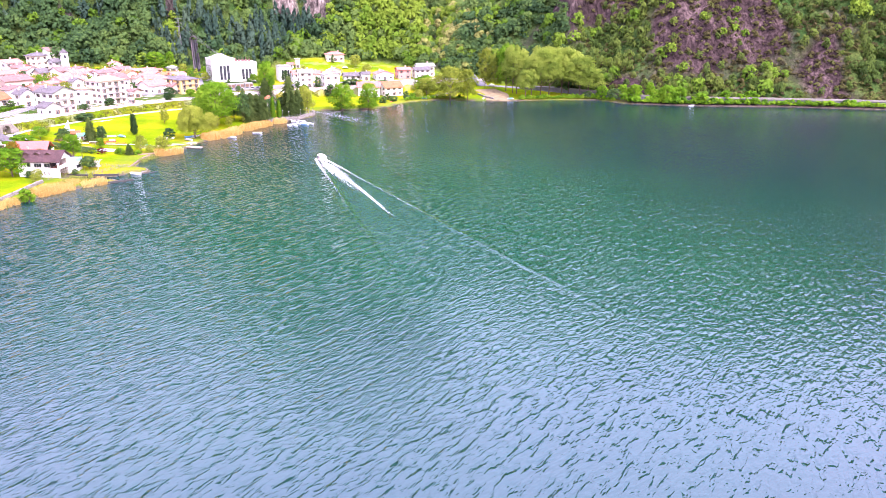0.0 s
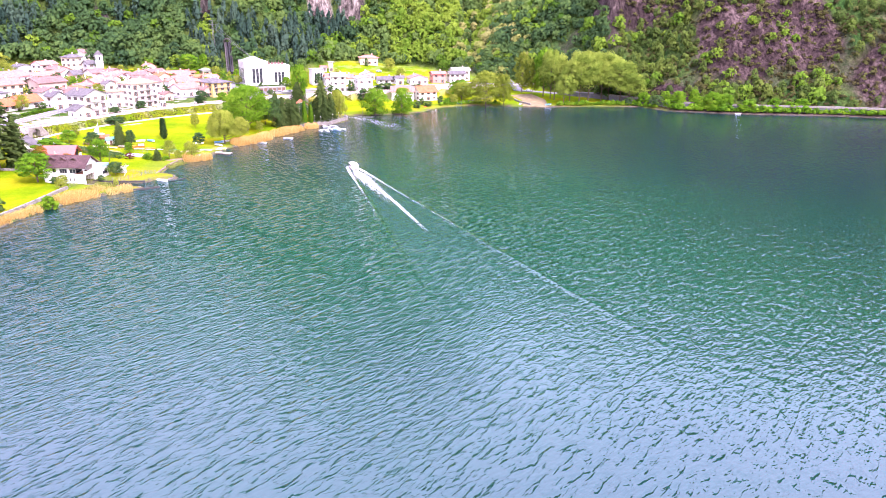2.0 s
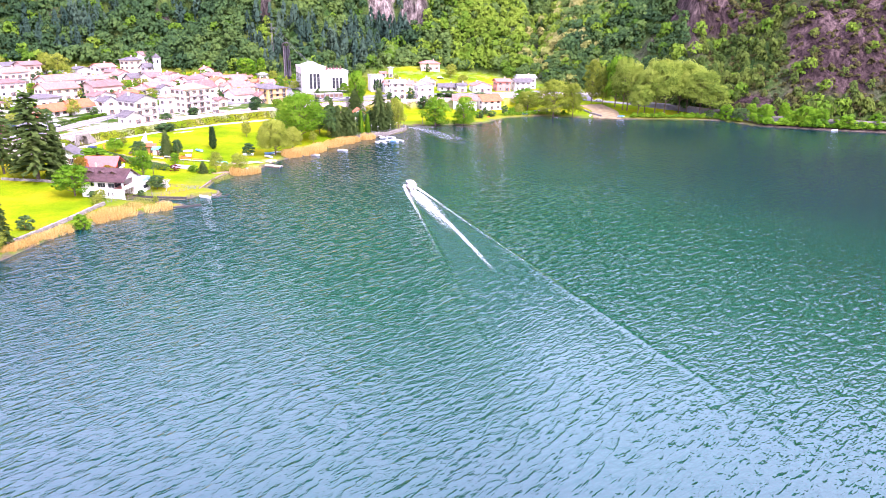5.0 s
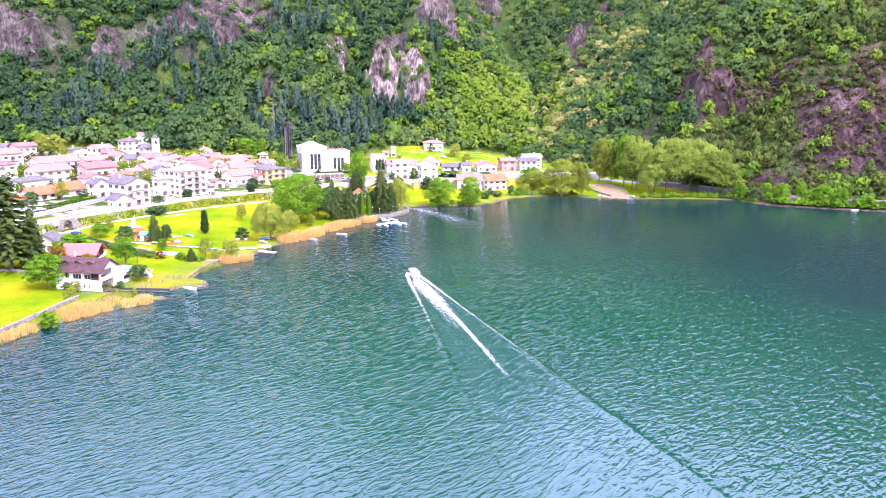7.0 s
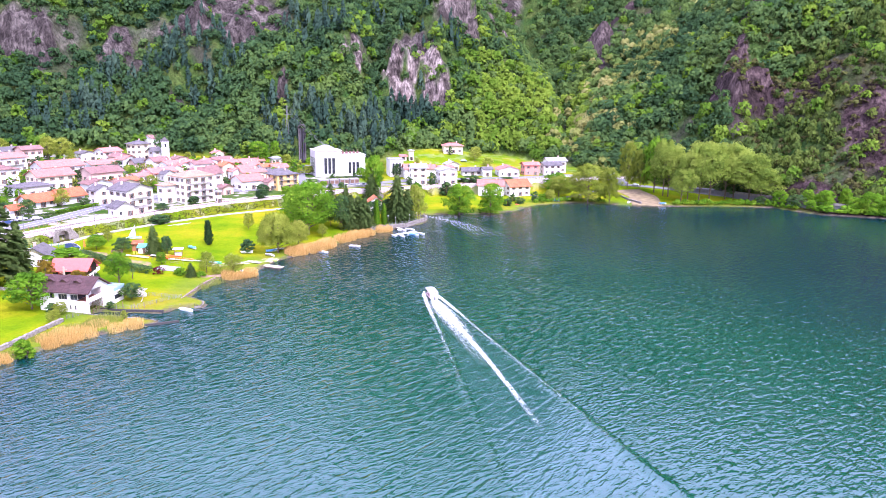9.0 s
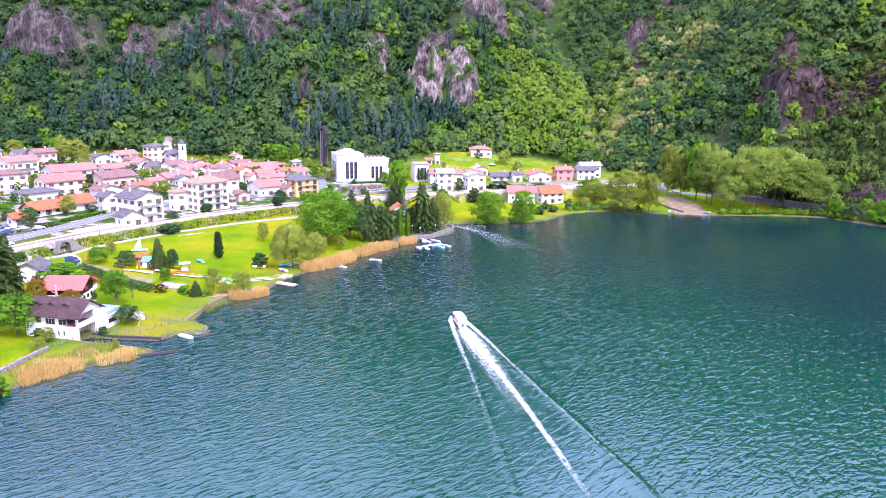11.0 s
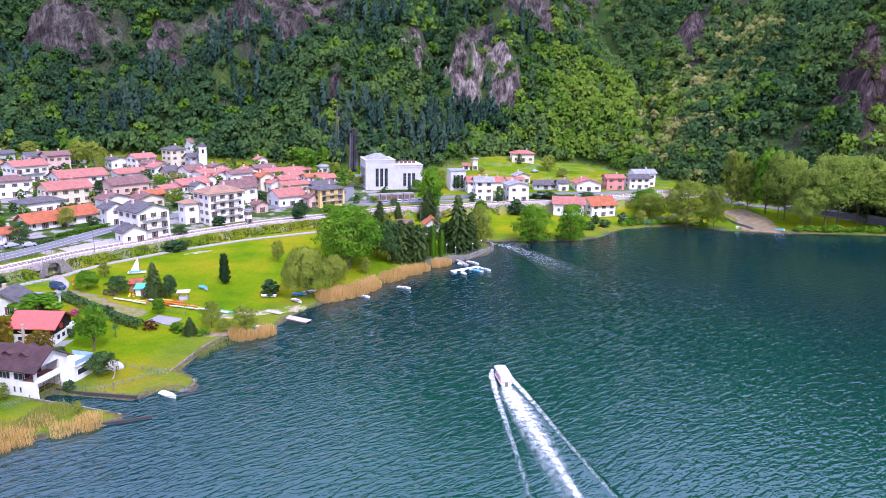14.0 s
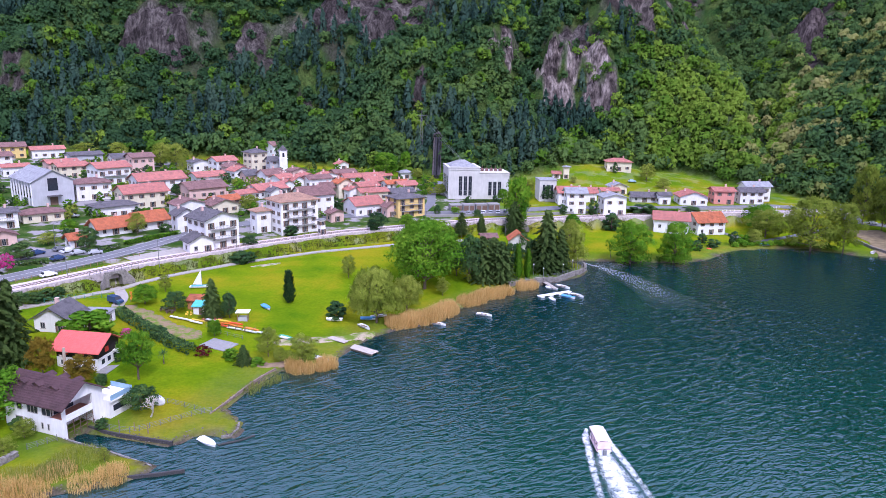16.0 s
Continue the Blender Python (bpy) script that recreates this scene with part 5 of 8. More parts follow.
def church():
    t = thing("church_tower", pose(-158.5, 519, 12, 0, 0, 30), "white plastered bell tower with grey pyramid roof", "church tower")
    bm = bmesh.new()
    box(bm, -2, -2, -2, 2, 2, 13)
    box(bm, -2.2, -2.2, 8.6, 2.2, 2.2, 8.9)
    box(bm, -2.25, -2.25, 12.8, 2.25, 2.25, 13.1)
    part("shaft", bm, WHITE, t)
    # dark glass blocks on the shaft stand for the shade within the belfry's openings
    for side in range(4):
        bm = bmesh.new()
        box(bm, -0.55, -2.06, 9.6, 0.55, -1.8, 11.8)
        bmesh.ops.transform(bm, matrix=pose(0, 0, 0, 0, 0, side * 90), verts=bm.verts)
        part("belfry_shade_panel", bm, GLASS, t)
    bm = bmesh.new()
    solid(bm, [(-2.4, -2.4, 13.104), (2.4, -2.4, 13.104), (2.4, 2.4, 13.104), (-2.4, 2.4, 13.104), (0, 0, 16)], [(0, 1, 4), (1, 2, 4), (2, 3, 4), (3, 0, 4), (3, 2, 1, 0)])
    part("roof", bm, SLATE_ROOF, t)
    # the big grey hall with white pilasters
    h = thing("parish_hall", pose(-211, 398.5, 10.7, 0, 0, 58), "large grey hall with white pilasters and gabled front", "hall")
    W2, D, H, R = 15.5, 25, 10, 4.2
    bm = bmesh.new()
    solid(bm, [(0, 0, -2), (W2, 0, -2), (W2, D, -2), (0, D, -2), (0, 0, H), (W2, 0, H), (W2, D, H), (0, D, H), (W2 / 2, 0, H + R), (W2 / 2, D, H + R)],
          [(0, 1, 5, 8, 4), (2, 3, 7, 9, 6), (1, 2, 6, 5), (3, 0, 4, 7), (4, 8, 9, 7), (5, 6, 9, 8)])
    bmesh.ops.recalc_face_normals(bm, faces=bm.faces)
    part("wall", bm, GREY_WALL, h)
    bm = bmesh.new()
    for s in (-1, 1):
        x0, x1 = (-0.7, W2 / 2) if s < 0 else (W2 + 0.7, W2 / 2)
        z0 = H - R / (W2 / 2) * 0.7
        solid(bm, [(x0, -0.6, z0 + 0.05), (x1, -0.6, H + R + 0.05), (x1, D + 0.6, H + R + 0.05), (x0, D + 0.6, z0 + 0.05), (x0, -0.6, z0 + 0.3), (x1, -0.6, H + R + 0.3), (x1, D + 0.6, H + R + 0.3), (x0, D + 0.6, z0 + 0.3)],
              [(0, 1, 2, 3), (7, 6, 5, 4), (0, 4, 5, 1), (2, 6, 7, 3), (3, 7, 4, 0)])
    bmesh.ops.recalc_face_normals(bm, faces=bm.faces)
    part("roof", bm, PALE_ROOF, h)
    for i in range(8):
        bm = bmesh.new()
        box(bm, -0.3, i * (D - 0.7) / 7, -1, 0.0, i * (D - 0.7) / 7 + 0.7, H - 0.6)
        part("pilaster", bm, WHITE, h)
        if i < 7:
            bm = bmesh.new()
            yy = i * (D - 0.7) / 7 + 1.3
            box(bm, -0.06, yy, 3.5, 0.1, yy + 1.6, 8.0)
            part("window", bm, GLASS, h)
    for x0, z0, x1, z1 in ((5.9, 6.2, 9.6, 11.2), (6.3, 0.1, 9.2, 3.6)):
        bm = bmesh.new()
        box(bm, x0, -0.08, z0, x1, 0.1, z1)
        part("window" if z0 > 1 else "door", bm, GLASS if z0 > 1 else SHUTTER, h)
    bm = bmesh.new()
    box(bm, 5.2, -2.4, 4.0, 10.3, 0, 4.35)
    part("canopy", bm, SLATE_ROOF, h)


church()
# ---- single trees: a trunk with limbs and a crown of many leaf clumps ----
def clump_crown(seed, clumps, per, leaf, squash=0.8, weep=0.0, low=0.22):
    """A crown in a unit box (width 1, height 1) made of bunches of leaves at the ends of limbs."""
    r = np.random.default_rng(seed)
    quads, tones, centres, outs = [], [], [], []
    for i in range(clumps):
        a = i * 2.4 + r.uniform(-0.4, 0.4)
        h = (i + 0.5) / clumps
        z = low + (1 - low - 0.1) * h
        reach = 0.43 * math.sqrt(max(0.06, 1 - ((h - 0.38) / 0.66) ** 2)) * r.uniform(0.4, 1.05)
        c = np.array((reach * math.cos(a), reach * math.sin(a), z))
        size = r.uniform(0.11, 0.20) * (1.1 - 0.25 * h)
        centres.append(c)
        tone = r.uniform(0.15, 0.85)
        for _ in range(int(per * 1.6)):
            n = r.normal(0, 1, 3)
            n /= np.linalg.norm(n)
            if n[2] < -0.3:
                n[2] *= -0.5
            p = c + n * size * (0.6 + 0.5 * r.random()) * (1, 1, squash)
            outs.append(n * 0.75 + (p - (0, 0, 0.4)) * (1.0, 1.0, 0.8))
            if weep:
                p[2] -= weep * r.random() ** 2 * (0.4 + np.hypot(p[0], p[1]))
            nn = n + r.normal(0, 0.5, 3)
            nn /= np.linalg.norm(nn)
            u = np.cross(nn, (0.2, 0.3, 1))
            u /= np.linalg.norm(u)
            v = np.cross(nn, u)
            if weep:
                v = v * 0.7 + np.array((0, 0, -0.9))
            s = leaf * r.uniform(0.5, 1.1)
            quads.append([p + s * u, p + s * (v * 0.8 - u * 0.5), p - s * (u * 0.5 + v * 0.8)])
            tones.append(tone * 0.7 + 0.3 * r.random())
    outs = np.array(outs)
    return np.array(quads), np.array(tones), centres, outs / (np.linalg.norm(outs, axis=1)[:, None] + 1e-6)


def tier_crown(seed, tiers, per, leaf, wide=0.5, gap=0.0, low=0.08, droop=0.25, power=0.9):
    """A conifer's crown in a unit box: whorls of drooping boughs."""
    r = np.random.default_rng(seed)
    quads, tones = [], []
    for i in range(tiers):
        h = low + (1 - low) * (i + r.uniform(-0.2, 0.2)) / tiers
        reach = wide * max(0.03, (1 - h)) ** power * r.uniform(0.8, 1.1)
        boughs = max(4, int(9 * (1 - h) + 3))
        for b in range(boughs):
            a = b * 6.283 / boughs + i * 0.9 + r.uniform(-0.2, 0.2)
            rb = reach * r.uniform(0.7, 1.12)
            tone = r.uniform(0.1, 0.8)
            for k in range(per):
                f = ((k + r.random()) / per) ** 0.7
                p = np.array((math.cos(a) * rb * f, math.sin(a) * rb * f, h - droop * rb * f * f * 0.6 + r.uniform(-0.006, 0.012)))
                out = np.array((math.cos(a), math.sin(a), -droop))
                side = np.array((-math.sin(a), math.cos(a), r.uniform(-0.5, 0.5)))
                s = leaf * (1.15 - 0.5 * f) * r.uniform(0.7, 1.3)
                p = p + side * r.uniform(-1, 1) * s * 0.8
                quads.append([p + s * out * 1.1, p + s * side * 0.7, p - s * out * 0.9 + (0, 0, 0.25 * s), p - s * side * 0.7])
                tones.append(tone * 0.7 + 0.3 * r.random())
    return np.array(quads), np.array(tones)


def trunk_mesh(name, thick, top, limbs=(), bare=0.0):
    bm = bmesh.new()
    rod(bm, (0, 0, -0.03), (0.01, 0, top * 0.5), thick, thick * 0.75, 7)
    rod(bm, (0.01, 0, top * 0.5), (0, 0.01, top), thick * 0.75, thick * 0.25, 7)
    for c in limbs:
        rod(bm, (0.005, 0, max(0.1, float(c[2]) * 0.55)), tuple(float(q) for q in c), thick * 0.42, thick * 0.12, 5)
    me = bpy.data.meshes.new("trunk")
    bm.to_mesh(me)
    bm.free()
    me.materials.append(BARK)
    return me


TREES = {}


def tree_kind(kind, crown, trunk, name, label, category="tree"):
    TREES.setdefault(kind, []).append((crown, trunk, name, label, category))


def broad_kind(kind, material, label, seed, clumps=36, per=72, leaf=0.033, name="tree", category="tree", thick=0.022, **kw):
    for i in range(2):
        q, tn, cs, outs = clump_crown(seed + i, clumps, per, leaf, **kw)
        tree_kind(kind, cards_object("crown", q, tn, material, outs), trunk_mesh("trunk", thick, 0.75, cs[::2]), name, label, category)


broad_kind("broad", LEAF_FRESH, "broad-leaved tree in fresh green leaf", 11)
broad_kind("round", LEAF_FRESH, "dense round-crowned tree, bright green, near the water", 21, 44, 110, 0.025, low=0.06, thick=0.02)
broad_kind("light", LEAF_WILLOW, "light green slender tree in young leaf", 31, 34, 80, 0.026, thick=0.018)
broad_kind("grove", leaves("grove_leaves", (0.085, 0.150, 0.022), (0.20, 0.285, 0.040), (0.36, 0.44, 0.08), 0.05), "tall slender shore tree in olive-green young leaf", 35, 34, 150, 0.020, low=0.34, thick=0.015)
broad_kind("olive", leaves("olive_leaves", (0.085, 0.13, 0.014), (0.185, 0.245, 0.028), (0.33, 0.38, 0.06), 0.05), "olive-yellow tree in young leaf at the shore", 37, 40, 120, 0.022, low=0.14, thick=0.018)
broad_kind("dark", LEAF, "dark green broad-leaved tree", 41)
broad_kind("willow", LEAF_WILLOW, "pale green willow with drooping boughs", 51, 52, 150, 0.0185, weep=0.06, low=0.24)
broad_kind("great", LEAF_FRESH, "great spreading tree in fresh green leaf by the shore", 53, 64, 100, 0.021, low=0.2)
broad_kind("lawn_tree", LEAF_FRESH, "slim tree with a bare trunk on the lawn", 55, 34, 90, 0.027, low=0.36, thick=0.03)
broad_kind("garden_tree", LEAF_FRESH, "small green garden tree between the houses", 57, 14, 30, 0.08, low=0.15)
broad_kind("pale_tree", LEAF_WILLOW, "small pale green garden tree between the houses", 58, 14, 30, 0.08, low=0.15)
broad_kind("russet", LEAF_RUST, "tree in yellow-brown russet leaf", 61)
broad_kind("bush", LEAF, "dark green rounded shrub", 71, 16, 60, 0.07, low=0.02, name="shrub", category="shrub", thick=0.03)
broad_kind("garden_bush", LEAF, "dark green garden shrub between the houses", 75, 12, 30, 0.10, low=0.02, name="shrub", category="shrub", thick=0.03)
broad_kind("bright_bush", LEAF_FRESH, "bright green garden shrub between the houses", 77, 12, 30, 0.10, low=0.02, name="shrub", category="shrub", thick=0.03)
broad_kind("fresh_bush", LEAF_FRESH, "bright green spreading shrub", 81, 24, 60, 0.06, low=0.02, name="shrub", category="shrub", thick=0.03)
broad_kind("red_bush", LEAF_RED, "dark red rounded shrub on the lawn", 91, 18, 60, 0.045, low=0.02, name="shrub", category="shrub", thick=0.03)
broad_kind("pink_bush", LEAF_PINK, "shrub covered in pink blossom", 95, 16, 50, 0.05, low=0.02, name="shrub", category="shrub", thick=0.03)
broad_kind("pink_tree", LEAF_PINK, "small tree covered in pink-red blossom", 97, 18, 50, 0.045, low=0.15)
for i in range(2):
    q, tn = tier_crown(101 + i, 30, 24, 0.046, 0.56, power=0.6)
    tree_kind("fir", cards_object("crown", q, tn, CEDAR, bulge(q, 0.1, 0.6)), trunk_mesh("trunk", 0.022, 0.95), "conifer", "tall dark green conifer with drooping boughs")
q, tn = tier_crown(111, 15, 54, 0.036, 0.55, droop=0.12, power=0.5, low=0.15)
tree_kind("cedar", cards_object("crown", q, tn, CEDAR, bulge(q, 0.1, 0.6)), trunk_mesh("trunk", 0.03, 0.95), "cedar", "broad dark cedar with level tiers of boughs")
q, tn = tier_crown(121, 34, 10, 0.08, 0.44, droop=-0.8, power=0.35, low=0.03)
tree_kind("thuja", cards_object("crown", q, tn, LEAF_FRESH, bulge(q, 0.3, 0.6)), trunk_mesh("trunk", 0.03, 0.8), "thuja", "narrow upright green thuja")
q, tn = tier_crown(131, 34, 10, 0.10, 0.48, droop=-0.6, power=0.28, low=0.05)
broad_kind("poplar", LEAF_FRESH, "tall oval poplar in fresh light green leaf", 135, 40, 72, 0.036, low=0.12, thick=0.03, name="poplar")
tree_kind("column", cards_object("crown", q, tn, LEAF, bulge(q, 0.3, 0.6)), trunk_mesh("trunk", 0.035, 0.85), "column_tree", "narrow column-shaped dark green tree in the meadow")
rp = np.random.default_rng(3)
fan = []
for i in range(26):
    a, e = i * 2.4, rp.uniform(-0.3, 0.9)
    d = np.array((math.cos(a) * math.cos(e), math.sin(a) * math.cos(e), math.sin(e)))
    s = np.array((-math.sin(a), math.cos(a), 0))
    for k in (0.12, 0.26, 0.4):
        p = np.array((0, 0, 0.72)) + d * k - np.array((0, 0, k * k * 0.7))
        fan.append([p + d * 0.1, p + s * 0.06, p - d * 0.08, p - s * 0.06])
tree_kind("palm", cards_object("crown", np.array(fan), rp.random(len(fan)), LEAF), trunk_mesh("trunk", 0.06, 0.72), "palm", "small fan palm with a shaggy trunk")
_count = {}


def tree(kind, x, y, width, height, turn=None):
    i = _count[kind] = _count.get(kind, 0) + 1
    crown, trunk, name, label, category = TREES[kind][i % len(TREES[kind])]
    tall = "large " if height > 17 else "small " if height < 6 and category == "tree" else ""
    z = max(0.2, land(x, y))
    t = new(name)
    t.empty_display_size = 0.5
    t.matrix_basis = pose(x, y, z - 0.1, 0, 0, i * 77.0) @ Matrix.Diagonal((width, width, height, 1))
    tagged(t, tall + label, category, "trees and shrubs")
    put("trunk", trunk, t)
    put("crown", crown, t)
    return t


def hedge(line, width, height, label, material=LEAF):
    r = np.random.default_rng(17)
    quads = []
    for (x, y), (dx, dy) in along_line(line, 0.5):
        z = land(x, y)
        for _ in range(34):
            u, v = r.uniform(-0.5, 0.5) * width, r.random() * height * (0.9 + 0.15 * math.sin(x * 2.1))
            face = r.random()
            if face < 0.5:
                v = height * r.uniform(0.85, 1.05)
            else:
                u = width * 0.5 * (1 if r.random() < 0.5 else -1) * r.uniform(0.85, 1.1)
            p = np.array((x - dy * u + r.uniform(-0.25, 0.25), y + dx * u + r.uniform(-0.25, 0.25), z + v))
            a, b = r.normal(0, 1, 3), r.normal(0, 1, 3)
            a *= 0.3 / np.linalg.norm(a)
            b *= 0.26 / np.linalg.norm(b)
            quads.append([p + a, p + b, p - a, p - b])
    ob = new("hedge", cards_object("hedge", np.array(quads), r.random(len(quads)), material))
    return tagged(ob, label, "hedge")


hedge([(-113, 311.7), (-106, 307.3), (-100, 304.0), (-91.4, 299), (-84, 296)], 2.3, 1.9, "long dark green clipped hedge beside the lawn")
hedge([(-153, 347), (-149, 352), (-145, 358)], 1.2, 1.4, "clipped green hedge beside the road")
hedge([(-146, 362), (-141, 374), (-138, 381)], 1.2, 1.3, "clipped green hedge before the bungalow", LEAF_FRESH)
hedge([(-164, 327), (-157, 332), (-153, 336)], 1.3, 1.3, "reddish-green hedge along the road", LEAF)
hedge([(-52, 477), (-42, 480), (-32, 484)], 1.4, 1.3, "low clipped hedge before the power station")
hedge([(12, 476), (30, 484), (45, 489)], 1.5, 1.2, "rough hedge beside the railway", LEAF_FRESH)

# ---- trees and shrubs, each on its own ----
tree("broad", -111.7, 320.5, 7.2, 5.5)
tree("light", -112.3, 330.9, 3.7, 5.4)
tree("dark", -101.8, 318.4, 6.5, 5.5)
tree("fir", -90.9, 317.7, 6.6, 10.2)
tree("dark", -87.5, 319.8, 3.6, 6.5)
tree("broad", -84.5, 306.9, 4.0, 4.4)
tree("red_bush", -81.6, 296.1, 3.8, 2.5)
tree("pink_bush", -103.4, 300.5, 3.0, 1.9)
tree("fresh_bush", -109.3, 295.9, 12.9, 7.3)
tree("lawn_tree", -87.3, 281.1, 7.6, 10.8)
tree("palm", -86.8, 289.3, 2.4, 3.4)
tree("russet", -96.9, 276.5, 6.3, 6.5)
tree("russet", -105.9, 277.1, 5.7, 8.9)
tree("bush", -93.0, 277.5, 2.8, 2.4)
tree("bush", -88.9, 277.5, 2.6, 1.6)
tree("bush", -96.5, 287.5, 1.8, 2.1)
tree("bush", -96.2, 302.0, 4.6, 3.0)
tree("fresh_bush", -75.7, 296.9, 2.9, 1.9)
tree("column", -77.3, 334.5, 3.6, 8.9)
tree("bush", -61.2, 326.9, 6.4, 5.1)
tree("light", -69.1, 360.8, 4.9, 7.6)
tree("willow", -50.4, 327.0, 13.8, 15.5)
tree("willow", -45.1, 338.2, 8.2, 10.3)
tree("light", -67.4, 299.2, 5.6, 7.2)
tree("light", -58.5, 297.5, 7.0, 6.9)
tree("fir", -70.7, 294.0, 4.2, 4.6)
tree("light", -63.5, 296.9, 3.5, 3.7)
tree("dark", -86.6, 318.4, 4.1, 6.9)
tree("fresh_bush", -67.9, 294.7, 3.7, 1.6)
tree("fresh_bush", -74.4, 295.7, 3.5, 2.6)
tree("great", -44.7, 359.2, 22.3, 22.3)
tree("great", -49.3, 370.5, 15.5, 18.6)
tree("dark", -33.0, 370.2, 8.8, 15.3)
tree("fir", -29.1, 372.6, 11.5, 14.5)
tree("fir", -23.3, 373.2, 11.0, 13.2)
tree("fir", -26.5, 378.6, 11.0, 13.0)
tree("thuja", -18.6, 379.4, 3.6, 10.9)
tree("thuja", -15.5, 380.3, 3.3, 9.3)
tree("fir", -10.2, 389.5, 13.0, 21.2)
tree("fir", -5.6, 391.5, 9.0, 14.5)
tree("light", -0.7, 397.3, 7.8, 13.4)
tree("light", -3.0, 420.6, 9.2, 13.2)
tree("light", -38.4, 354.6, 3.9, 5.7)
tree("light", -32.8, 369.2, 1.9, 3.2)
tree("fir", -38.2, 436.5, 4.9, 8.3)
tree("cedar", -45.0, 428.2, 8.2, 10.4)
tree("poplar", -24.6, 446.3, 11.5, 21.5)
tree("fir", -25.6, 441.5, 11.0, 13.5)
tree("round", 18.7, 411.6, 16.1, 15.8)
tree("round", 34.3, 415.8, 13.4, 15.8)
tree("olive", 77.7, 469.8, 17.1, 12.2)
tree("light", 70.0, 455.1, 5.9, 6.4)
tree("bush", 61.1, 451.5, 4.5, 5.8)
tree("bush", 49.5, 451.6, 5.0, 4.1)
tree("bush", 52.7, 445.1, 6.1, 3.4)
tree("olive", 90.1, 451.5, 23.8, 22.1)
tree("olive", 101.4, 450.3, 13.4, 20.2)
tree("broad", 78.7, 483.3, 16.5, 11.7)
tree("light", 69.5, 454.6, 6.1, 6.6)
tree("olive", 124.1, 496.0, 12.9, 28.6)
tree("olive", 130.0, 490.5, 12.8, 25.2)
tree("broad", 135.9, 482.9, 18.5, 32.6)
tree("grove", 138.0, 472.9, 18.9, 33.3)
tree("grove", 140.1, 470.5, 25.0, 30.3)
tree("grove", 147.2, 459.3, 21.3, 24.7)
tree("grove", 153.6, 459.7, 24.4, 33.2)
tree("grove", 161.0, 463.6, 27.7, 33.5)
tree("grove", 170.9, 466.0, 26.4, 32.7)
tree("grove", 176.9, 468.8, 26.6, 30.4)
tree("grove", 180.6, 457.8, 27.4, 27.9)
tree("grove", 185.5, 454.7, 21.8, 20.6)
tree("grove", 140.7, 451.8, 16.5, 19.1)
tree("round", 204.4, 440.6, 7.5, 7.1)
tree("round", 207.5, 430.9, 9.7, 11.3)
tree("round", 218.7, 431.8, 6.7, 10.0)
tree("round", 219.1, 425.1, 8.0, 8.9)
tree("broad", 226.8, 424.4, 12.0, 11.0)
tree("broad", 231.6, 421.9, 8.5, 10.1)
tree("round", 210.0, 433.7, 10.2, 10.0)
tree("round", 218.4, 430.9, 6.7, 10.8)
tree("round", 225.3, 420.5, 11.0, 11.8)
tree("round", 234.4, 420.4, 9.4, 10.9)
tree("fresh_bush", 245.2, 414.2, 11.4, 7.4)
tree("fresh_bush", 262.5, 414.7, 8.7, 8.0)
tree("fresh_bush", 279.8, 413.6, 10.9, 6.2)
tree("round", 218.5, 423.8, 8.9, 5.8)
tree("fresh_bush", 272.2, 414.0, 8.7, 5.1)
tree("cedar", -119.6, 275.7, 21.0, 30.0)
tree("fir", -114.5, 279.5, 9.0, 19.0)
tree("cedar", -133.5, 281.3, 13.0, 29.0)
tree("fir", -98.8, 211.4, 8.7, 14.6)
tree("broad", -101.0, 259.8, 12.5, 10.5)
tree("light", -91.8, 255.8, 4.4, 3.6)
tree("light", -125.4, 277.7, 9.1, 5.4)
tree("bush", -116.1, 278.1, 5.2, 4.6)
tree("light", -97.0, 206.6, 6.7, 5.5)
tree("bush", -98.8, 224.9, 4.5, 4.3)
tree("fresh_bush", -86.0, 228.6, 4.6, 4.1)
tree("dark", -79.1, 269.6, 6.2, 5.0)
tree("bush", -81.6, 261.8, 2.7, 2.0)
tree("light", -73.7, 251.9, 1.8, 2.9)
tree("bush", -95.0, 258.4, 3.4, 2.3)
tree("light", -90.3, 249.8, 3.8, 3.6)
tree("bush", -88.0, 276.3, 3.0, 2.1)
tree("bush", -93.1, 277.4, 2.6, 2.4)
# undergrowth between the railway and the quay
for kind, x, y, w, h in (("dark", -38, 376, 8, 11), ("fir", -31, 384, 8, 12), ("dark", -21, 387, 7, 10), ("broad", -36, 391, 9, 9), ("dark", -15, 394, 7, 10), ("broad", -43, 384, 10, 12), ("bush", -27, 397, 8, 6), ("broad", -11, 403, 7, 8),
                         ("bush", -53, 383, 7, 5), ("dark", -58, 393, 6, 6), ("bush", -47, 399, 8, 5), ("broad", -38, 405, 7, 7), ("bush", -30, 412, 7, 5), ("dark", -20, 418, 6, 7), ("bush", -10, 415, 6, 5), ("broad", -47, 414, 6, 6),
                         ("broad", 192, 446, 9, 9), ("dark", 197, 438, 9, 8), ("broad", 201, 431, 7, 6), ("bush", 183, 449, 7, 5), ("bush", 45, 437, 6, 4), ("fresh_bush", 66, 455, 6, 4)):
    tree(kind, x, y, w, h)
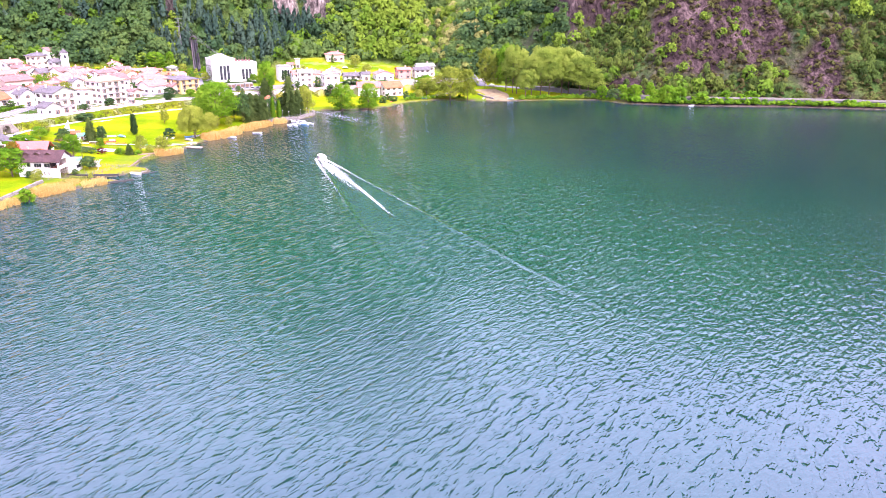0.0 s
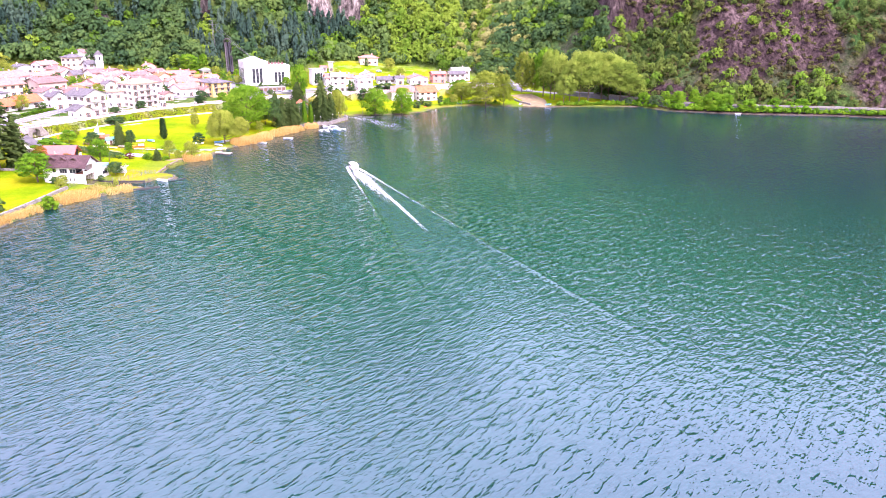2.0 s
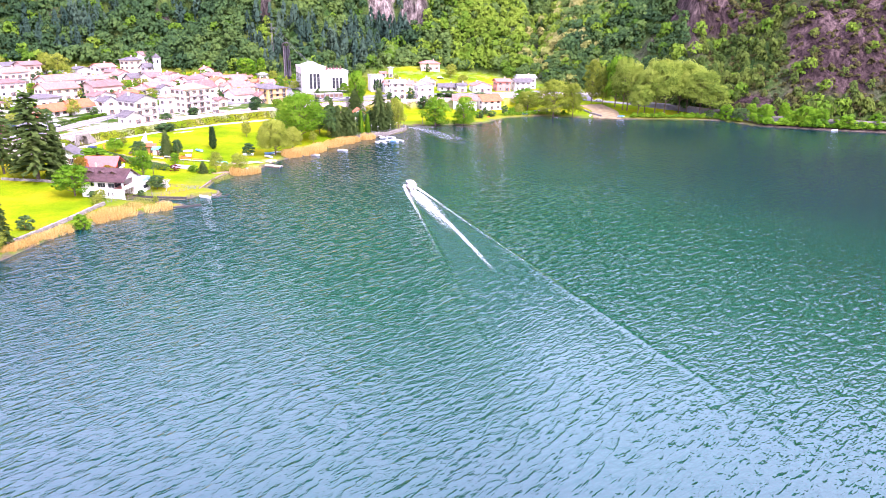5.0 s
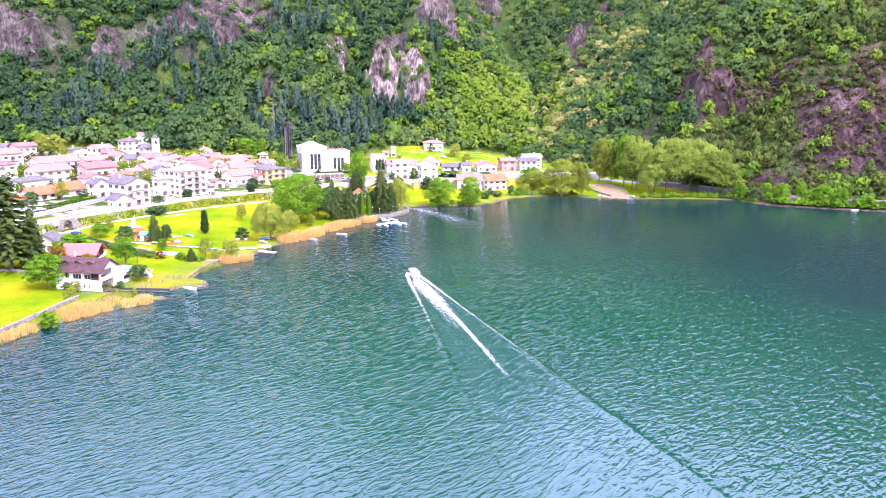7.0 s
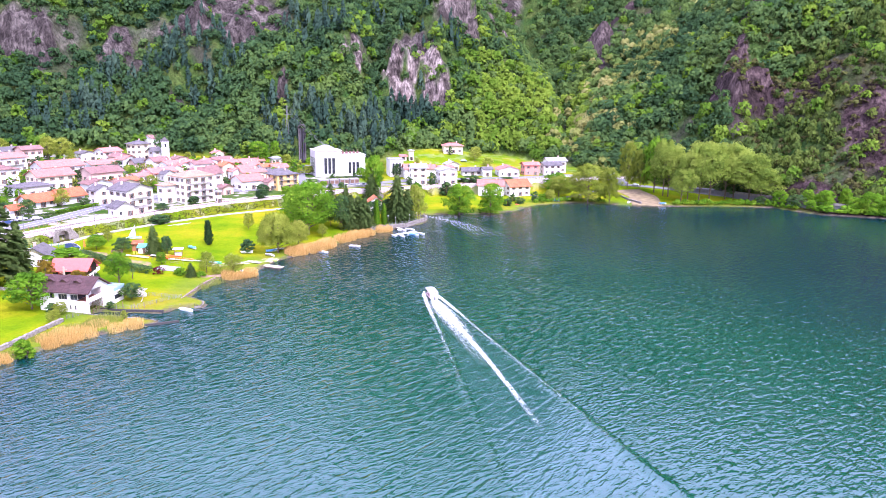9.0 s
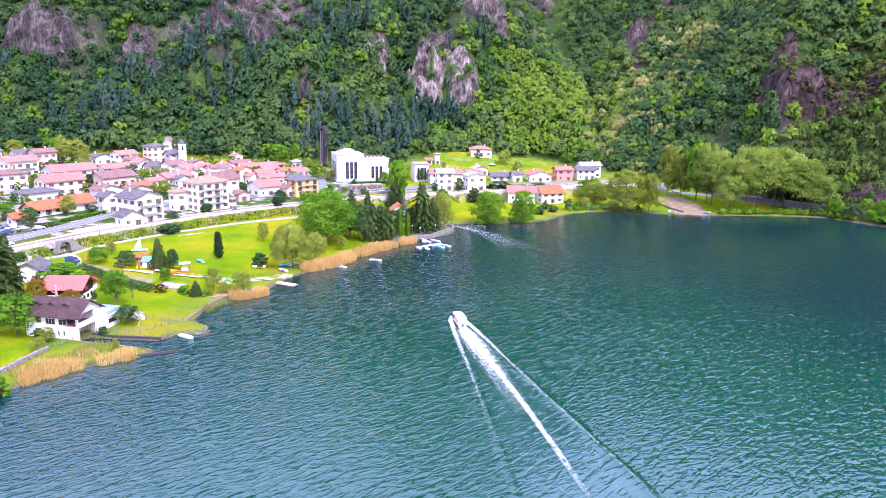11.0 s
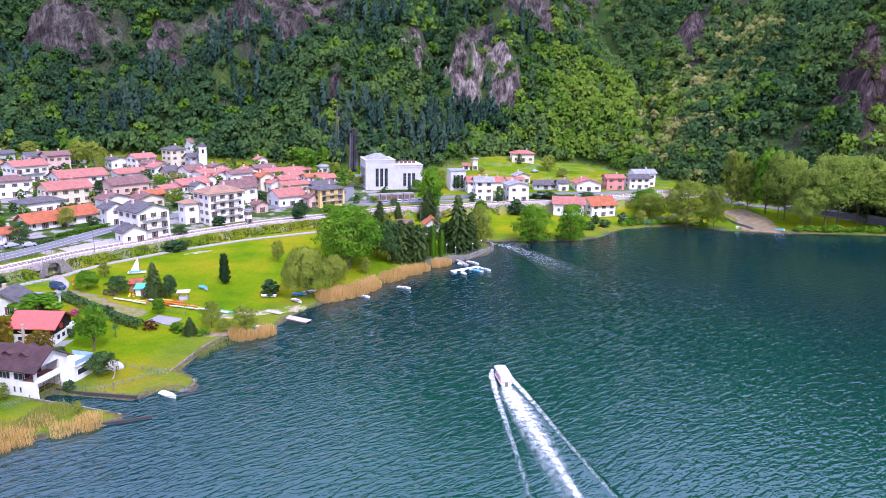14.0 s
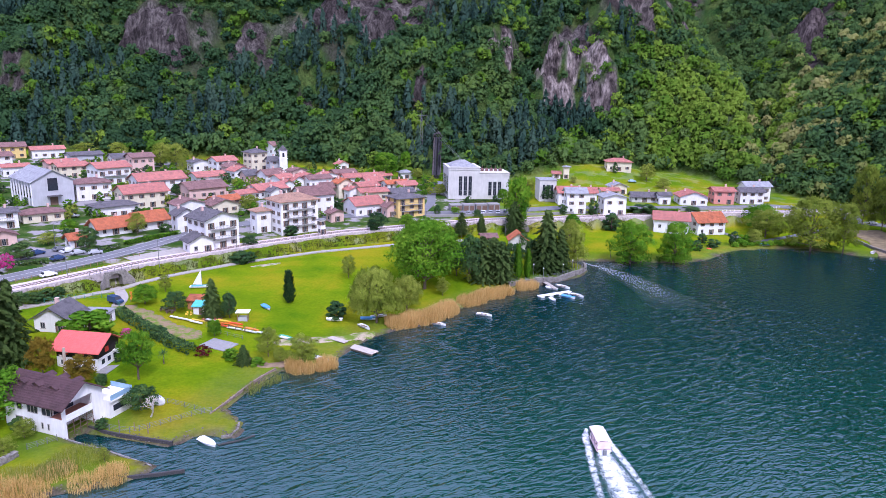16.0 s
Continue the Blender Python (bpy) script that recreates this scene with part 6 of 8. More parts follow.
# gardens of the village
tree("light", -150.3, 375.3, 6.9, 8.1)
tree("dark", -151.9, 352.8, 7.0, 7.7)
tree("light", -130.5, 422.4, 6.8, 7.9)
tree("dark", -108.7, 376.0, 5.2, 3.6)
tree("bush", -102.8, 394.7, 4.6, 3.8)
tree("dark", -162.2, 335.9, 8.3, 5.5)
tree("pink_tree", -157.1, 325.3, 4.3, 5.6)
tree("light", -265.9, 530.2, 12.0, 8.9)
tree("light", -288.1, 529.5, 12.9, 7.1)
tree("light", -222.7, 504.6, 12.5, 14.4)
tree("light", -218.2, 512.2, 14.1, 13.2)
tree("light", -206.4, 498.7, 6.8, 7.5)
tree("palm", -170.9, 473.9, 4.1, 6.1)
tree("light", -161.1, 471.0, 6.8, 4.5)
tree("broad", -172.7, 369.8, 7.1, 4.6)
tree("bush", -165.8, 361.1, 5.1, 4.0)
tree("light", -167.1, 353.3, 7.0, 4.3)
tree("bush", -144.0, 381.9, 4.5, 3.3)
tree("bush", -190.6, 429.6, 6.1, 5.7)
tree("dark", -174.7, 440.2, 5.1, 5.9)
tree("bush", -107.1, 366.0, 7.5, 3.9)
tree("bush", -165.2, 420.6, 4.7, 4.2)
tree("broad", -102.3, 525.2, 15.9, 14.6)
tree("broad", -96.4, 544.7, 7.9, 12.0)
tree("light", -85.9, 527.7, 7.6, 6.5)
tree("dark", -74.2, 410.3, 8.2, 7.5)
tree("bush", -100.0, 440.3, 4.9, 5.6)
tree("bush", -101.1, 393.1, 6.0, 4.1)
tree("broad", -65.3, 420.5, 6.9, 5.2)
tree("light", -65.9, 490.4, 8.0, 5.5)
tree("bush", -49.6, 474.2, 3.2, 3.9)
tree("broad", -34.9, 485.1, 6.0, 6.2)
tree("bush", -38.1, 481.0, 3.3, 3.7)
tree("dark", -14.5, 492.3, 6.0, 8.2)
tree("bush", -6.6, 466.4, 4.5, 4.6)
tree("light", -25.3, 508.1, 10.8, 7.9)
tree("light", -150.1, 535.7, 5.5, 4.5)
tree("bush", -58.3, 446.0, 3.6, 5.0)
tree("dark", -41.6, 447.0, 4.0, 3.9)
tree("broad", -51.5, 451.3, 4.9, 3.4)
tree("bush", -75.5, 409.9, 4.8, 4.5)
tree("light", 35.8, 552.5, 10.2, 9.9)
tree("light", 43.7, 543.2, 8.1, 5.8)
tree("bush", 14.0, 459.2, 8.9, 7.6)
tree("bush", 6.4, 468.8, 5.1, 7.0)
tree("light", -2.9, 541.5, 4.1, 3.9)
tree("bush", 19.3, 559.1, 3.4, 6.4)
tree("bush", 28.5, 479.0, 12.4, 4.5)
tree("bush", 50.7, 492.9, 10.2, 2.0)
tree("fresh_bush", -2.6, 441.3, 7.9, 10.5)
# scrub on the railway bank
tree("bush", -106.7, 364.4, 4.9, 3.9)
tree("bush", -104.7, 368.4, 4.2, 3.5)
tree("bush", -138.2, 312.6, 4.6, 2.8)
tree("bush", -135.5, 318.5, 4.1, 2.9)
tree("bush", -137.0, 315.4, 4.7, 2.8)
tree("dark", -140.1, 309.4, 6.0, 3.1)
# ---- reeds, rough grass and scrub: what nobody could count ----
def blades(name, label, patches, material, tall, seed, lean=0.25, thin=0.05, kind="stuff"):
    """Upright blades over patches of (x, y, radius, count)."""
    r = np.random.default_rng(seed)
    quads, tones = [], []
    for x, y, rad, n in patches:
        for _ in range(n):
            a, q = r.uniform(0, 6.283), rad * math.sqrt(r.random())
            px, py = x + math.cos(a) * q, y + math.sin(a) * q
            z = max(-0.15, land(px, py) - 0.05)
            h = tall * r.uniform(0.55, 1.1) * (1 - 0.35 * (q / rad) ** 2)
            d = r.normal(0, lean, 2)
            s = r.uniform(0, 6.283)
            wv = np.array((math.cos(s), math.sin(s), 0)) * thin * r.uniform(0.7, 1.6)
            b, t = np.array((px, py, z)), np.array((px + d[0] * h * 0.5, py + d[1] * h * 0.5, z + h))
            quads.append([b - wv, b + wv, t + wv * 1.3, t - wv * 0.3])
            tones.append(r.random())
    ob = new(name, cards_object(name, np.array(quads), np.array(tones), material))
    return tagged(ob, label, "reeds" if "reed" in label else "grass", kind=kind)


def spread(line, rad, count, jitter=1.0, seed=1):
    r = np.random.default_rng(seed)
    return [(x + r.uniform(-jitter, jitter), y + r.uniform(-jitter, jitter), rad * r.uniform(0.7, 1.2), count) for (x, y), _ in along_line(line, rad * 1.1)]


REED_GREEN = leaves("young_reeds", (0.12, 0.17, 0.02), (0.24, 0.28, 0.05), (0.38, 0.36, 0.11), 0.1, False)
blades("reeds", "dry straw-coloured reeds along the lake shore",
       spread([(-46.5, 326), (-43, 330), (-37, 334), (-34, 344)], 2.5, 800, 1.3) + spread([(-45, 326.5), (-39, 330.5), (-33, 340)], 2.0, 760, 1.0, 2)
       + spread([(-30, 350), (-25, 358), (-21, 364)], 2.4, 760, 1.0, 3) + spread([(-17, 369), (-13, 372)], 1.6, 520, 0.6, 4)
       + spread([(-60, 294.5), (-56, 295), (-53, 298)], 1.9, 760, 0.6, 5), REED, 2.8, 5, thin=0.022)
blades("dry_grass", "dry yellow reeds and tall grass on the near shore",
       spread([(-86, 238), (-80, 244), (-74, 247.5), (-69, 250)], 2.6, 420, 1.6, 6) + spread([(-84, 234), (-78, 241)], 1.8, 420, 1.2, 7) + spread([(-95, 207), (-92, 216), (-88.5, 226)], 1.3, 320, 0.6, 8), REED, 1.8, 6, thin=0.02)
blades("young_grass", "green young reeds on the near shore",
       spread([(-88, 240), (-82, 246), (-76, 250)], 3.6, 900, 2.6, 9) + spread([(-64, 283), (-61, 290)], 1.6, 160, 0.6, 10) + spread([(-93, 217), (-89, 228)], 1.4, 150, 0.8, 11), REED_GREEN, 1.3, 7, 0.35, 0.02)
BANK_GREEN = leaves("bank_weeds_green", (0.045, 0.062, 0.015), (0.09, 0.11, 0.025), (0.17, 0.15, 0.05), 0.1, False)
bank = [(x - dy * -4.4, y + dx * -4.4) for (x, y), (dx, dy) in along_line(RAIL[3:11], 4)]
blades("bank_grass", "rough grass and weeds on the railway bank", spread(bank, 1.6, 130, 0.8, 12), BANK_GREEN, 0.3, 9, 0.5, 0.05)
bank = [(x - dy * -5.3, y + dx * -5.3) for (x, y), (dx, dy) in along_line(RAIL[3:11], 4)]
blades("bank_weeds", "dark green weeds at the foot of the railway bank", spread(bank, 1.1, 50, 0.4, 13), BANK_GREEN, 0.6, 10, 0.6, 0.12)
# loose stones where the land meets the water
rk = np.random.default_rng(41)
verts, faces = [], []
hull = ((0, 1, 2), (0, 2, 3), (0, 3, 4), (0, 4, 1), (5, 2, 1), (5, 3, 2), (5, 4, 3), (5, 1, 4))
for (x, y), (dx, dy) in along_line(SHORE[3:42], 0.55):
    for _ in range(2):
        r = rk.uniform(0.07, 0.24)
        o = rk.uniform(-0.9, 1.1)
        px, py = x - dy * o, y + dx * o
        n0 = len(verts)
        for a in ((0, 0, 0.6), (1, 0, 0), (0, 1, 0.1), (-1, 0, 0), (0, -1, 0.1), (0, 0, -0.6)):
            verts.append(tuple(p + r * (q + rk.uniform(-0.3, 0.3)) for p, q in zip((px, py, max(-0.12, land(px, py))), a)))
        faces += [tuple(n0 + i for i in f) for f in hull]
tagged(new("shore_stones", mesh_of("shore_stones", verts, faces, plain("wet_stone", (0.13, 0.11, 0.09), 0.8, vary=0.5, scale=2.0))), "loose grey-brown stones along the water's edge", "stones", kind="stuff")
# scrub on the cliff and along its foot
scrub = []
rs = np.random.default_rng(23)
for _ in range(4300):
    x, y = rs.uniform(195, 430), rs.uniform(380, 560)
    d = from_line(FOOT, x, y)[0]
    if d > 1 and rs.random() < 0.8:
        s = rs.uniform(1.6, 5.0)
        scrub.append((x, y, land(x, y) - 0.3, s, s * rs.uniform(0.6, 1.0), rs.random()))
woods("cliff_scrub", "sparse olive-brown scrub clinging to the cliff", scrub, [lobe_crown(rs, 4, 10, 0.19) for _ in range(4)], leaves("scrub_leaves", (0.05, 0.045, 0.022), (0.095, 0.088, 0.034), (0.13, 0.15, 0.04), 0.06))
shrubs = []
for (x, y), (dx, dy) in along_line([(60, 447), (73, 453), (88, 456.5), (100, 452)], 1.6) + along_line([(136, 447), (160, 449), (186, 447), (196, 436)], 1.4) + along_line([(203, 426), (235, 414.5), (300, 402.5), (354, 386), (420, 360)], 1.8):
    for _ in range(2):
        s = rs.uniform(1.5, 3.6) * (1.45 if x > 200 else 1)
        px, py = x + rs.uniform(-1.2, 1.2), y + rs.uniform(-0.4, 2.4)
        shrubs.append((px, py, max(0, land(px, py)) - 0.2, s, s * rs.uniform(0.6, 1.1), rs.random()))
woods("shore_shrubs", "low green shrubs along the far shore", shrubs, [lobe_crown(rs, 6, 14, 0.15) for _ in range(4)], LEAF_FRESH)
# gardens between the houses
rv = random.Random(12)
for _ in range(480):
    x, y = rv.uniform(-290, -70), rv.uniform(380, 535)
    r = from_line(RAIL, x, y)[0]
    if r < 14 or from_line(FOOT, x, y)[0] > -4 or any(math.hypot(x - o.location.x, y - o.location.y) < 7.0 for o in scene.objects if o.get("category") == "house"):
        continue
    tree(rv.choice(("garden_bush", "garden_bush", "bright_bush", "bright_bush", "pale_tree", "garden_tree", "garden_tree")), x, y, rv.uniform(2.6, 5.8), rv.uniform(2.0, 5.5))
# ---- the boat house on the inlet ----
DARK_TILES = tiles("purple_brown_tiles", (0.135, 0.075, 0.08), (0.07, 0.042, 0.045), 5.0)
GLASS_RAIL = plain("blue_glass_panel", (0.25, 0.38, 0.48), 0.1)
TERRACOTTA = plain("terracotta_floor", (0.35, 0.15, 0.10), 0.8)


def boat_house():
    t = thing("boat_house", pose(-98.7, 259.6, 0.7, 0, 0, -9.6), "white two-storey boat house with purple-brown tiled roof and dormers", "house")
    W2, D, H, R = 13.8, 8.4, 5.9, 2.7
    bm = bmesh.new()
    box(bm, 0, 0, -1, 10.2, D, H)
    box(bm, 10.2, 6.6, -1, W2, D, H)
    box(bm, 10.2, 0.0, 2.75, W2, 6.6, 3.1)
    box(bm, W2 - 0.45, 0.004, -1, W2, 0.5, H)
    box(bm, W2 - 0.45, 6.1, -1, W2, 6.596, H)
    box(bm, 10.2, 0.006, -1, W2 - 0.45, 0.25, 2.75)
    box(bm, 10.2, 0.008, 5.1, W2 - 0.452, 0.3, H)
    part("wall", bm, WHITE, t)
    for x0, x1 in ((0.0, 0.3), (W2 - 0.3, W2)):
        bm = bmesh.new()
        solid(bm, [(x0, 0, H + 0.002), (x1, 0, H + 0.002), (x1, D, H + 0.002), (x0, D, H + 0.002), (x0, D / 2, H + R), (x1, D / 2, H + R)], [(0, 1, 5, 4), (2, 3, 4, 5), (1, 2, 5), (3, 0, 4), (3, 2, 1, 0)])
        part("gable", bm, WHITE, t)
    bm = bmesh.new()
    o = 0.9
    for s in (0, 1):
        y0, y1 = (-o, D / 2) if s == 0 else (D + o, D / 2)
        z0 = H - R / (D / 2) * o
        solid(bm, [(-o, y0, z0 + 0.04), (W2 + o, y0, z0 + 0.04), (W2 + o, y1, H + R + 0.04), (-o, y1, H + R + 0.04), (-o, y0, z0 + 0.28), (W2 + o, y0, z0 + 0.28), (W2 + o, y1, H + R + 0.28), (-o, y1, H + R + 0.28)],
              [(0, 3, 2, 1), (4, 5, 6, 7), (0, 1, 5, 4), (1, 2, 6, 5), (3, 0, 4, 7)])
    bmesh.ops.recalc_face_normals(bm, faces=bm.faces)
    roof = part("roof", bm, DARK_TILES, t)
    # courses of tiles standing proud of the front slope
    for i in range(1, 13):
        f = i / 13
        bm = bmesh.new()
        y, z = -o + f * (D / 2 + o), H - R / (D / 2) * o + f * (R + R / (D / 2) * o) + 0.28
        solid(bm, [(-o, y - 0.06, z), (W2 + o, y - 0.06, z), (W2 + o, y + 0.06, z + 0.11), (-o, y + 0.06, z + 0.11), (-o, y + 0.3, z + 0.16), (W2 + o, y + 0.3, z + 0.16)], [(0, 1, 2, 3), (3, 2, 5, 4)])
        part("tile_course", bm, DARK_TILES, roof)
    for side, xs in ((0, (2.4, 6.0, 9.8)), (1, (4.2, 7.4, 10.8))):
        for x in xs:
            y, z = (2.0, H + 1.15) if side == 0 else (D - 2.0, H + 1.15)
            sg = -1 if side == 0 else 1
            bm = bmesh.new()
            solid(bm, [(x - 0.75, y, z - 0.2), (x + 0.75, y, z - 0.2), (x + 0.75, y, z + 0.75), (x, y, z + 1.15), (x - 0.75, y, z + 0.75),
                       (x - 0.75, y - sg * 2.2, z + 0.75), (x + 0.75, y - sg * 2.2, z + 0.75), (x, y - sg * 2.6, z + 1.15)],
                  [(0, 1, 2, 3, 4), (1, 6, 2), (0, 4, 5)])
            bmesh.ops.recalc_face_normals(bm, faces=bm.faces)
            dm = part("dormer", bm, SHUTTER, t, "dark timber dormer")
            bm = bmesh.new()
            for s in (-1, 1):
                solid(bm, [(x + s * 1.05, y + sg * 0.45, z + 0.62), (x, y + sg * 0.45, z + 1.2), (x, y - sg * 2.9, z + 1.2), (x + s * 1.05, y - sg * 2.9, z + 0.62),
                           (x + s * 1.05, y + sg * 0.45, z + 0.74), (x, y + sg * 0.45, z + 1.32), (x, y - sg * 2.9, z + 1.32), (x + s * 1.05, y - sg * 2.9, z + 0.74)],
                      [(0, 1, 2, 3), (4, 7, 6, 5), (0, 4, 5, 1), (0, 3, 7, 4)])
            bmesh.ops.recalc_face_normals(bm, faces=bm.faces)
            part("dormer_roof", bm, DARK_TILES, dm)
    for x, z, w, h in ((3.2, 3.7, 1.1, 1.3), (5.6, 3.5, 2.4, 1.4), (9.0, 3.5, 2.0, 1.4), (4.6, 0.9, 0.35, 0.9), (5.9, 0.9, 0.35, 0.9), (8.6, 0.9, 0.35, 1.1), (10.0, 0.9, 0.35, 1.1), (2.6, 0.4, 1.6, 1.9)):
        glazing = part("window", box(bmesh.new(), x, -0.05, z, x + w, 0.2, z + h), GLASS, t, "dark glazed window")
        bars = max(1, round(w / 0.8))
        for k in range(bars + 1):
            xx = x + k * w / bars
            part("mullion", box(bmesh.new(), xx - 0.04, -0.1, z, xx + 0.04, 0, z + h), FRAME, glazing)
        for name, zz in (("sill", z), ("lintel", z + h)):
            part(name, box(bmesh.new(), x - 0.04, -0.13, zz - 0.04, x + w + 0.04, 0, zz + 0.04), FRAME, glazing)
    # the open loggia: floor, back window, railing
    bm = bmesh.new()
    box(bm, 10.25, 0.3, 3.104, W2 - 0.1, 6.55, 3.14)
    part("loggia_floor", bm, TERRACOTTA, t)
    bm = bmesh.new()
    box(bm, 10.15, 1.2, 3.2, 10.26, 5.2, 5.2)
    part("loggia_window", bm, GLASS, t)
    bm = bmesh.new()
    box(bm, W2 - 0.12, 0.5, 3.1, W2 - 0.04, 6.1, 4.0)
    part("loggia_rail", bm, HULL, t)
    bm = bmesh.new()
    box(bm, W2 - 0.2, 0.5, 2.6, W2 - 0.12, 6.1, 2.72)
    gate = part("boat_gate", bm, SHUTTER, t, "dark timber water gate")
    for k in range(5):
        part("gate_post", box(bmesh.new(), W2 - 0.2, 0.6 + k * 1.35, -1, W2 - 0.12, 0.7 + k * 1.35, 2.596), SHUTTER, gate)
    for z in (0.6, 1.4, 2.2):
        part("gate_bar", box(bmesh.new(), W2 - 0.11, 0.5, z, W2 - 0.05, 6.1, z + 0.08), SHUTTER, gate)
    # the flat-roofed wing with its roof terrace
    bm = bmesh.new()
    box(bm, 10.4, D + 0.004, -1, 15.2, D + 5, 3.2)
    box(bm, 10.2, D + 0.006, 3.2, 15.6, D + 5.3, 3.5)
    part("wing", bm, WHITE, t)
    bm = bmesh.new()
    box(bm, 15.16, D + 0.8, 1.2, 15.26, D + 3.8, 2.3)
    part("wing_window", bm, GLASS, t)
    bm = bmesh.new()
    box(bm, 15.44, D + 0.1, 3.5, 15.5, D + 5.2, 4.5)
    box(bm, 10.4, D + 5.14, 3.5, 15.44, D + 5.2, 4.5)
    part("terrace_rail", bm, GLASS_RAIL, t, "pale blue glass terrace railing")


boat_house()


# ---- the red-roofed chalet, the grey house and other houses by the lake ----
def chalet():
    t = thing("chalet", pose(-106.8, 282.2, 1.4, 0, 0, 2), "chalet with bright red roof, dark timber upper floor and white base", "house")
    W2, D, B, H, R = 9.4, 7.4, 2.5, 4.6, 2.2
    bm = bmesh.new()
    box(bm, 0, 0, -1, W2, D, B)
    part("base_wall", bm, WHITE, t)
    bm = bmesh.new()
    solid(bm, [(0.05, -0.0, B + 0.002), (W2 - 0.05, 0, B + 0.002), (W2 - 0.05, D, B + 0.002), (0.05, D, B + 0.002), (0.05, 0, H), (W2 - 0.05, 0, H), (W2 - 0.05, D, H), (0.05, D, H), (0.05, D / 2, H + R), (W2 - 0.05, D / 2, H + R)],
          [(0, 1, 5, 4), (2, 3, 7, 6), (1, 2, 6, 9, 5), (3, 0, 4, 8, 7), (3, 2, 1, 0)])
    part("timber_wall", bm, plain("black_timber", (0.022, 0.018, 0.016), 0.7), t, "black-stained timber upper wall")
    bm = bmesh.new()
    o = 1.1
    for s in (0, 1):
        y0 = -o if s == 0 else D + o
        z0 = H - R / (D / 2) * o
        solid(bm, [(-o, y0, z0 + 0.04), (W2 + o, y0, z0 + 0.04), (W2 + o, D / 2, H + R + 0.04), (-o, D / 2, H + R + 0.04), (-o, y0, z0 + 0.2), (W2 + o, y0, z0 + 0.2), (W2 + o, D / 2, H + R + 0.2), (-o, D / 2, H + R + 0.2)],
              [(0, 3, 2, 1), (4, 5, 6, 7), (0, 1, 5, 4), (1, 2, 6, 5), (3, 0, 4, 7)])
    bmesh.ops.recalc_face_normals(bm, faces=bm.faces)
    roof = part("roof", bm, METAL_RED, t, "bright red sheet roof")
    bm = bmesh.new()
    for k in range(24):
        x = -o + 0.2 + k * (W2 + 2 * o - 0.4) / 23
        z0 = H - R / (D / 2) * o
        solid(bm, [(x - 0.03, -o, z0 + 0.2), (x + 0.03, -o, z0 + 0.2), (x + 0.03, D / 2, H + R + 0.2), (x - 0.03, D / 2, H + R + 0.2), (x - 0.03, -o, z0 + 0.26), (x + 0.03, -o, z0 + 0.26), (x + 0.03, D / 2, H + R + 0.26), (x - 0.03, D / 2, H + R + 0.26)],
              [(4, 5, 6, 7), (0, 4, 7, 3), (1, 2, 6, 5), (0, 1, 5, 4)])
    part("seams", bm, METAL_RED, roof)
    red = plain("red_shutter", (0.55, 0.05, 0.03), 0.6)
    for x in (1.6, 5.2):
        bm = bmesh.new()
        box(bm, x, -0.06, B + 0.5, x + 1.2, 0.05, B + 1.6)
        part("shutter", bm, red, t, "red shutter")
    bm = bmesh.new()
    box(bm, W2 - 0.1, 2.6, B + 0.6, W2 + 0.02, 3.8, B + 1.7)
    part("shutter", bm, red, t, "red shutter")
    for y in (1.2, 3.2, 5.2):
        bm = bmesh.new()
        box(bm, W2 - 0.1, y, 0.9, W2 + 0.05, y + 1.0, 1.9)
        part("window", bm, GLASS, t)
    for x in (1.0, 6.8):
        bm = bmesh.new()
        box(bm, x, -0.05, 0.9, x + 0.9, 0.1, 1.8)
        part("window", bm, GLASS, t)
    bm = bmesh.new()
    box(bm, W2 - 0.2, 4.9, B + 0.02, W2 + 1.0, D, B + 0.2)
    box(bm, W2 + 0.9, 4.9, B + 0.2, W2 + 1.0, D, B + 1.2)
    part("balcony", bm, WHITE, t)
    bm = bmesh.new()
    box(bm, W2 + 0.004, -1.0, -0.3, W2 + 2.4, D + 1, 0.06)
    part("paving", bm, CONCRETE, t)


chalet()
grey = house(-120.6, 300.6, 8, 8.2, 7.4, 3.4, 2.6, WHITE, SLATE_ROOF, name="grey_roofed_house", along="y", extra=" beside a hedge")
bm = bmesh.new()
solid(bm, [(3.0, -3.6, 3.3), (6.8, -3.6, 2.3), (6.8, 4.4, 2.3), (3.0, 4.4, 3.3), (3.0, -3.6, 3.5), (6.8, -3.6, 2.5), (6.8, 4.4, 2.5), (3.0, 4.4, 3.5)], [(0, 3, 2, 1), (4, 5, 6, 7), (0, 1, 5, 4), (1, 2, 6, 5), (2, 3, 7, 6)])
part("porch_roof", bm, SLATE_ROOF, grey)
bm = bmesh.new()
box(bm, 4.104, -2.6, -1, 6.0, 4.0, 2.3)
part("porch", bm, WHITE, grey)
house(-114.5, 305.5, 8, 6.5, 4.5, 2.8, 0.5, WHITE, PALE_ROOF, shape="flat", name="garage_house", extra=" behind a hedge")
house(39, 468.5, -3, 14, 9, 4.7, 2.6, WHITE, RED_ROOF, name="lakeside_house", extra=" beside the lake")
house(53.5, 471.8, 24, 13, 10, 5.6, 3.2, WHITE, ORANGE_ROOF, name="lakeside_house", extra=" beside the lake")
house(-22.2, 419.5, 12, 6.2, 6.0, 4.4, 2.3, STONE_WALL, ORANGE_ROOF, name="boat_shed", along="y", chimneys=0, extra=" behind the trees")
house(-34, 425, 20, 5.5, 4.5, 2.6, 1.0, STONE_WALL, BROWN_ROOF, name="stone_shed", rows=1, chimneys=0)
house(-7.2, 549, 10, 3.0, 3.0, 6.3, 0.8, CREAM, PALE_ROOF, shape="hip", name="transformer_tower", chimneys=0, rows=1)
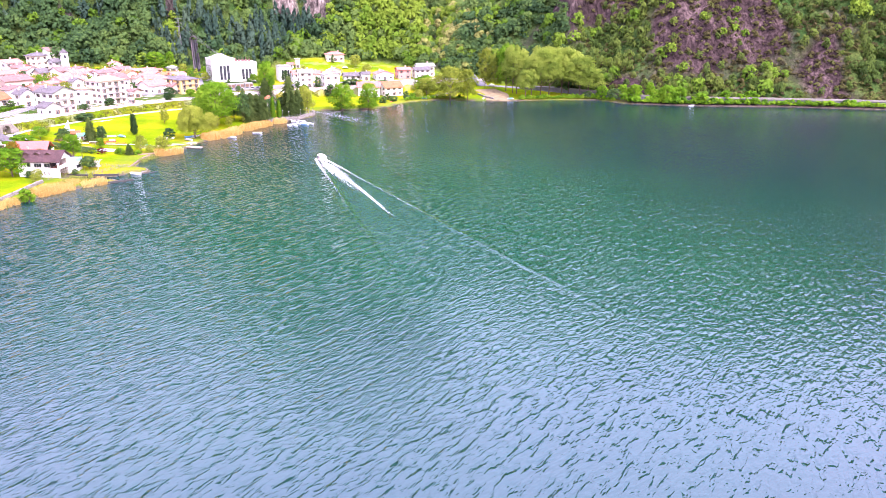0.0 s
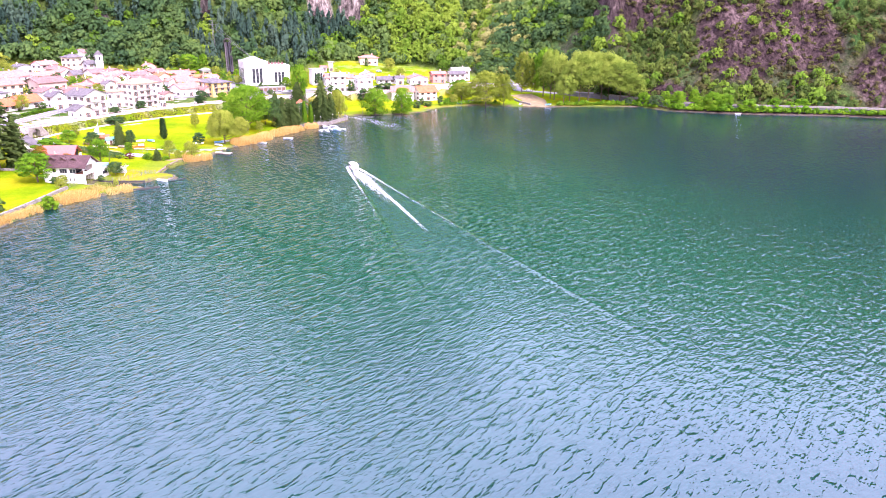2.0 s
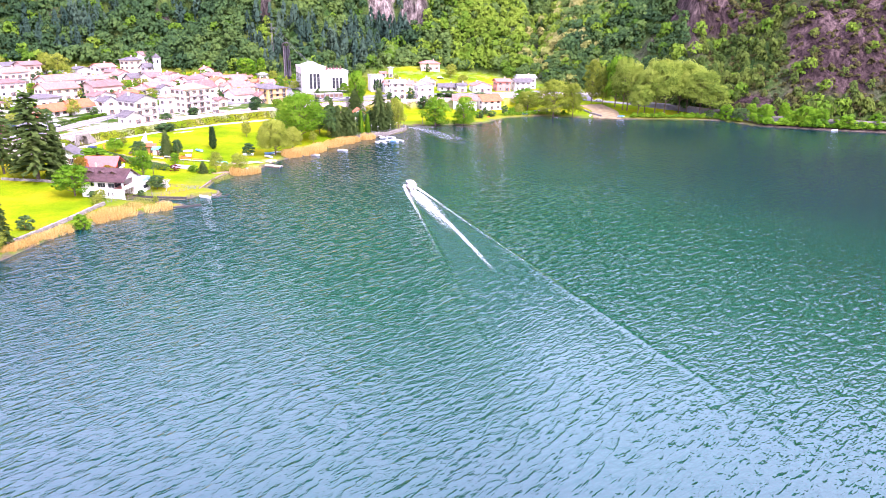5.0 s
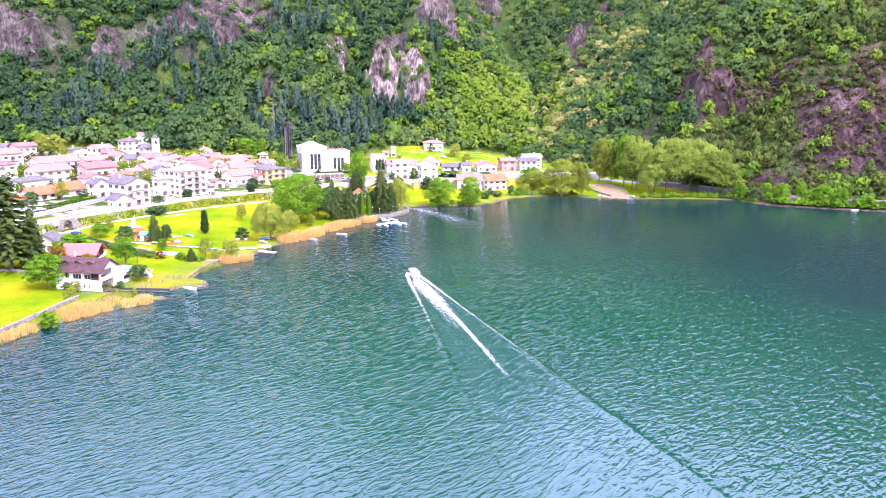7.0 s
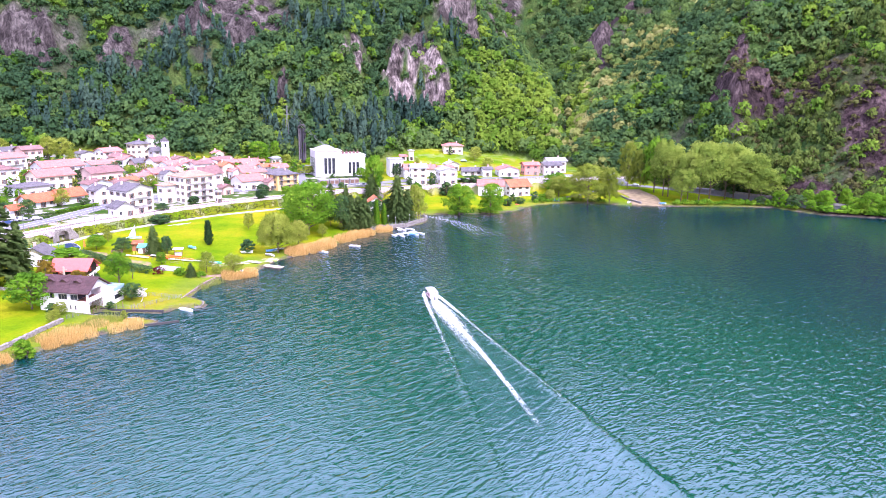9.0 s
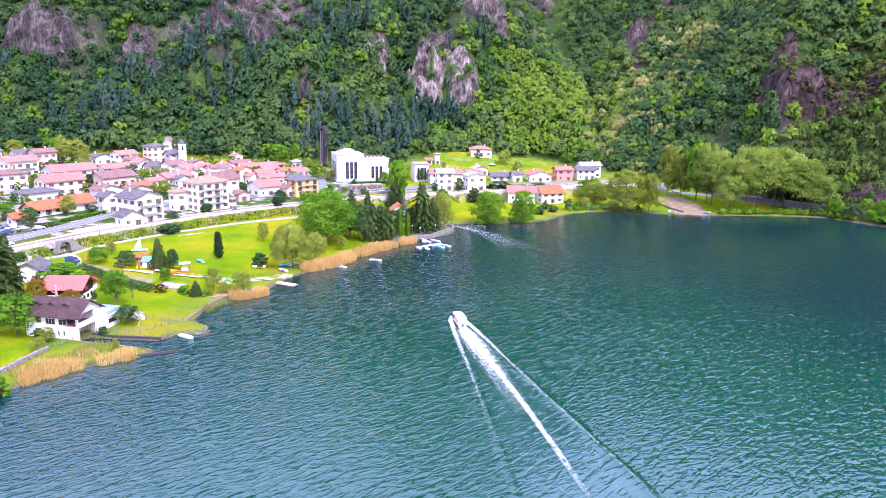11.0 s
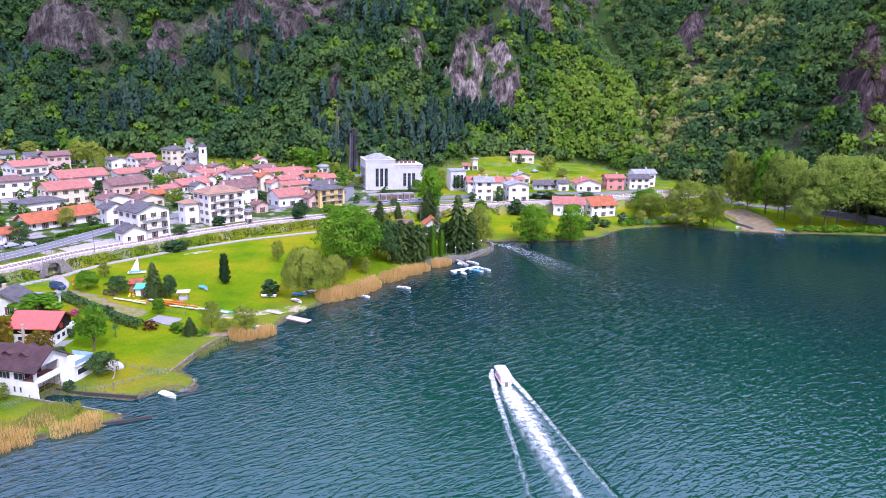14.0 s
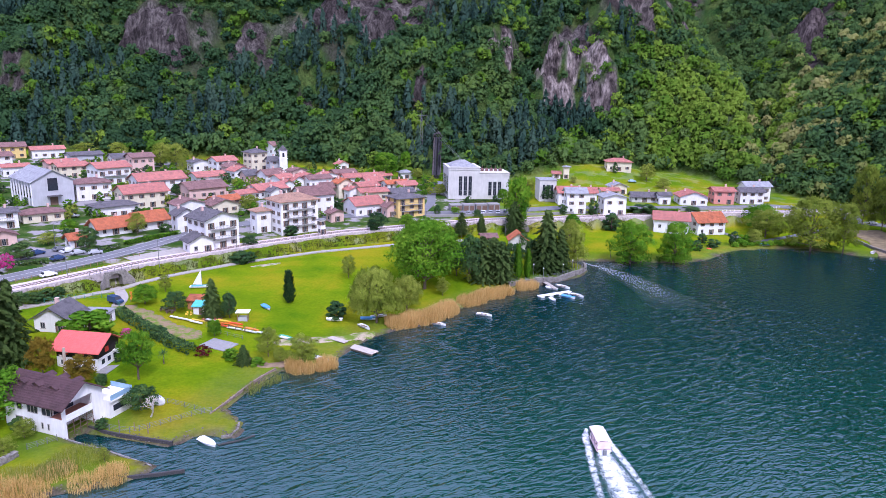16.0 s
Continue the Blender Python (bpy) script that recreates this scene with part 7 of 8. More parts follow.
house(-12.5, 549.5, 10, 4.0, 4.0, 2.8, 1.0, WHITE, RED_ROOF, name="shed", rows=1, chimneys=0)


# ---- small boats ----
def hull_mesh(length, beam, height, material, inner=None, deck=False):
    bm = bmesh.new()
    rows = []
    for i in range(11):
        f = i / 10
        half = beam / 2 * (1 - max(0, (f - 0.35) / 0.65) ** 2.2) * (0.86 + 0.14 * min(1, f / 0.3))
        half = max(0.02, half)
        x = (f - 0.5) * length
        top = height * (1 + 0.25 * f * f)
        rows.append([bm.verts.new((x, s * half * k, z)) for s, k, z in ((-1, 1, top), (-1, 0.8, height * 0.35), (-1, 0.3, 0), (1, 0.3, 0), (1, 0.8, height * 0.35), (1, 1, top))])
    for a, b in zip(rows, rows[1:]):
        for i in range(5):
            bm.faces.new((a[i], a[i + 1], b[i + 1], b[i]))
    bm.faces.new(rows[0])
    if deck:
        for a, b in zip(rows, rows[1:]):
            bm.faces.new((a[5], a[0], b[0], b[5])).material_index = 0
    else:
        for a, b in zip(rows, rows[1:]):
            low = [bm.verts.new((v.co.x * 0.96, v.co.y * 0.88, v.co.z * 0.45)) for v in (a[0], b[0], b[5], a[5])]
            bm.faces.new(low).material_index = 1
            bm.faces.new((a[0], b[0], low[1], low[0])).material_index = 1
            bm.faces.new((b[5], a[5], low[3], low[2])).material_index = 1
    bmesh.ops.recalc_face_normals(bm, faces=bm.faces)
    me = bpy.data.meshes.new("hull")
    bm.to_mesh(me)
    bm.free()
    me.materials.append(material)
    me.materials.append(inner or material)
    return me


BLUE_COVER = plain("blue_tarpaulin", (0.10, 0.30, 0.52), 0.6)
TEAL = plain("teal_roof", (0.10, 0.45, 0.42), 0.6)
GREEN_PAINT = plain("green_paint", (0.12, 0.40, 0.22), 0.5)
YELLOW_PLASTIC = plain("yellow_plastic", (0.75, 0.50, 0.06), 0.4)
RED_PLASTIC = plain("red_plastic", (0.72, 0.10, 0.04), 0.4)
ORANGE_PLASTIC = plain("orange_plastic", (0.78, 0.25, 0.04), 0.4)
INNER = plain("boat_inside", (0.38, 0.36, 0.33), 0.7)
ROWBOAT = hull_mesh(4.4, 1.6, 0.55, HULL, INNER)
DINGHY = hull_mesh(3.9, 1.5, 0.5, HULL, HULL, True)
SAILHULL = hull_mesh(5.2, 1.8, 0.6, HULL, HULL, True)
BLUEBOAT = hull_mesh(4.2, 1.6, 0.5, HULL, BLUE_COVER)
GREENBOAT = hull_mesh(4.6, 1.6, 0.55, GREEN_PAINT, HULL)


def boat(mesh, x, y, yaw, label, cover=None, z=None, motor=False, tilt=0, scale=1.0):
    zz = (land(x, y) + 0.08 if on_land(x, y) else -0.12) if z is None else z
    t = new("boat", None)
    t.matrix_basis = pose(x, y, zz, tilt, 0, yaw) @ Matrix.Scale(scale, 4)
    t.empty_display_size = 0.5
    tagged(t, label, "boat", "small boats")
    put("hull", mesh, t)
    for k in (-1.0, 0.1) if not cover and mesh is ROWBOAT else ():
        bm = box(bmesh.new(), k, -0.66, 0.36, k + 0.28, 0.66, 0.42)
        part("thwart", bm, WOOD, t)
    if cover:
        bm = bmesh.new()
        rows = []
        for i in range(7):
            f = i / 6
            half = 0.82 * (1 - max(0, (f - 0.35) / 0.65) ** 2.2) + 0.03
            rows.append([bm.verts.new(((f - 0.5) * 4.3, s * half, 0.62 + up)) for s, up in ((-1, 0), (-0.5, 0.16), (0, 0.25), (0.5, 0.16), (1, 0))])
        for a, b in zip(rows, rows[1:]):
            for i in range(4):
                bm.faces.new((a[i], a[i + 1], b[i + 1], b[i]))
        part("cover", bm, cover, t, "taut boat cover")
    if motor:
        bm = box(bmesh.new(), -2.4, -0.16, 0.35, -2.1, 0.16, 0.85, 0.05)
        box(bm, -2.32, -0.05, -0.2, -2.2, 0.05, 0.36)
        part("outboard", bm, IRON, t)
    return t


boat(DINGHY, -61.5, 262.2, -25, "white upturned dinghy at the inlet's mouth", HULL)
boat(ROWBOAT, -54.8, 299.7, -25, "white motor boat moored among the reeds", motor=True)
boat(BLUEBOAT, -81, 328, -40, "white boat with blue cover lying in the meadow", BLUE_COVER)
boat(DINGHY, -61.1, 325.4, 8, "white dinghy turned over on the grass", HULL)
boat(ROWBOAT, -52.2, 322.4, -38, "white rowing boat drawn up on the shore")
boat(BLUEBOAT, -53, 328.6, 15, "white boat under a blue cover by the willow", BLUE_COVER)
boat(ROWBOAT, -51, 331.3, 35, "white boat on the grass by the willow")
boat(GREENBOAT, -67.7, 310, -20, "green and white boat on the landing place")
boat(ROWBOAT, -35.2, 331.8, -14, "white rowing boat moored off the reeds")
boat(ROWBOAT, -24.4, 342, -12, "white rowing boat moored off the reeds")
boat(ROWBOAT, -54.9, 299.8, -22, "white motor dinghy moored beside the reeds", motor=True, scale=0.85)
boat(ROWBOAT, -4.0, 375.0, -35, "white motor boat moored at the pier", motor=True, scale=1.15)
boat(DINGHY, -7.3, 372.2, -30, "white covered boat moored at the pier", HULL)
boat(DINGHY, -6.6, 360.7, -60, "small white boat moored off the pier", HULL, scale=0.8)
boat(BLUEBOAT, -2.2, 364.6, -25, "blue-covered boat moored at the pier", BLUE_COVER)
boat(ROWBOAT, 0.4, 366.9, -35, "white boat moored at the pier's end")
boat(ROWBOAT, 112.5, 451, 60, "small white boat drawn up on the far shore")
boat(BLUEBOAT, 129.5, 447.5, 10, "boat with blue cover at the foot of the slope", BLUE_COVER)
boat(DINGHY, 238, 411.5, 12, "white boat at the foot of the cliff", HULL)
boat(BLUEBOAT, 73.5, 453.5, -10, "pale blue boat lying on the grassy shore", BLUE_COVER)
sail = boat(SAILHULL, -105.6, 337.2, 20, "small sailing boat with raised sail in the meadow", BLUE_COVER)
bm = bmesh.new()
solid(bm, [(0.7, 0, 0.9), (-1.8, 0.12, 1.0), (0.6, 0.05, 5.2), (0.7, 0.03, 0.9), (-1.8, 0.15, 1.0), (0.6, 0.08, 5.2)], [(0, 1, 2), (5, 4, 3)])
part("sail", bm, HULL, sail)
part("mast", rod(bmesh.new(), (0.75, 0, 0.4), (0.65, 0, 5.5), 0.05), IRON, sail)
# kayaks on low racks
KAYAK = {c: hull_mesh(4.2, 0.7, 0.3, m, m, True) for c, m in (("red", RED_PLASTIC), ("orange", ORANGE_PLASTIC), ("yellow", YELLOW_PLASTIC), ("white", HULL))}
rk = random.Random(4)
for i, (c, x, y, z) in enumerate((("white", -98.5, 313.6, 0), ("white", -95.5, 313.2, 0), ("yellow", -92.6, 313.6, 0), ("white", -92.4, 312.4, 0), ("white", -88.8, 313.8, 0.4), ("red", -85.6, 312.6, 0), ("orange", -85.2, 313.0, 0.45), ("yellow", -85.6, 313.4, 0.9),
                               ("white", -82.0, 311.8, 0), ("orange", -81.6, 312.3, 0.45), ("red", -81.9, 312.7, 0.9), ("white", -77.6, 311.2, 0), ("orange", -77.4, 311.8, 0.4), ("white", -73.8, 310.6, 0.2))):
    k = put("kayak", KAYAK[c], None, pose(x, y, land(x, y) + 0.25 + z, 0, 0, -12 + rk.uniform(-5, 5)))
    tagged(k, f"{c} plastic kayak stored beside the lawn", "kayak", "kayaks on racks")
for x, y in ((-86.5, 313), (-82.6, 312.3), (-78, 311.6)):
    t = thing("kayak_rack", pose(x, y, land(x, y), 0, 0, -12), "wooden kayak rack on the grass", "rack", "kayak racks")
    for dx in (-0.9, 1.3):
        bm = box(bmesh.new(), dx, -0.7, 0, dx + 0.08, -0.62, 1.3)
        box(bm, dx, 0.62, 0, dx + 0.08, 0.7, 1.3)
        for z in (0.16, 0.62, 1.08):
            box(bm, dx, -0.7, z, dx + 0.08, 0.7, z + 0.06)
        part("upright", bm, WOOD, t)


# ---- jetties ----
def planks(t, x0, x1, y0, y1, z, width=0.3, material=DECK):
    """Boards side by side across a deck."""
    n = int((x1 - x0) / width)
    bm = box(bmesh.new(), 0.01, y0, 0, width - 0.015, y1, 0.06)
    me = bpy.data.meshes.new("plank")
    bm.to_mesh(me)
    bm.free()
    me.materials.append(material)
    for i in range(n):
        put("plank", me, t, pose(x0 + i * (x1 - x0) / n, 0, z + 0.006 * math.sin(i * 5.1)))


j = thing("jetty", pose(-57.2, 313.2, 0, 0, 0, -24), "floating wooden jetty running out from the beach", "jetty")
planks(j, -1.2, 4.3, -0.9, 0.9, 1.0)
part("gangway_beam", box(bmesh.new(), -1.1, -0.6, 0.5, 4.2, 0.6, 0.996), WOOD, j)
planks(j, 4.4, 13.2, -1.3, 1.3, 0.4)
for y in (-1.15, 0.85):
    part("beam", box(bmesh.new(), 0.2, y, 0.0, 13.1, y + 0.3, 0.396), WOOD, j)
for x in (4.6, 8.8, 12.8):
    part("float", box(bmesh.new(), x - 0.4, -1.2, -0.35, x + 0.4, 1.2, 0.0, 0.06), HULL, j)
p = thing("pier", pose(-12.6, 382.5, 0, 0, 0, -62), "pier with railed gangway and white floating platform", "pier")
planks(p, 0, 13.5, -0.75, 0.75, 0.75)
for y in (-0.78, 0.72):
    bm = bmesh.new()
    for k in range(10):
        box(bm, k * 1.48, y, 0.8, k * 1.48 + 0.06, y + 0.06, 1.8)
    for z in (1.25, 1.75):
        box(bm, 0, y + 0.01, z, 13.4, y + 0.05, z + 0.05)
    part("railing", bm, IRON, p)
for x in (3, 8, 12.5):
    for y in (-0.6, 0.6):
        part("pile", rod(bmesh.new(), (x, y, -2.5), (x, y, 0.74), 0.12, sides=8), IRON, p)
f = thing("platform", pose(-6.3, 366.2, 0, 0, 0, 40), "long white floating landing platform", "platform")
planks(f, -6, 6, -0.9, 0.9, 0.4, 0.4, HULL)
for x in (-5, -1.7, 1.7, 5):
    part("float", box(bmesh.new(), x - 0.7, -0.85, -0.3, x + 0.7, 0.85, 0.396, 0.06), HULL, f)


# ---- railings and fences ----
def fence(line, height, label, gap=2.0, rails=2, material=IRON, name="fence", z0=0.0, mesh_panel=False):
    pts = along_line(line, gap)
    t = thing(name, pose(0, 0, 0), label, "fence")
    bm = bmesh.new()
    box(bm, -0.045, -0.045, -0.3, 0.045, 0.045, height)
    me = bpy.data.meshes.new("post")
    bm.to_mesh(me)
    bm.free()
    me.materials.append(material)
    zs = [max(0.4, land(*q)) + z0 for q, _ in pts]
    for (q, _), z in zip(pts, zs):
        put("post", me, t, pose(q[0], q[1], z))
    for k in range(rails):
        h = height * (k + 1) / rails - 0.06
        bm = bmesh.new()
        tube(bm, [(*a, za + h) for (a, _), za in zip(pts, zs)], 0.022)
        part("rail", bm, material, t)
    return t


fence([(-83.6, 262.8), (-80, 261.5), (-75.6, 261.3), (-74.6, 262.2), (-67.6, 270.8), (-66, 271.6)], 1.1, "grey wire and rail fence round the boat inlet", 2.0, 4)
fence([(-77.8, 273.4), (-72, 272.5), (-67.2, 271.2)], 1.1, "grey garden fence on the lawn", 2.0, 4)
fence([(-88.5, 252.6), (-86, 256.4)], 1.1, "garden fence beside the boat house", 1.5, 4)
fence([(-90, 276), (-84, 272.5), (-80, 272)], 1.2, "grey fence between two gardens", 2.0, 4)
fence([(-108, 273), (-100, 262), (-94, 258.5)], 1.2, "wire fence along the shore lawn", 2.2, 3)
fence([(-19.8, 370.2), (-13, 376), (-6, 382), (0.2, 390.6), (2.2, 396), (1.8, 402)], 1.1, "grey metal railing along the quay", 1.8, 3, z0=0.9, name="quay_railing")
fence([(-137, 312), (-131, 319), (-123, 322), (-116, 316)], 1.6, "green wire fence beside the lane", 2.0, 4, plain("green_wire", (0.05, 0.22, 0.14), 0.6))
fence([(-89, 311), (-84, 308.5), (-77.5, 307)], 1.0, "light wire fence round the terrace", 2.0, 2)
fence([(-148, 318), (-139, 339), (-134, 352)], 1.1, "rusty railing between road and railway", 2.0, 2, plain("rusty_iron", (0.30, 0.17, 0.10), 0.7))
fence([(60, 487), (78, 496), (92, 507)], 1.2, "white railing beside the bridge ramp", 2.0, 3, HULL, z0=0.8)
fence([(-62, 441.5), (-40, 452.5), (-16, 461.5)], 1.2, "grey balustrade below the power station", 2.2, 3, z0=1.2)


# ---- lamps and poles ----
def pole(x, y, height, label, name="street_lamp", arm=0.0, material=IRON, category="lamp"):
    t = thing(name, pose(x, y, max(0.3, land(x, y)), 0, 0, 30), label, category, "poles and lamps")
    part("post", rod(bmesh.new(), (0, 0, -0.5), (0, 0, height), 0.11, 0.06, 8), material, t)
    if arm:
        part("arm", rod(bmesh.new(), (0, 0, height - 0.1), (arm, 0, height + 0.2), 0.05, 0.04), material, t)
        part("lamp_head", box(bmesh.new(), arm - 0.35, -0.14, height + 0.12, arm + 0.35, 0.14, height + 0.28, 0.03), material, t)
    elif category == "lamp":
        part("globe", box(bmesh.new(), -0.18, -0.18, height, 0.18, 0.18, height + 0.45, 0.08), HULL, t)
    return t


for x, y in ((-139.5, 327), (-123.5, 346), (-108.5, 366), (-95, 390.5), (-76.5, 410), (-161, 349), (-28.6, 437.5), (8, 462), (36, 470)):
    pole(x, y, 8.5, "slim grey street lamp beside the railway", arm=1.2)
for x, y in ((-13.9, 384.5), (-10.5, 380.5), (-1.5, 393.5), (0.2, 397.5), (-4.5, 387), (12, 415.5)):
    pole(x, y, 3.4, "short lamp with white globe on the quay", "quay_lamp")
for x, y in ((-82, 262.9), (-78.5, 262.4), (-75.4, 262.2), (-72.6, 261.9)):
    pole(x, y, 1.7, "wooden mooring post in the boat inlet", "mooring_post", material=WOOD, category="post")
pylon = thing("pylon", pose(-90, 556, land(-90, 556)), "slender lattice pylon on the wooded slope", "pylon")
for sx in (-0.8, 0.8):
    for sy in (-0.8, 0.8):
        part("leg", rod(bmesh.new(), (sx, sy, -1), (sx * 0.3, sy * 0.3, 26), 0.1, 0.06), IRON, pylon)
bm = bmesh.new()
for k in range(12):
    s0, s1 = 0.8 - 0.5 * k / 12, 0.8 - 0.5 * (k + 1) / 12
    rod(bm, (-s0, -s0, k * 2.1), (s1, -s1, k * 2.1 + 2.1), 0.05, sides=4)
    rod(bm, (s0, -s0, k * 2.1), (-s1, -s1, k * 2.1 + 2.1), 0.05, sides=4)
part("bracing", bm, IRON, pylon)
for z in (20, 23, 25.5):
    part("cross_arm", rod(bmesh.new(), (-2.6, 0, z), (2.6, 0, z), 0.08), IRON, pylon)
for k in (-2.4, 0, 2.4):
    bm = bmesh.new()
    pts = [(-90 + k + (38 - k) * u, 556 - 60 * u, land(-90, 556) + 24 + (22 - land(-90, 556) - 24) * u - 6 * u * (1 - u)) for u in [i / 10 for i in range(11)]]
    tube(bm, pts, 0.05, 4)
    tagged(part("cable", bm, IRON), "sagging power cable from the pylon", "cable", "power cables")


# ---- cars ----
def car_mesh(length, width, height, van=False):
    bm = bmesh.new()
    side = [(-0.5, 0.22), (-0.49, 0.55), (-0.40, 0.60), (-0.30, 0.95), (0.12, 1.0), (0.28, 0.66), (0.47, 0.56), (0.5, 0.25)] if not van else \
           [(-0.5, 0.2), (-0.5, 0.92), (-0.46, 1.0), (0.2, 1.0), (0.33, 0.62), (0.48, 0.5), (0.5, 0.22)]
    l = [bm.verts.new((x * length, -width / 2 * (0.86 if z > 0.7 else 1), z * height)) for x, z in side]
    r = [bm.verts.new((x * length, width / 2 * (0.86 if z > 0.7 else 1), z * height)) for x, z in side]
    bm.faces.new(l)
    bm.faces.new(r[::-1])
    for i in range(len(side)):
        k = (i + 1) % len(side)
        f = bm.faces.new((l[k], l[i], r[i], r[k]))
        if (not van and i in (2, 4)) or (van and i == 3):
            f.material_index = 1
    bmesh.ops.recalc_face_normals(bm, faces=bm.faces)
    me = bpy.data.meshes.new("body")
    bm.to_mesh(me)
    bm.free()
    return me


TYRE = plain("tyre", (0.02, 0.02, 0.02), 0.8)
bm = bmesh.new()
rod(bm, (0, -0.1, 0), (0, 0.1, 0), 0.31, sides=14)
WHEEL = bpy.data.meshes.new("wheel")
bm.to_mesh(WHEEL)
bm.free()
WHEEL.materials.append(TYRE)
SIDE_GLASS = box(bmesh.new(), -1.15, -0.79, 0.9, 0.6, 0.79, 1.28)
_me = bpy.data.meshes.new("side_window")
SIDE_GLASS.to_mesh(_me)
SIDE_GLASS.free()
_me.materials.append(GLASS)
SIDE_GLASS = _me
PAINTS = {"white": (0.75, 0.75, 0.75), "silver": (0.42, 0.43, 0.45), "dark blue": (0.04, 0.07, 0.16), "grey": (0.18, 0.19, 0.20), "pale blue": (0.35, 0.5, 0.6)}
CARS = {}
for c, rgb in PAINTS.items():
    for v in (False, True):
        me = car_mesh(4.6 if v else 4.2, 1.8, 1.9 if v else 1.48, v)
        me.materials.append(plain("car_paint_" + c.replace(" ", "_"), rgb, 0.25, 0.1, 0.03))
        me.materials.append(GLASS)
        CARS[c, v] = me


def car(x, y, yaw, colour, where, van=False):
    t = thing("van" if van else "car", pose(x, y, land(x, y) + 0.24, 0, 0, yaw), f"{colour} {'van' if van else 'car'} {where}", "van" if van else "car", "parked cars")
    put("body", CARS[colour, van], t)
    put("side_windows", SIDE_GLASS, t, pose(0, 0, 0.25 if van else 0))
    for wx in (-1.35, 1.35):
        for wy in (-0.8, 0.8):
            put("wheel", WHEEL, t, pose(wx, wy, 0.3))


car(-118.8, 318.4, -20, "dark blue", "parked at the lane's end", True)
for x, y, a, c in ((-158.9, 348.2, 70, "grey"), (-155.5, 347.4, 70, "white"), (-151.5, 346.8, 60, "silver"), (-147, 349, 40, "silver"), (-161.5, 342, 75, "dark blue"), (-164, 338.5, 75, "white"), (-152.5, 339.5, 65, "dark blue")):
    car(x, y, a, c, "in the car park beside the road")
car(-143.6, 324.8, 64, "white", "standing on the road beside the railway")
for i, c in enumerate(("silver", "grey", "white", "silver", "white", "grey")):
    car(-46 + i * 3.0, 452.2 + i * 1.4, 95, c, "parked below the power station")
car(28, 548, 10, "pale blue", "parked on the grass by the lone house")
car(131, 503, -20, "white", "standing at the roadside under the trees")
car(-119, 425, 40, "white", "parked between village houses")
car(-186, 389, 20, "silver", "parked before a village house")


# ---- huts and garden things ----
def hut(x, y, yaw, w, d, h, wall, roof, label, name="hut"):
    t = thing(name, pose(x, y, land(x, y), 0, 0, yaw), label, "hut")
    part("wall", box(bmesh.new(), -w / 2, -d / 2, -0.3, w / 2, d / 2, h), wall, t)
    bm = bmesh.new()
    solid(bm, [(-w / 2 - 0.4, -d / 2 - 0.5, h + 0.01), (w / 2 + 0.4, -d / 2 - 0.5, h + 0.01), (w / 2 + 0.4, d / 2 + 0.3, h + 0.7), (-w / 2 - 0.4, d / 2 + 0.3, h + 0.7),
               (-w / 2 - 0.4, -d / 2 - 0.5, h + 0.15), (w / 2 + 0.4, -d / 2 - 0.5, h + 0.15), (w / 2 + 0.4, d / 2 + 0.3, h + 0.85), (-w / 2 - 0.4, d / 2 + 0.3, h + 0.85)],
          [(0, 3, 2, 1), (4, 5, 6, 7), (0, 1, 5, 4), (1, 2, 6, 5), (2, 3, 7, 6), (3, 0, 4, 7)])
    part("roof", bm, roof, t)
    part("door", box(bmesh.new(), -0.4, -d / 2 - 0.05, 0, 0.4, -d / 2 + 0.02, 1.9), SHUTTER, t)
    return t


hut(-98.2, 322.3, 10, 3.2, 3.0, 2.4, plain("orange_boards", (0.42, 0.20, 0.09), 0.7), ORANGE_ROOF, "small orange-brown timber hut on the lawn")
hut(-94.8, 319.6, 10, 3.6, 2.8, 2.1, WHITE, TEAL, "white hut with a turquoise roof beside a conifer")
k = thing("kiosk", pose(-82.8, 318.2, land(-82.8, 318.2), 0, 0, 15), "small open kiosk with flat white roof on posts", "kiosk")
for x in (-1.2, 1.2):
    for y in (-0.9, 0.9):
        part("post", box(bmesh.new(), x - 0.06, y - 0.06, -0.2, x + 0.06, y + 0.06, 2.3), WOOD, k)
part("roof", box(bmesh.new(), -1.7, -1.4, 2.304, 1.7, 1.4, 2.44), HULL, k)
part("counter", box(bmesh.new(), -1.1, -0.7, -0.1, 1.1, 0.8, 1.0), GREY_WALL, k)
for x, y, a in ((-104.5, 317.6, 10), (-103, 318.6, 40), (-102.2, 316.8, 5)):
    t = thing("picnic_table", pose(x, y, land(x, y), 0, 0, a), "orange-brown wooden picnic table on the lawn", "table", "picnic tables")
    part("tabletop", box(bmesh.new(), -0.9, -0.4, 0.7, 0.9, 0.4, 0.77), WOOD, t)
    for y2 in (-0.75, 0.55):
        part("bench", box(bmesh.new(), -0.9, y2, 0.42, 0.9, y2 + 0.25, 0.47), WOOD, t)
    for x2 in (-0.7, 0.62):
        part("leg", box(bmesh.new(), x2, -0.65, 0, x2 + 0.08, 0.65, 0.7), WOOD, t)
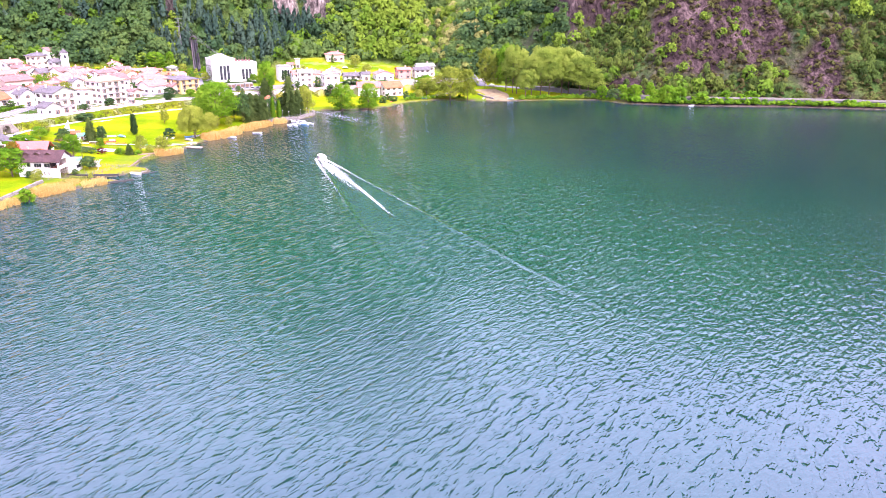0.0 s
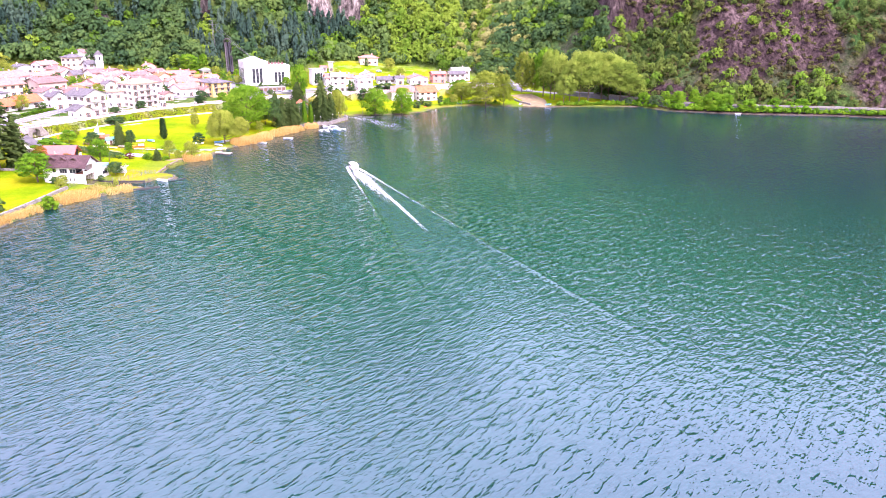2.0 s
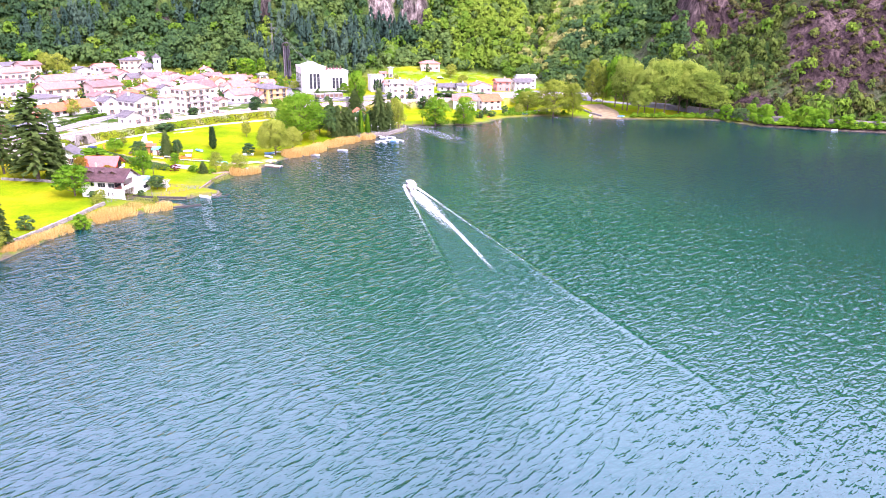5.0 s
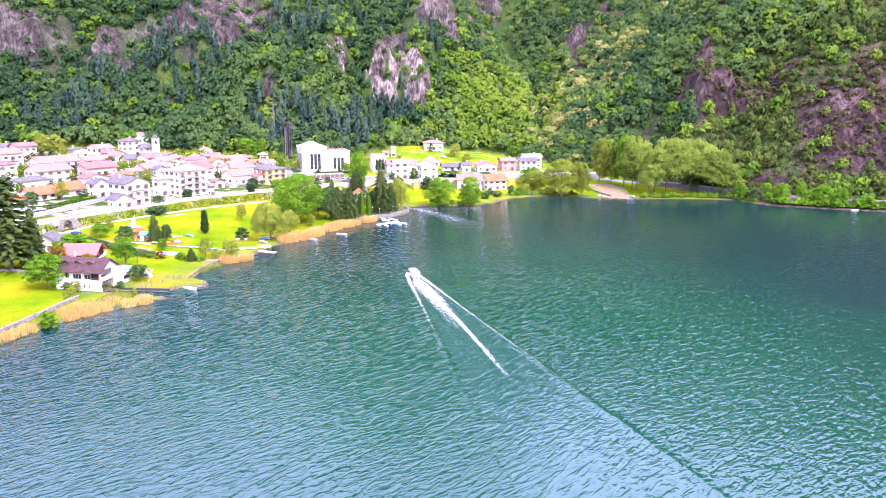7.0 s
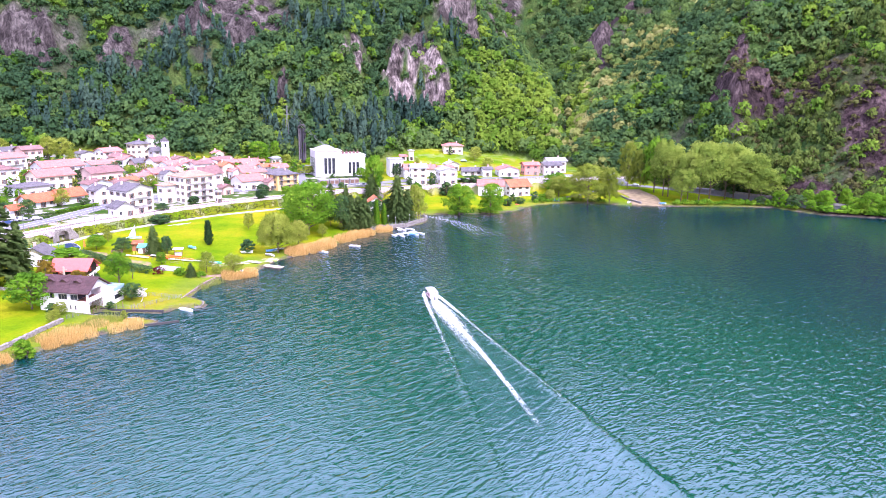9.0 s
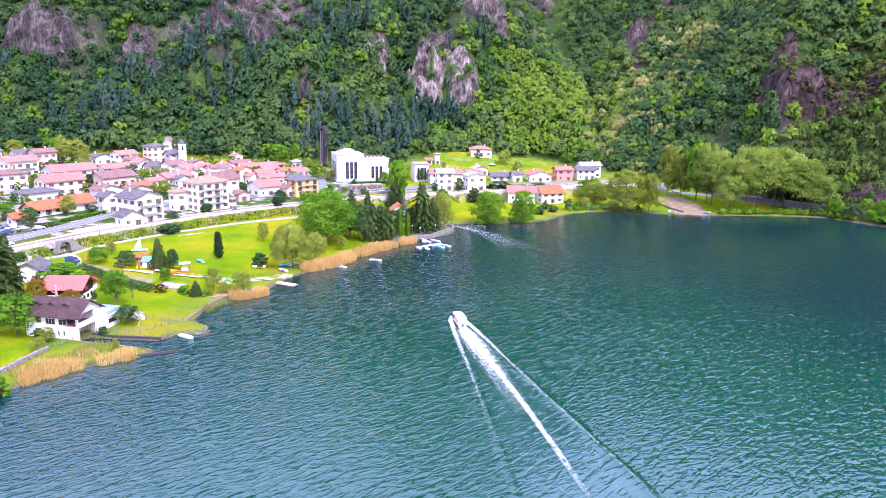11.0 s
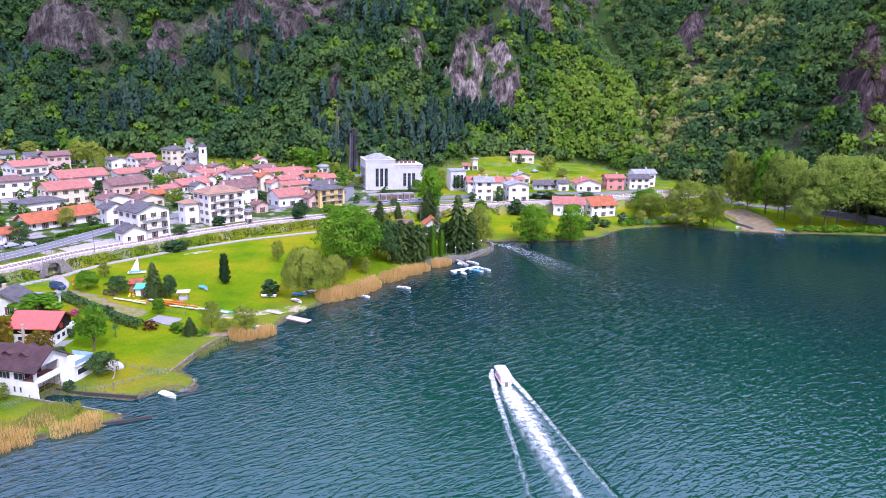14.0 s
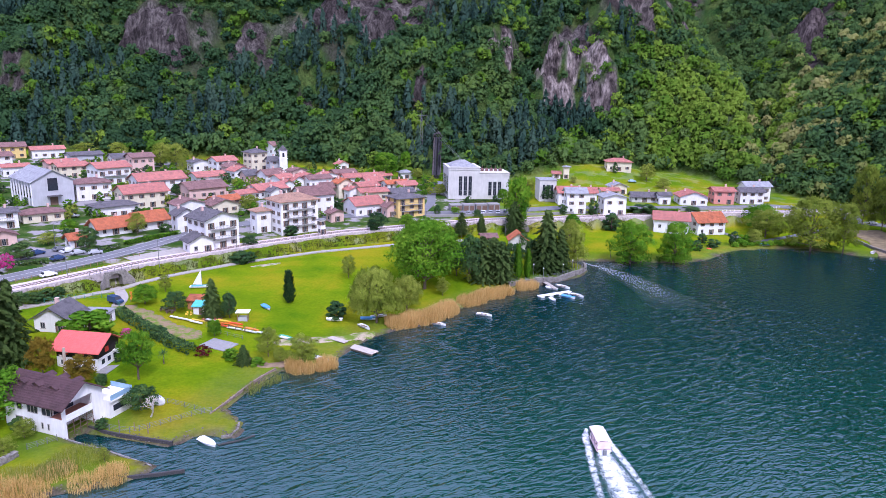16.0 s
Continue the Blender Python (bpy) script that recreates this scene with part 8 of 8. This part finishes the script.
for x, y, a in ((-97.6, 317, 0), (-96.6, 317.5, 80), (-97.2, 316.1, 200), (-96.2, 316.5, 300)):
    t = thing("garden_chair", pose(x, y, land(x, y), 0, 0, a), "yellow plastic garden chair on the grass", "chair", "yellow garden chairs")
    part("seat", box(bmesh.new(), -0.25, -0.25, 0.42, 0.25, 0.25, 0.46), YELLOW_PLASTIC, t)
    part("backrest", box(bmesh.new(), -0.25, 0.22, 0.46, 0.25, 0.26, 0.95), YELLOW_PLASTIC, t)
    for x2 in (-0.22, 0.18):
        for y2 in (-0.22, 0.18):
            part("leg", box(bmesh.new(), x2, y2, 0, x2 + 0.04, y2 + 0.04, 0.42), YELLOW_PLASTIC, t)
d = thing("terrace_deck", pose(-90.2, 316, land(-90.2, 316), 0, 0, 5), "reddish timber deck under the conifer", "deck")
planks(d, -2.2, 2.2, -1.4, 1.4, 0.35, 0.3, plain("red_planks", (0.36, 0.14, 0.08), 0.8))
part("frame", box(bmesh.new(), -2.2, -1.35, -0.1, 2.2, 1.35, 0.345), WOOD, d)
b = thing("banner", pose(-116.2, 320.8, land(-116.2, 320.8)), "tall orange-red advertising banner on a pole", "banner")
part("mast", rod(bmesh.new(), (0, 0, -0.2), (0, 0, 3.0), 0.04), IRON, b)
part("cloth", box(bmesh.new(), 0.04, -0.015, 0.7, 0.75, 0.015, 2.9), ORANGE_PLASTIC, b)
r = thing("raft", pose(50.5, 441.5, 0, 0, 0, 20), "small red buoy raft beside the far shore", "raft")
part("float", box(bmesh.new(), -0.8, -0.8, -0.2, 0.8, 0.8, 1.0, 0.15), RED_PLASTIC, r)
c = thing("covered_boat", pose(-78, 273, land(-78, 273), 0, 0, -20), "boat under a grey-white tarpaulin on the lawn", "boat")
bm = bmesh.new()
bmesh.ops.create_uvsphere(bm, u_segments=14, v_segments=8, radius=1)
bmesh.ops.scale(bm, vec=(2.1, 1.0, 1.15), verts=bm.verts)
bmesh.ops.translate(bm, vec=(0, 0, 0.35), verts=bm.verts)
part("tarpaulin", bm, plain("grey_tarpaulin", (0.55, 0.54, 0.53), 0.6), c)
t = thing("dead_tree", pose(-75.8, 267.6, land(-75.8, 267.6)), "bleached bare tree with forked branches", "tree")
bm = bmesh.new()
rd = random.Random(9)


def branch(a, d, length, r0, depth):
    b = a + d * length
    rod(bm, a, b, r0, r0 * 0.6, 6)
    if depth:
        for _ in range(3):
            n = (d + Vector((rd.uniform(-0.9, 0.9), rd.uniform(-0.9, 0.9), rd.uniform(-0.2, 0.5)))).normalized()
            branch(b, n, length * rd.uniform(0.6, 0.8), r0 * 0.58, depth - 1)


branch(Vector((0, 0, -0.2)), Vector((0.45, -0.2, 0.87)), 1.7, 0.19, 4)
part("trunk", bm, plain("bleached_wood", (0.55, 0.50, 0.44), 0.8), t)
t = thing("bare_trunk", pose(-101.5, 278, land(-101.5, 278)), "tall bare broken tree trunk with stub branches", "tree")
bm = bmesh.new()
rod(bm, (0, 0, -0.3), (0.1, 0.1, 6.5), 0.42, 0.28, 9)
for k, (dx, dz) in enumerate(((-1.4, 0.2), (1.1, 0.4), (-1.2, 0.3), (0.9, 0.1))):
    rod(bm, (0, 0, 2.5 + k), (dx, 0.2, 2.5 + k + dz), 0.16, 0.08, 6)
part("trunk", bm, plain("pale_bark", (0.40, 0.33, 0.26), 0.85), t)


# ---- the excursion boat and its wake ----
def excursion_boat():
    t = thing("excursion_boat", pose(BOAT.x, BOAT.y, -0.1, 0, 0, 103), "white excursion boat with pale rose canopy", "boat")
    rose = plain("rose_canvas", (0.80, 0.62, 0.62), 0.7)
    put("hull", hull_mesh(8.4, 2.7, 0.95, HULL, plain("boat_deck", (0.70, 0.58, 0.56), 0.6)), t)
    part("rubbing_strake", box(bmesh.new(), -4.1, -1.3, 0.62, 1.2, 1.3, 0.72), rose, t, "pale rose strake")
    bm = bmesh.new()
    rows = []
    for i in range(9):
        f = i / 8
        rows.append([bm.verts.new((-3.7 + 5.6 * f, s * 1.22, 2.25 + up + 0.12 * math.sin(math.pi * f))) for s, up in ((-1, 0), (-0.5, 0.14), (0, 0.18), (0.5, 0.14), (1, 0))])
    for a, b in zip(rows, rows[1:]):
        for i in range(4):
            bm.faces.new((a[i], a[i + 1], b[i + 1], b[i]))
    canopy = part("canopy", bm, plain("pale_canvas", (0.78, 0.66, 0.64), 0.7), t, "pale rose canvas canopy")
    for s in (-1.24, 1.18):
        part("valance", box(bmesh.new(), -3.7, s, 1.95, 1.9, s + 0.06, 2.27), rose, canopy)
    part("rear_curtain", box(bmesh.new(), -3.72, -1.15, 0.9, -3.66, 1.15, 2.2), rose, t)
    for x in (-3.6, -1.7, 0.1, 1.8):
        for s in (-1.2, 1.14):
            part("stanchion", box(bmesh.new(), x, s, 0.8, x + 0.06, s + 0.06, 2.3), IRON, t)
    for x in (-2.6, -1.5, -0.4, 0.7):
        part("bench", box(bmesh.new(), x, -1.0, 0.5, x + 0.4, 1.0, 0.9, 0.04), rose, t, "rose bench")
    part("windscreen", box(bmesh.new(), 1.95, -1.0, 0.95, 2.0, 1.0, 1.9), GLASS, t)
    part("outboard", box(bmesh.new(), -4.6, -0.3, 0.1, -4.15, 0.3, 1.2, 0.08), IRON, t)


excursion_boat()


def foam_material():
    m = Mat("foam")
    grain = m.ramp(m.noise(0.9, 6, 0.75), (0.42, (0, 0, 0)), (0.6, (1, 1, 1)))
    fine = m.ramp(m.noise(3.5, 4, 0.7), (0.3, (0.5, 0.5, 0.5)), (0.6, (1, 1, 1)))
    a = m.math("MULTIPLY", m.attr("tone"), 1.4)
    cover = m.math("MULTIPLY", m.math("MULTIPLY", a, m.math("ADD", m.math("MULTIPLY", grain, 0.8), m.math("MULTIPLY", a, 0.25))), fine)
    n = m.node("ShaderNodeMath", operation="MINIMUM")
    m.link(cover, n.inputs[0])
    n.inputs[1].default_value = 1.0
    m.link(n.outputs[0], m.b.inputs["Alpha"])
    return m.done((0.85, 0.88, 0.90), 0.9)


FOAM = foam_material()


def foam(name, line, label, z=0.06):
    """A ribbon of foam: places (x, y, half width, strength)."""
    verts, faces, tone = [], [], []
    pts = []
    for (ax, ay, aw, as_), (bx, by, bw, bs) in zip(line, line[1:]):
        n = max(1, round(math.hypot(bx - ax, by - ay) / 1.2))
        pts += [tuple(p + (q - p) * i / n for p, q in zip((ax, ay, aw, as_), (bx, by, bw, bs))) for i in range(n)]
    pts.append(line[-1])
    for i, (x, y, w, s) in enumerate(pts):
        a, b = pts[max(0, i - 1)], pts[min(len(pts) - 1, i + 1)]
        d = math.hypot(b[0] - a[0], b[1] - a[1])
        nx, ny = -(b[1] - a[1]) / d, (b[0] - a[0]) / d
        for k, e in ((-1, 0), (-0.5, 0.8), (0, 1), (0.5, 0.8), (1, 0)):
            verts.append((x + nx * w * k, y + ny * w * k, z))
            tone.append(s * e)
    for i in range(len(pts) - 1):
        for k in range(4):
            o = i * 5 + k
            faces.append((o, o + 1, o + 6, o + 5))
    me = mesh_of(name, verts, faces, FOAM)
    me.attributes.new("tone", "FLOAT", "POINT").data.foreach_set("value", tone)
    return tagged(new(name, me), label, "foam", kind="stuff")


def astern(*rows):
    """Places behind the boat: (metres back, metres abeam, half width, strength)."""
    return [(*(BOAT + ASTERN * u + ABEAM * v), w, k) for u, v, w, k in rows]


foam("wake", astern((3.5, 0, 1.3, 1.0), (10, 0, 2.4, 0.95), (18, 0.2, 3.0, 0.6), (28, 0.2, 3.0, 0.35), (40, 0, 2.4, 0.2), (55, 0, 2.0, 0)), "broad white foam spreading behind the boat")
foam("wake", astern((6, 0, 1.0, 1.0), (20, 0.3, 1.2, 0.8), (34, 0.8, 0.95, 0.75), (50, 1.0, 0.8, 0.65), (66, 0.8, 0.75, 0.5), (84, 0.4, 0.7, 0.0)), "white strand of propeller foam in the wake", 0.075)
foam("wake", astern((-5, -0.9, 0.4, 0.9), (-2, -1.7, 0.8, 1.0), (4, -2.5, 0.8, 0.8), (14, -3.6, 0.7, 0.5), (26, -4.6, 0.5, 0.3), (40, -6.0, 0.5, 0.15), (70, -9.2, 0.5, 0.0)), "white bow wave along the hull", 0.09)
foam("wake", astern((-5, 0.9, 0.4, 0.9), (-2, 1.7, 0.8, 1.0), (4, 2.5, 0.8, 0.8), (14, 3.6, 0.7, 0.5), (26, 4.6, 0.5, 0.3), (50, 7.0, 0.5, 0.16), (100, 12.4, 0.5, 0.0)), "white bow wave along the hull", 0.09)
foam("outflow", [(3, 408.5, 1.2, 0.3), (9, 403, 2.4, 0.26), (16, 394, 4.5, 0.17), (23, 380, 7.0, 0.12), (30, 362, 9, 0.0)], "streaks of foam where the stream runs into the lake", 0.06)
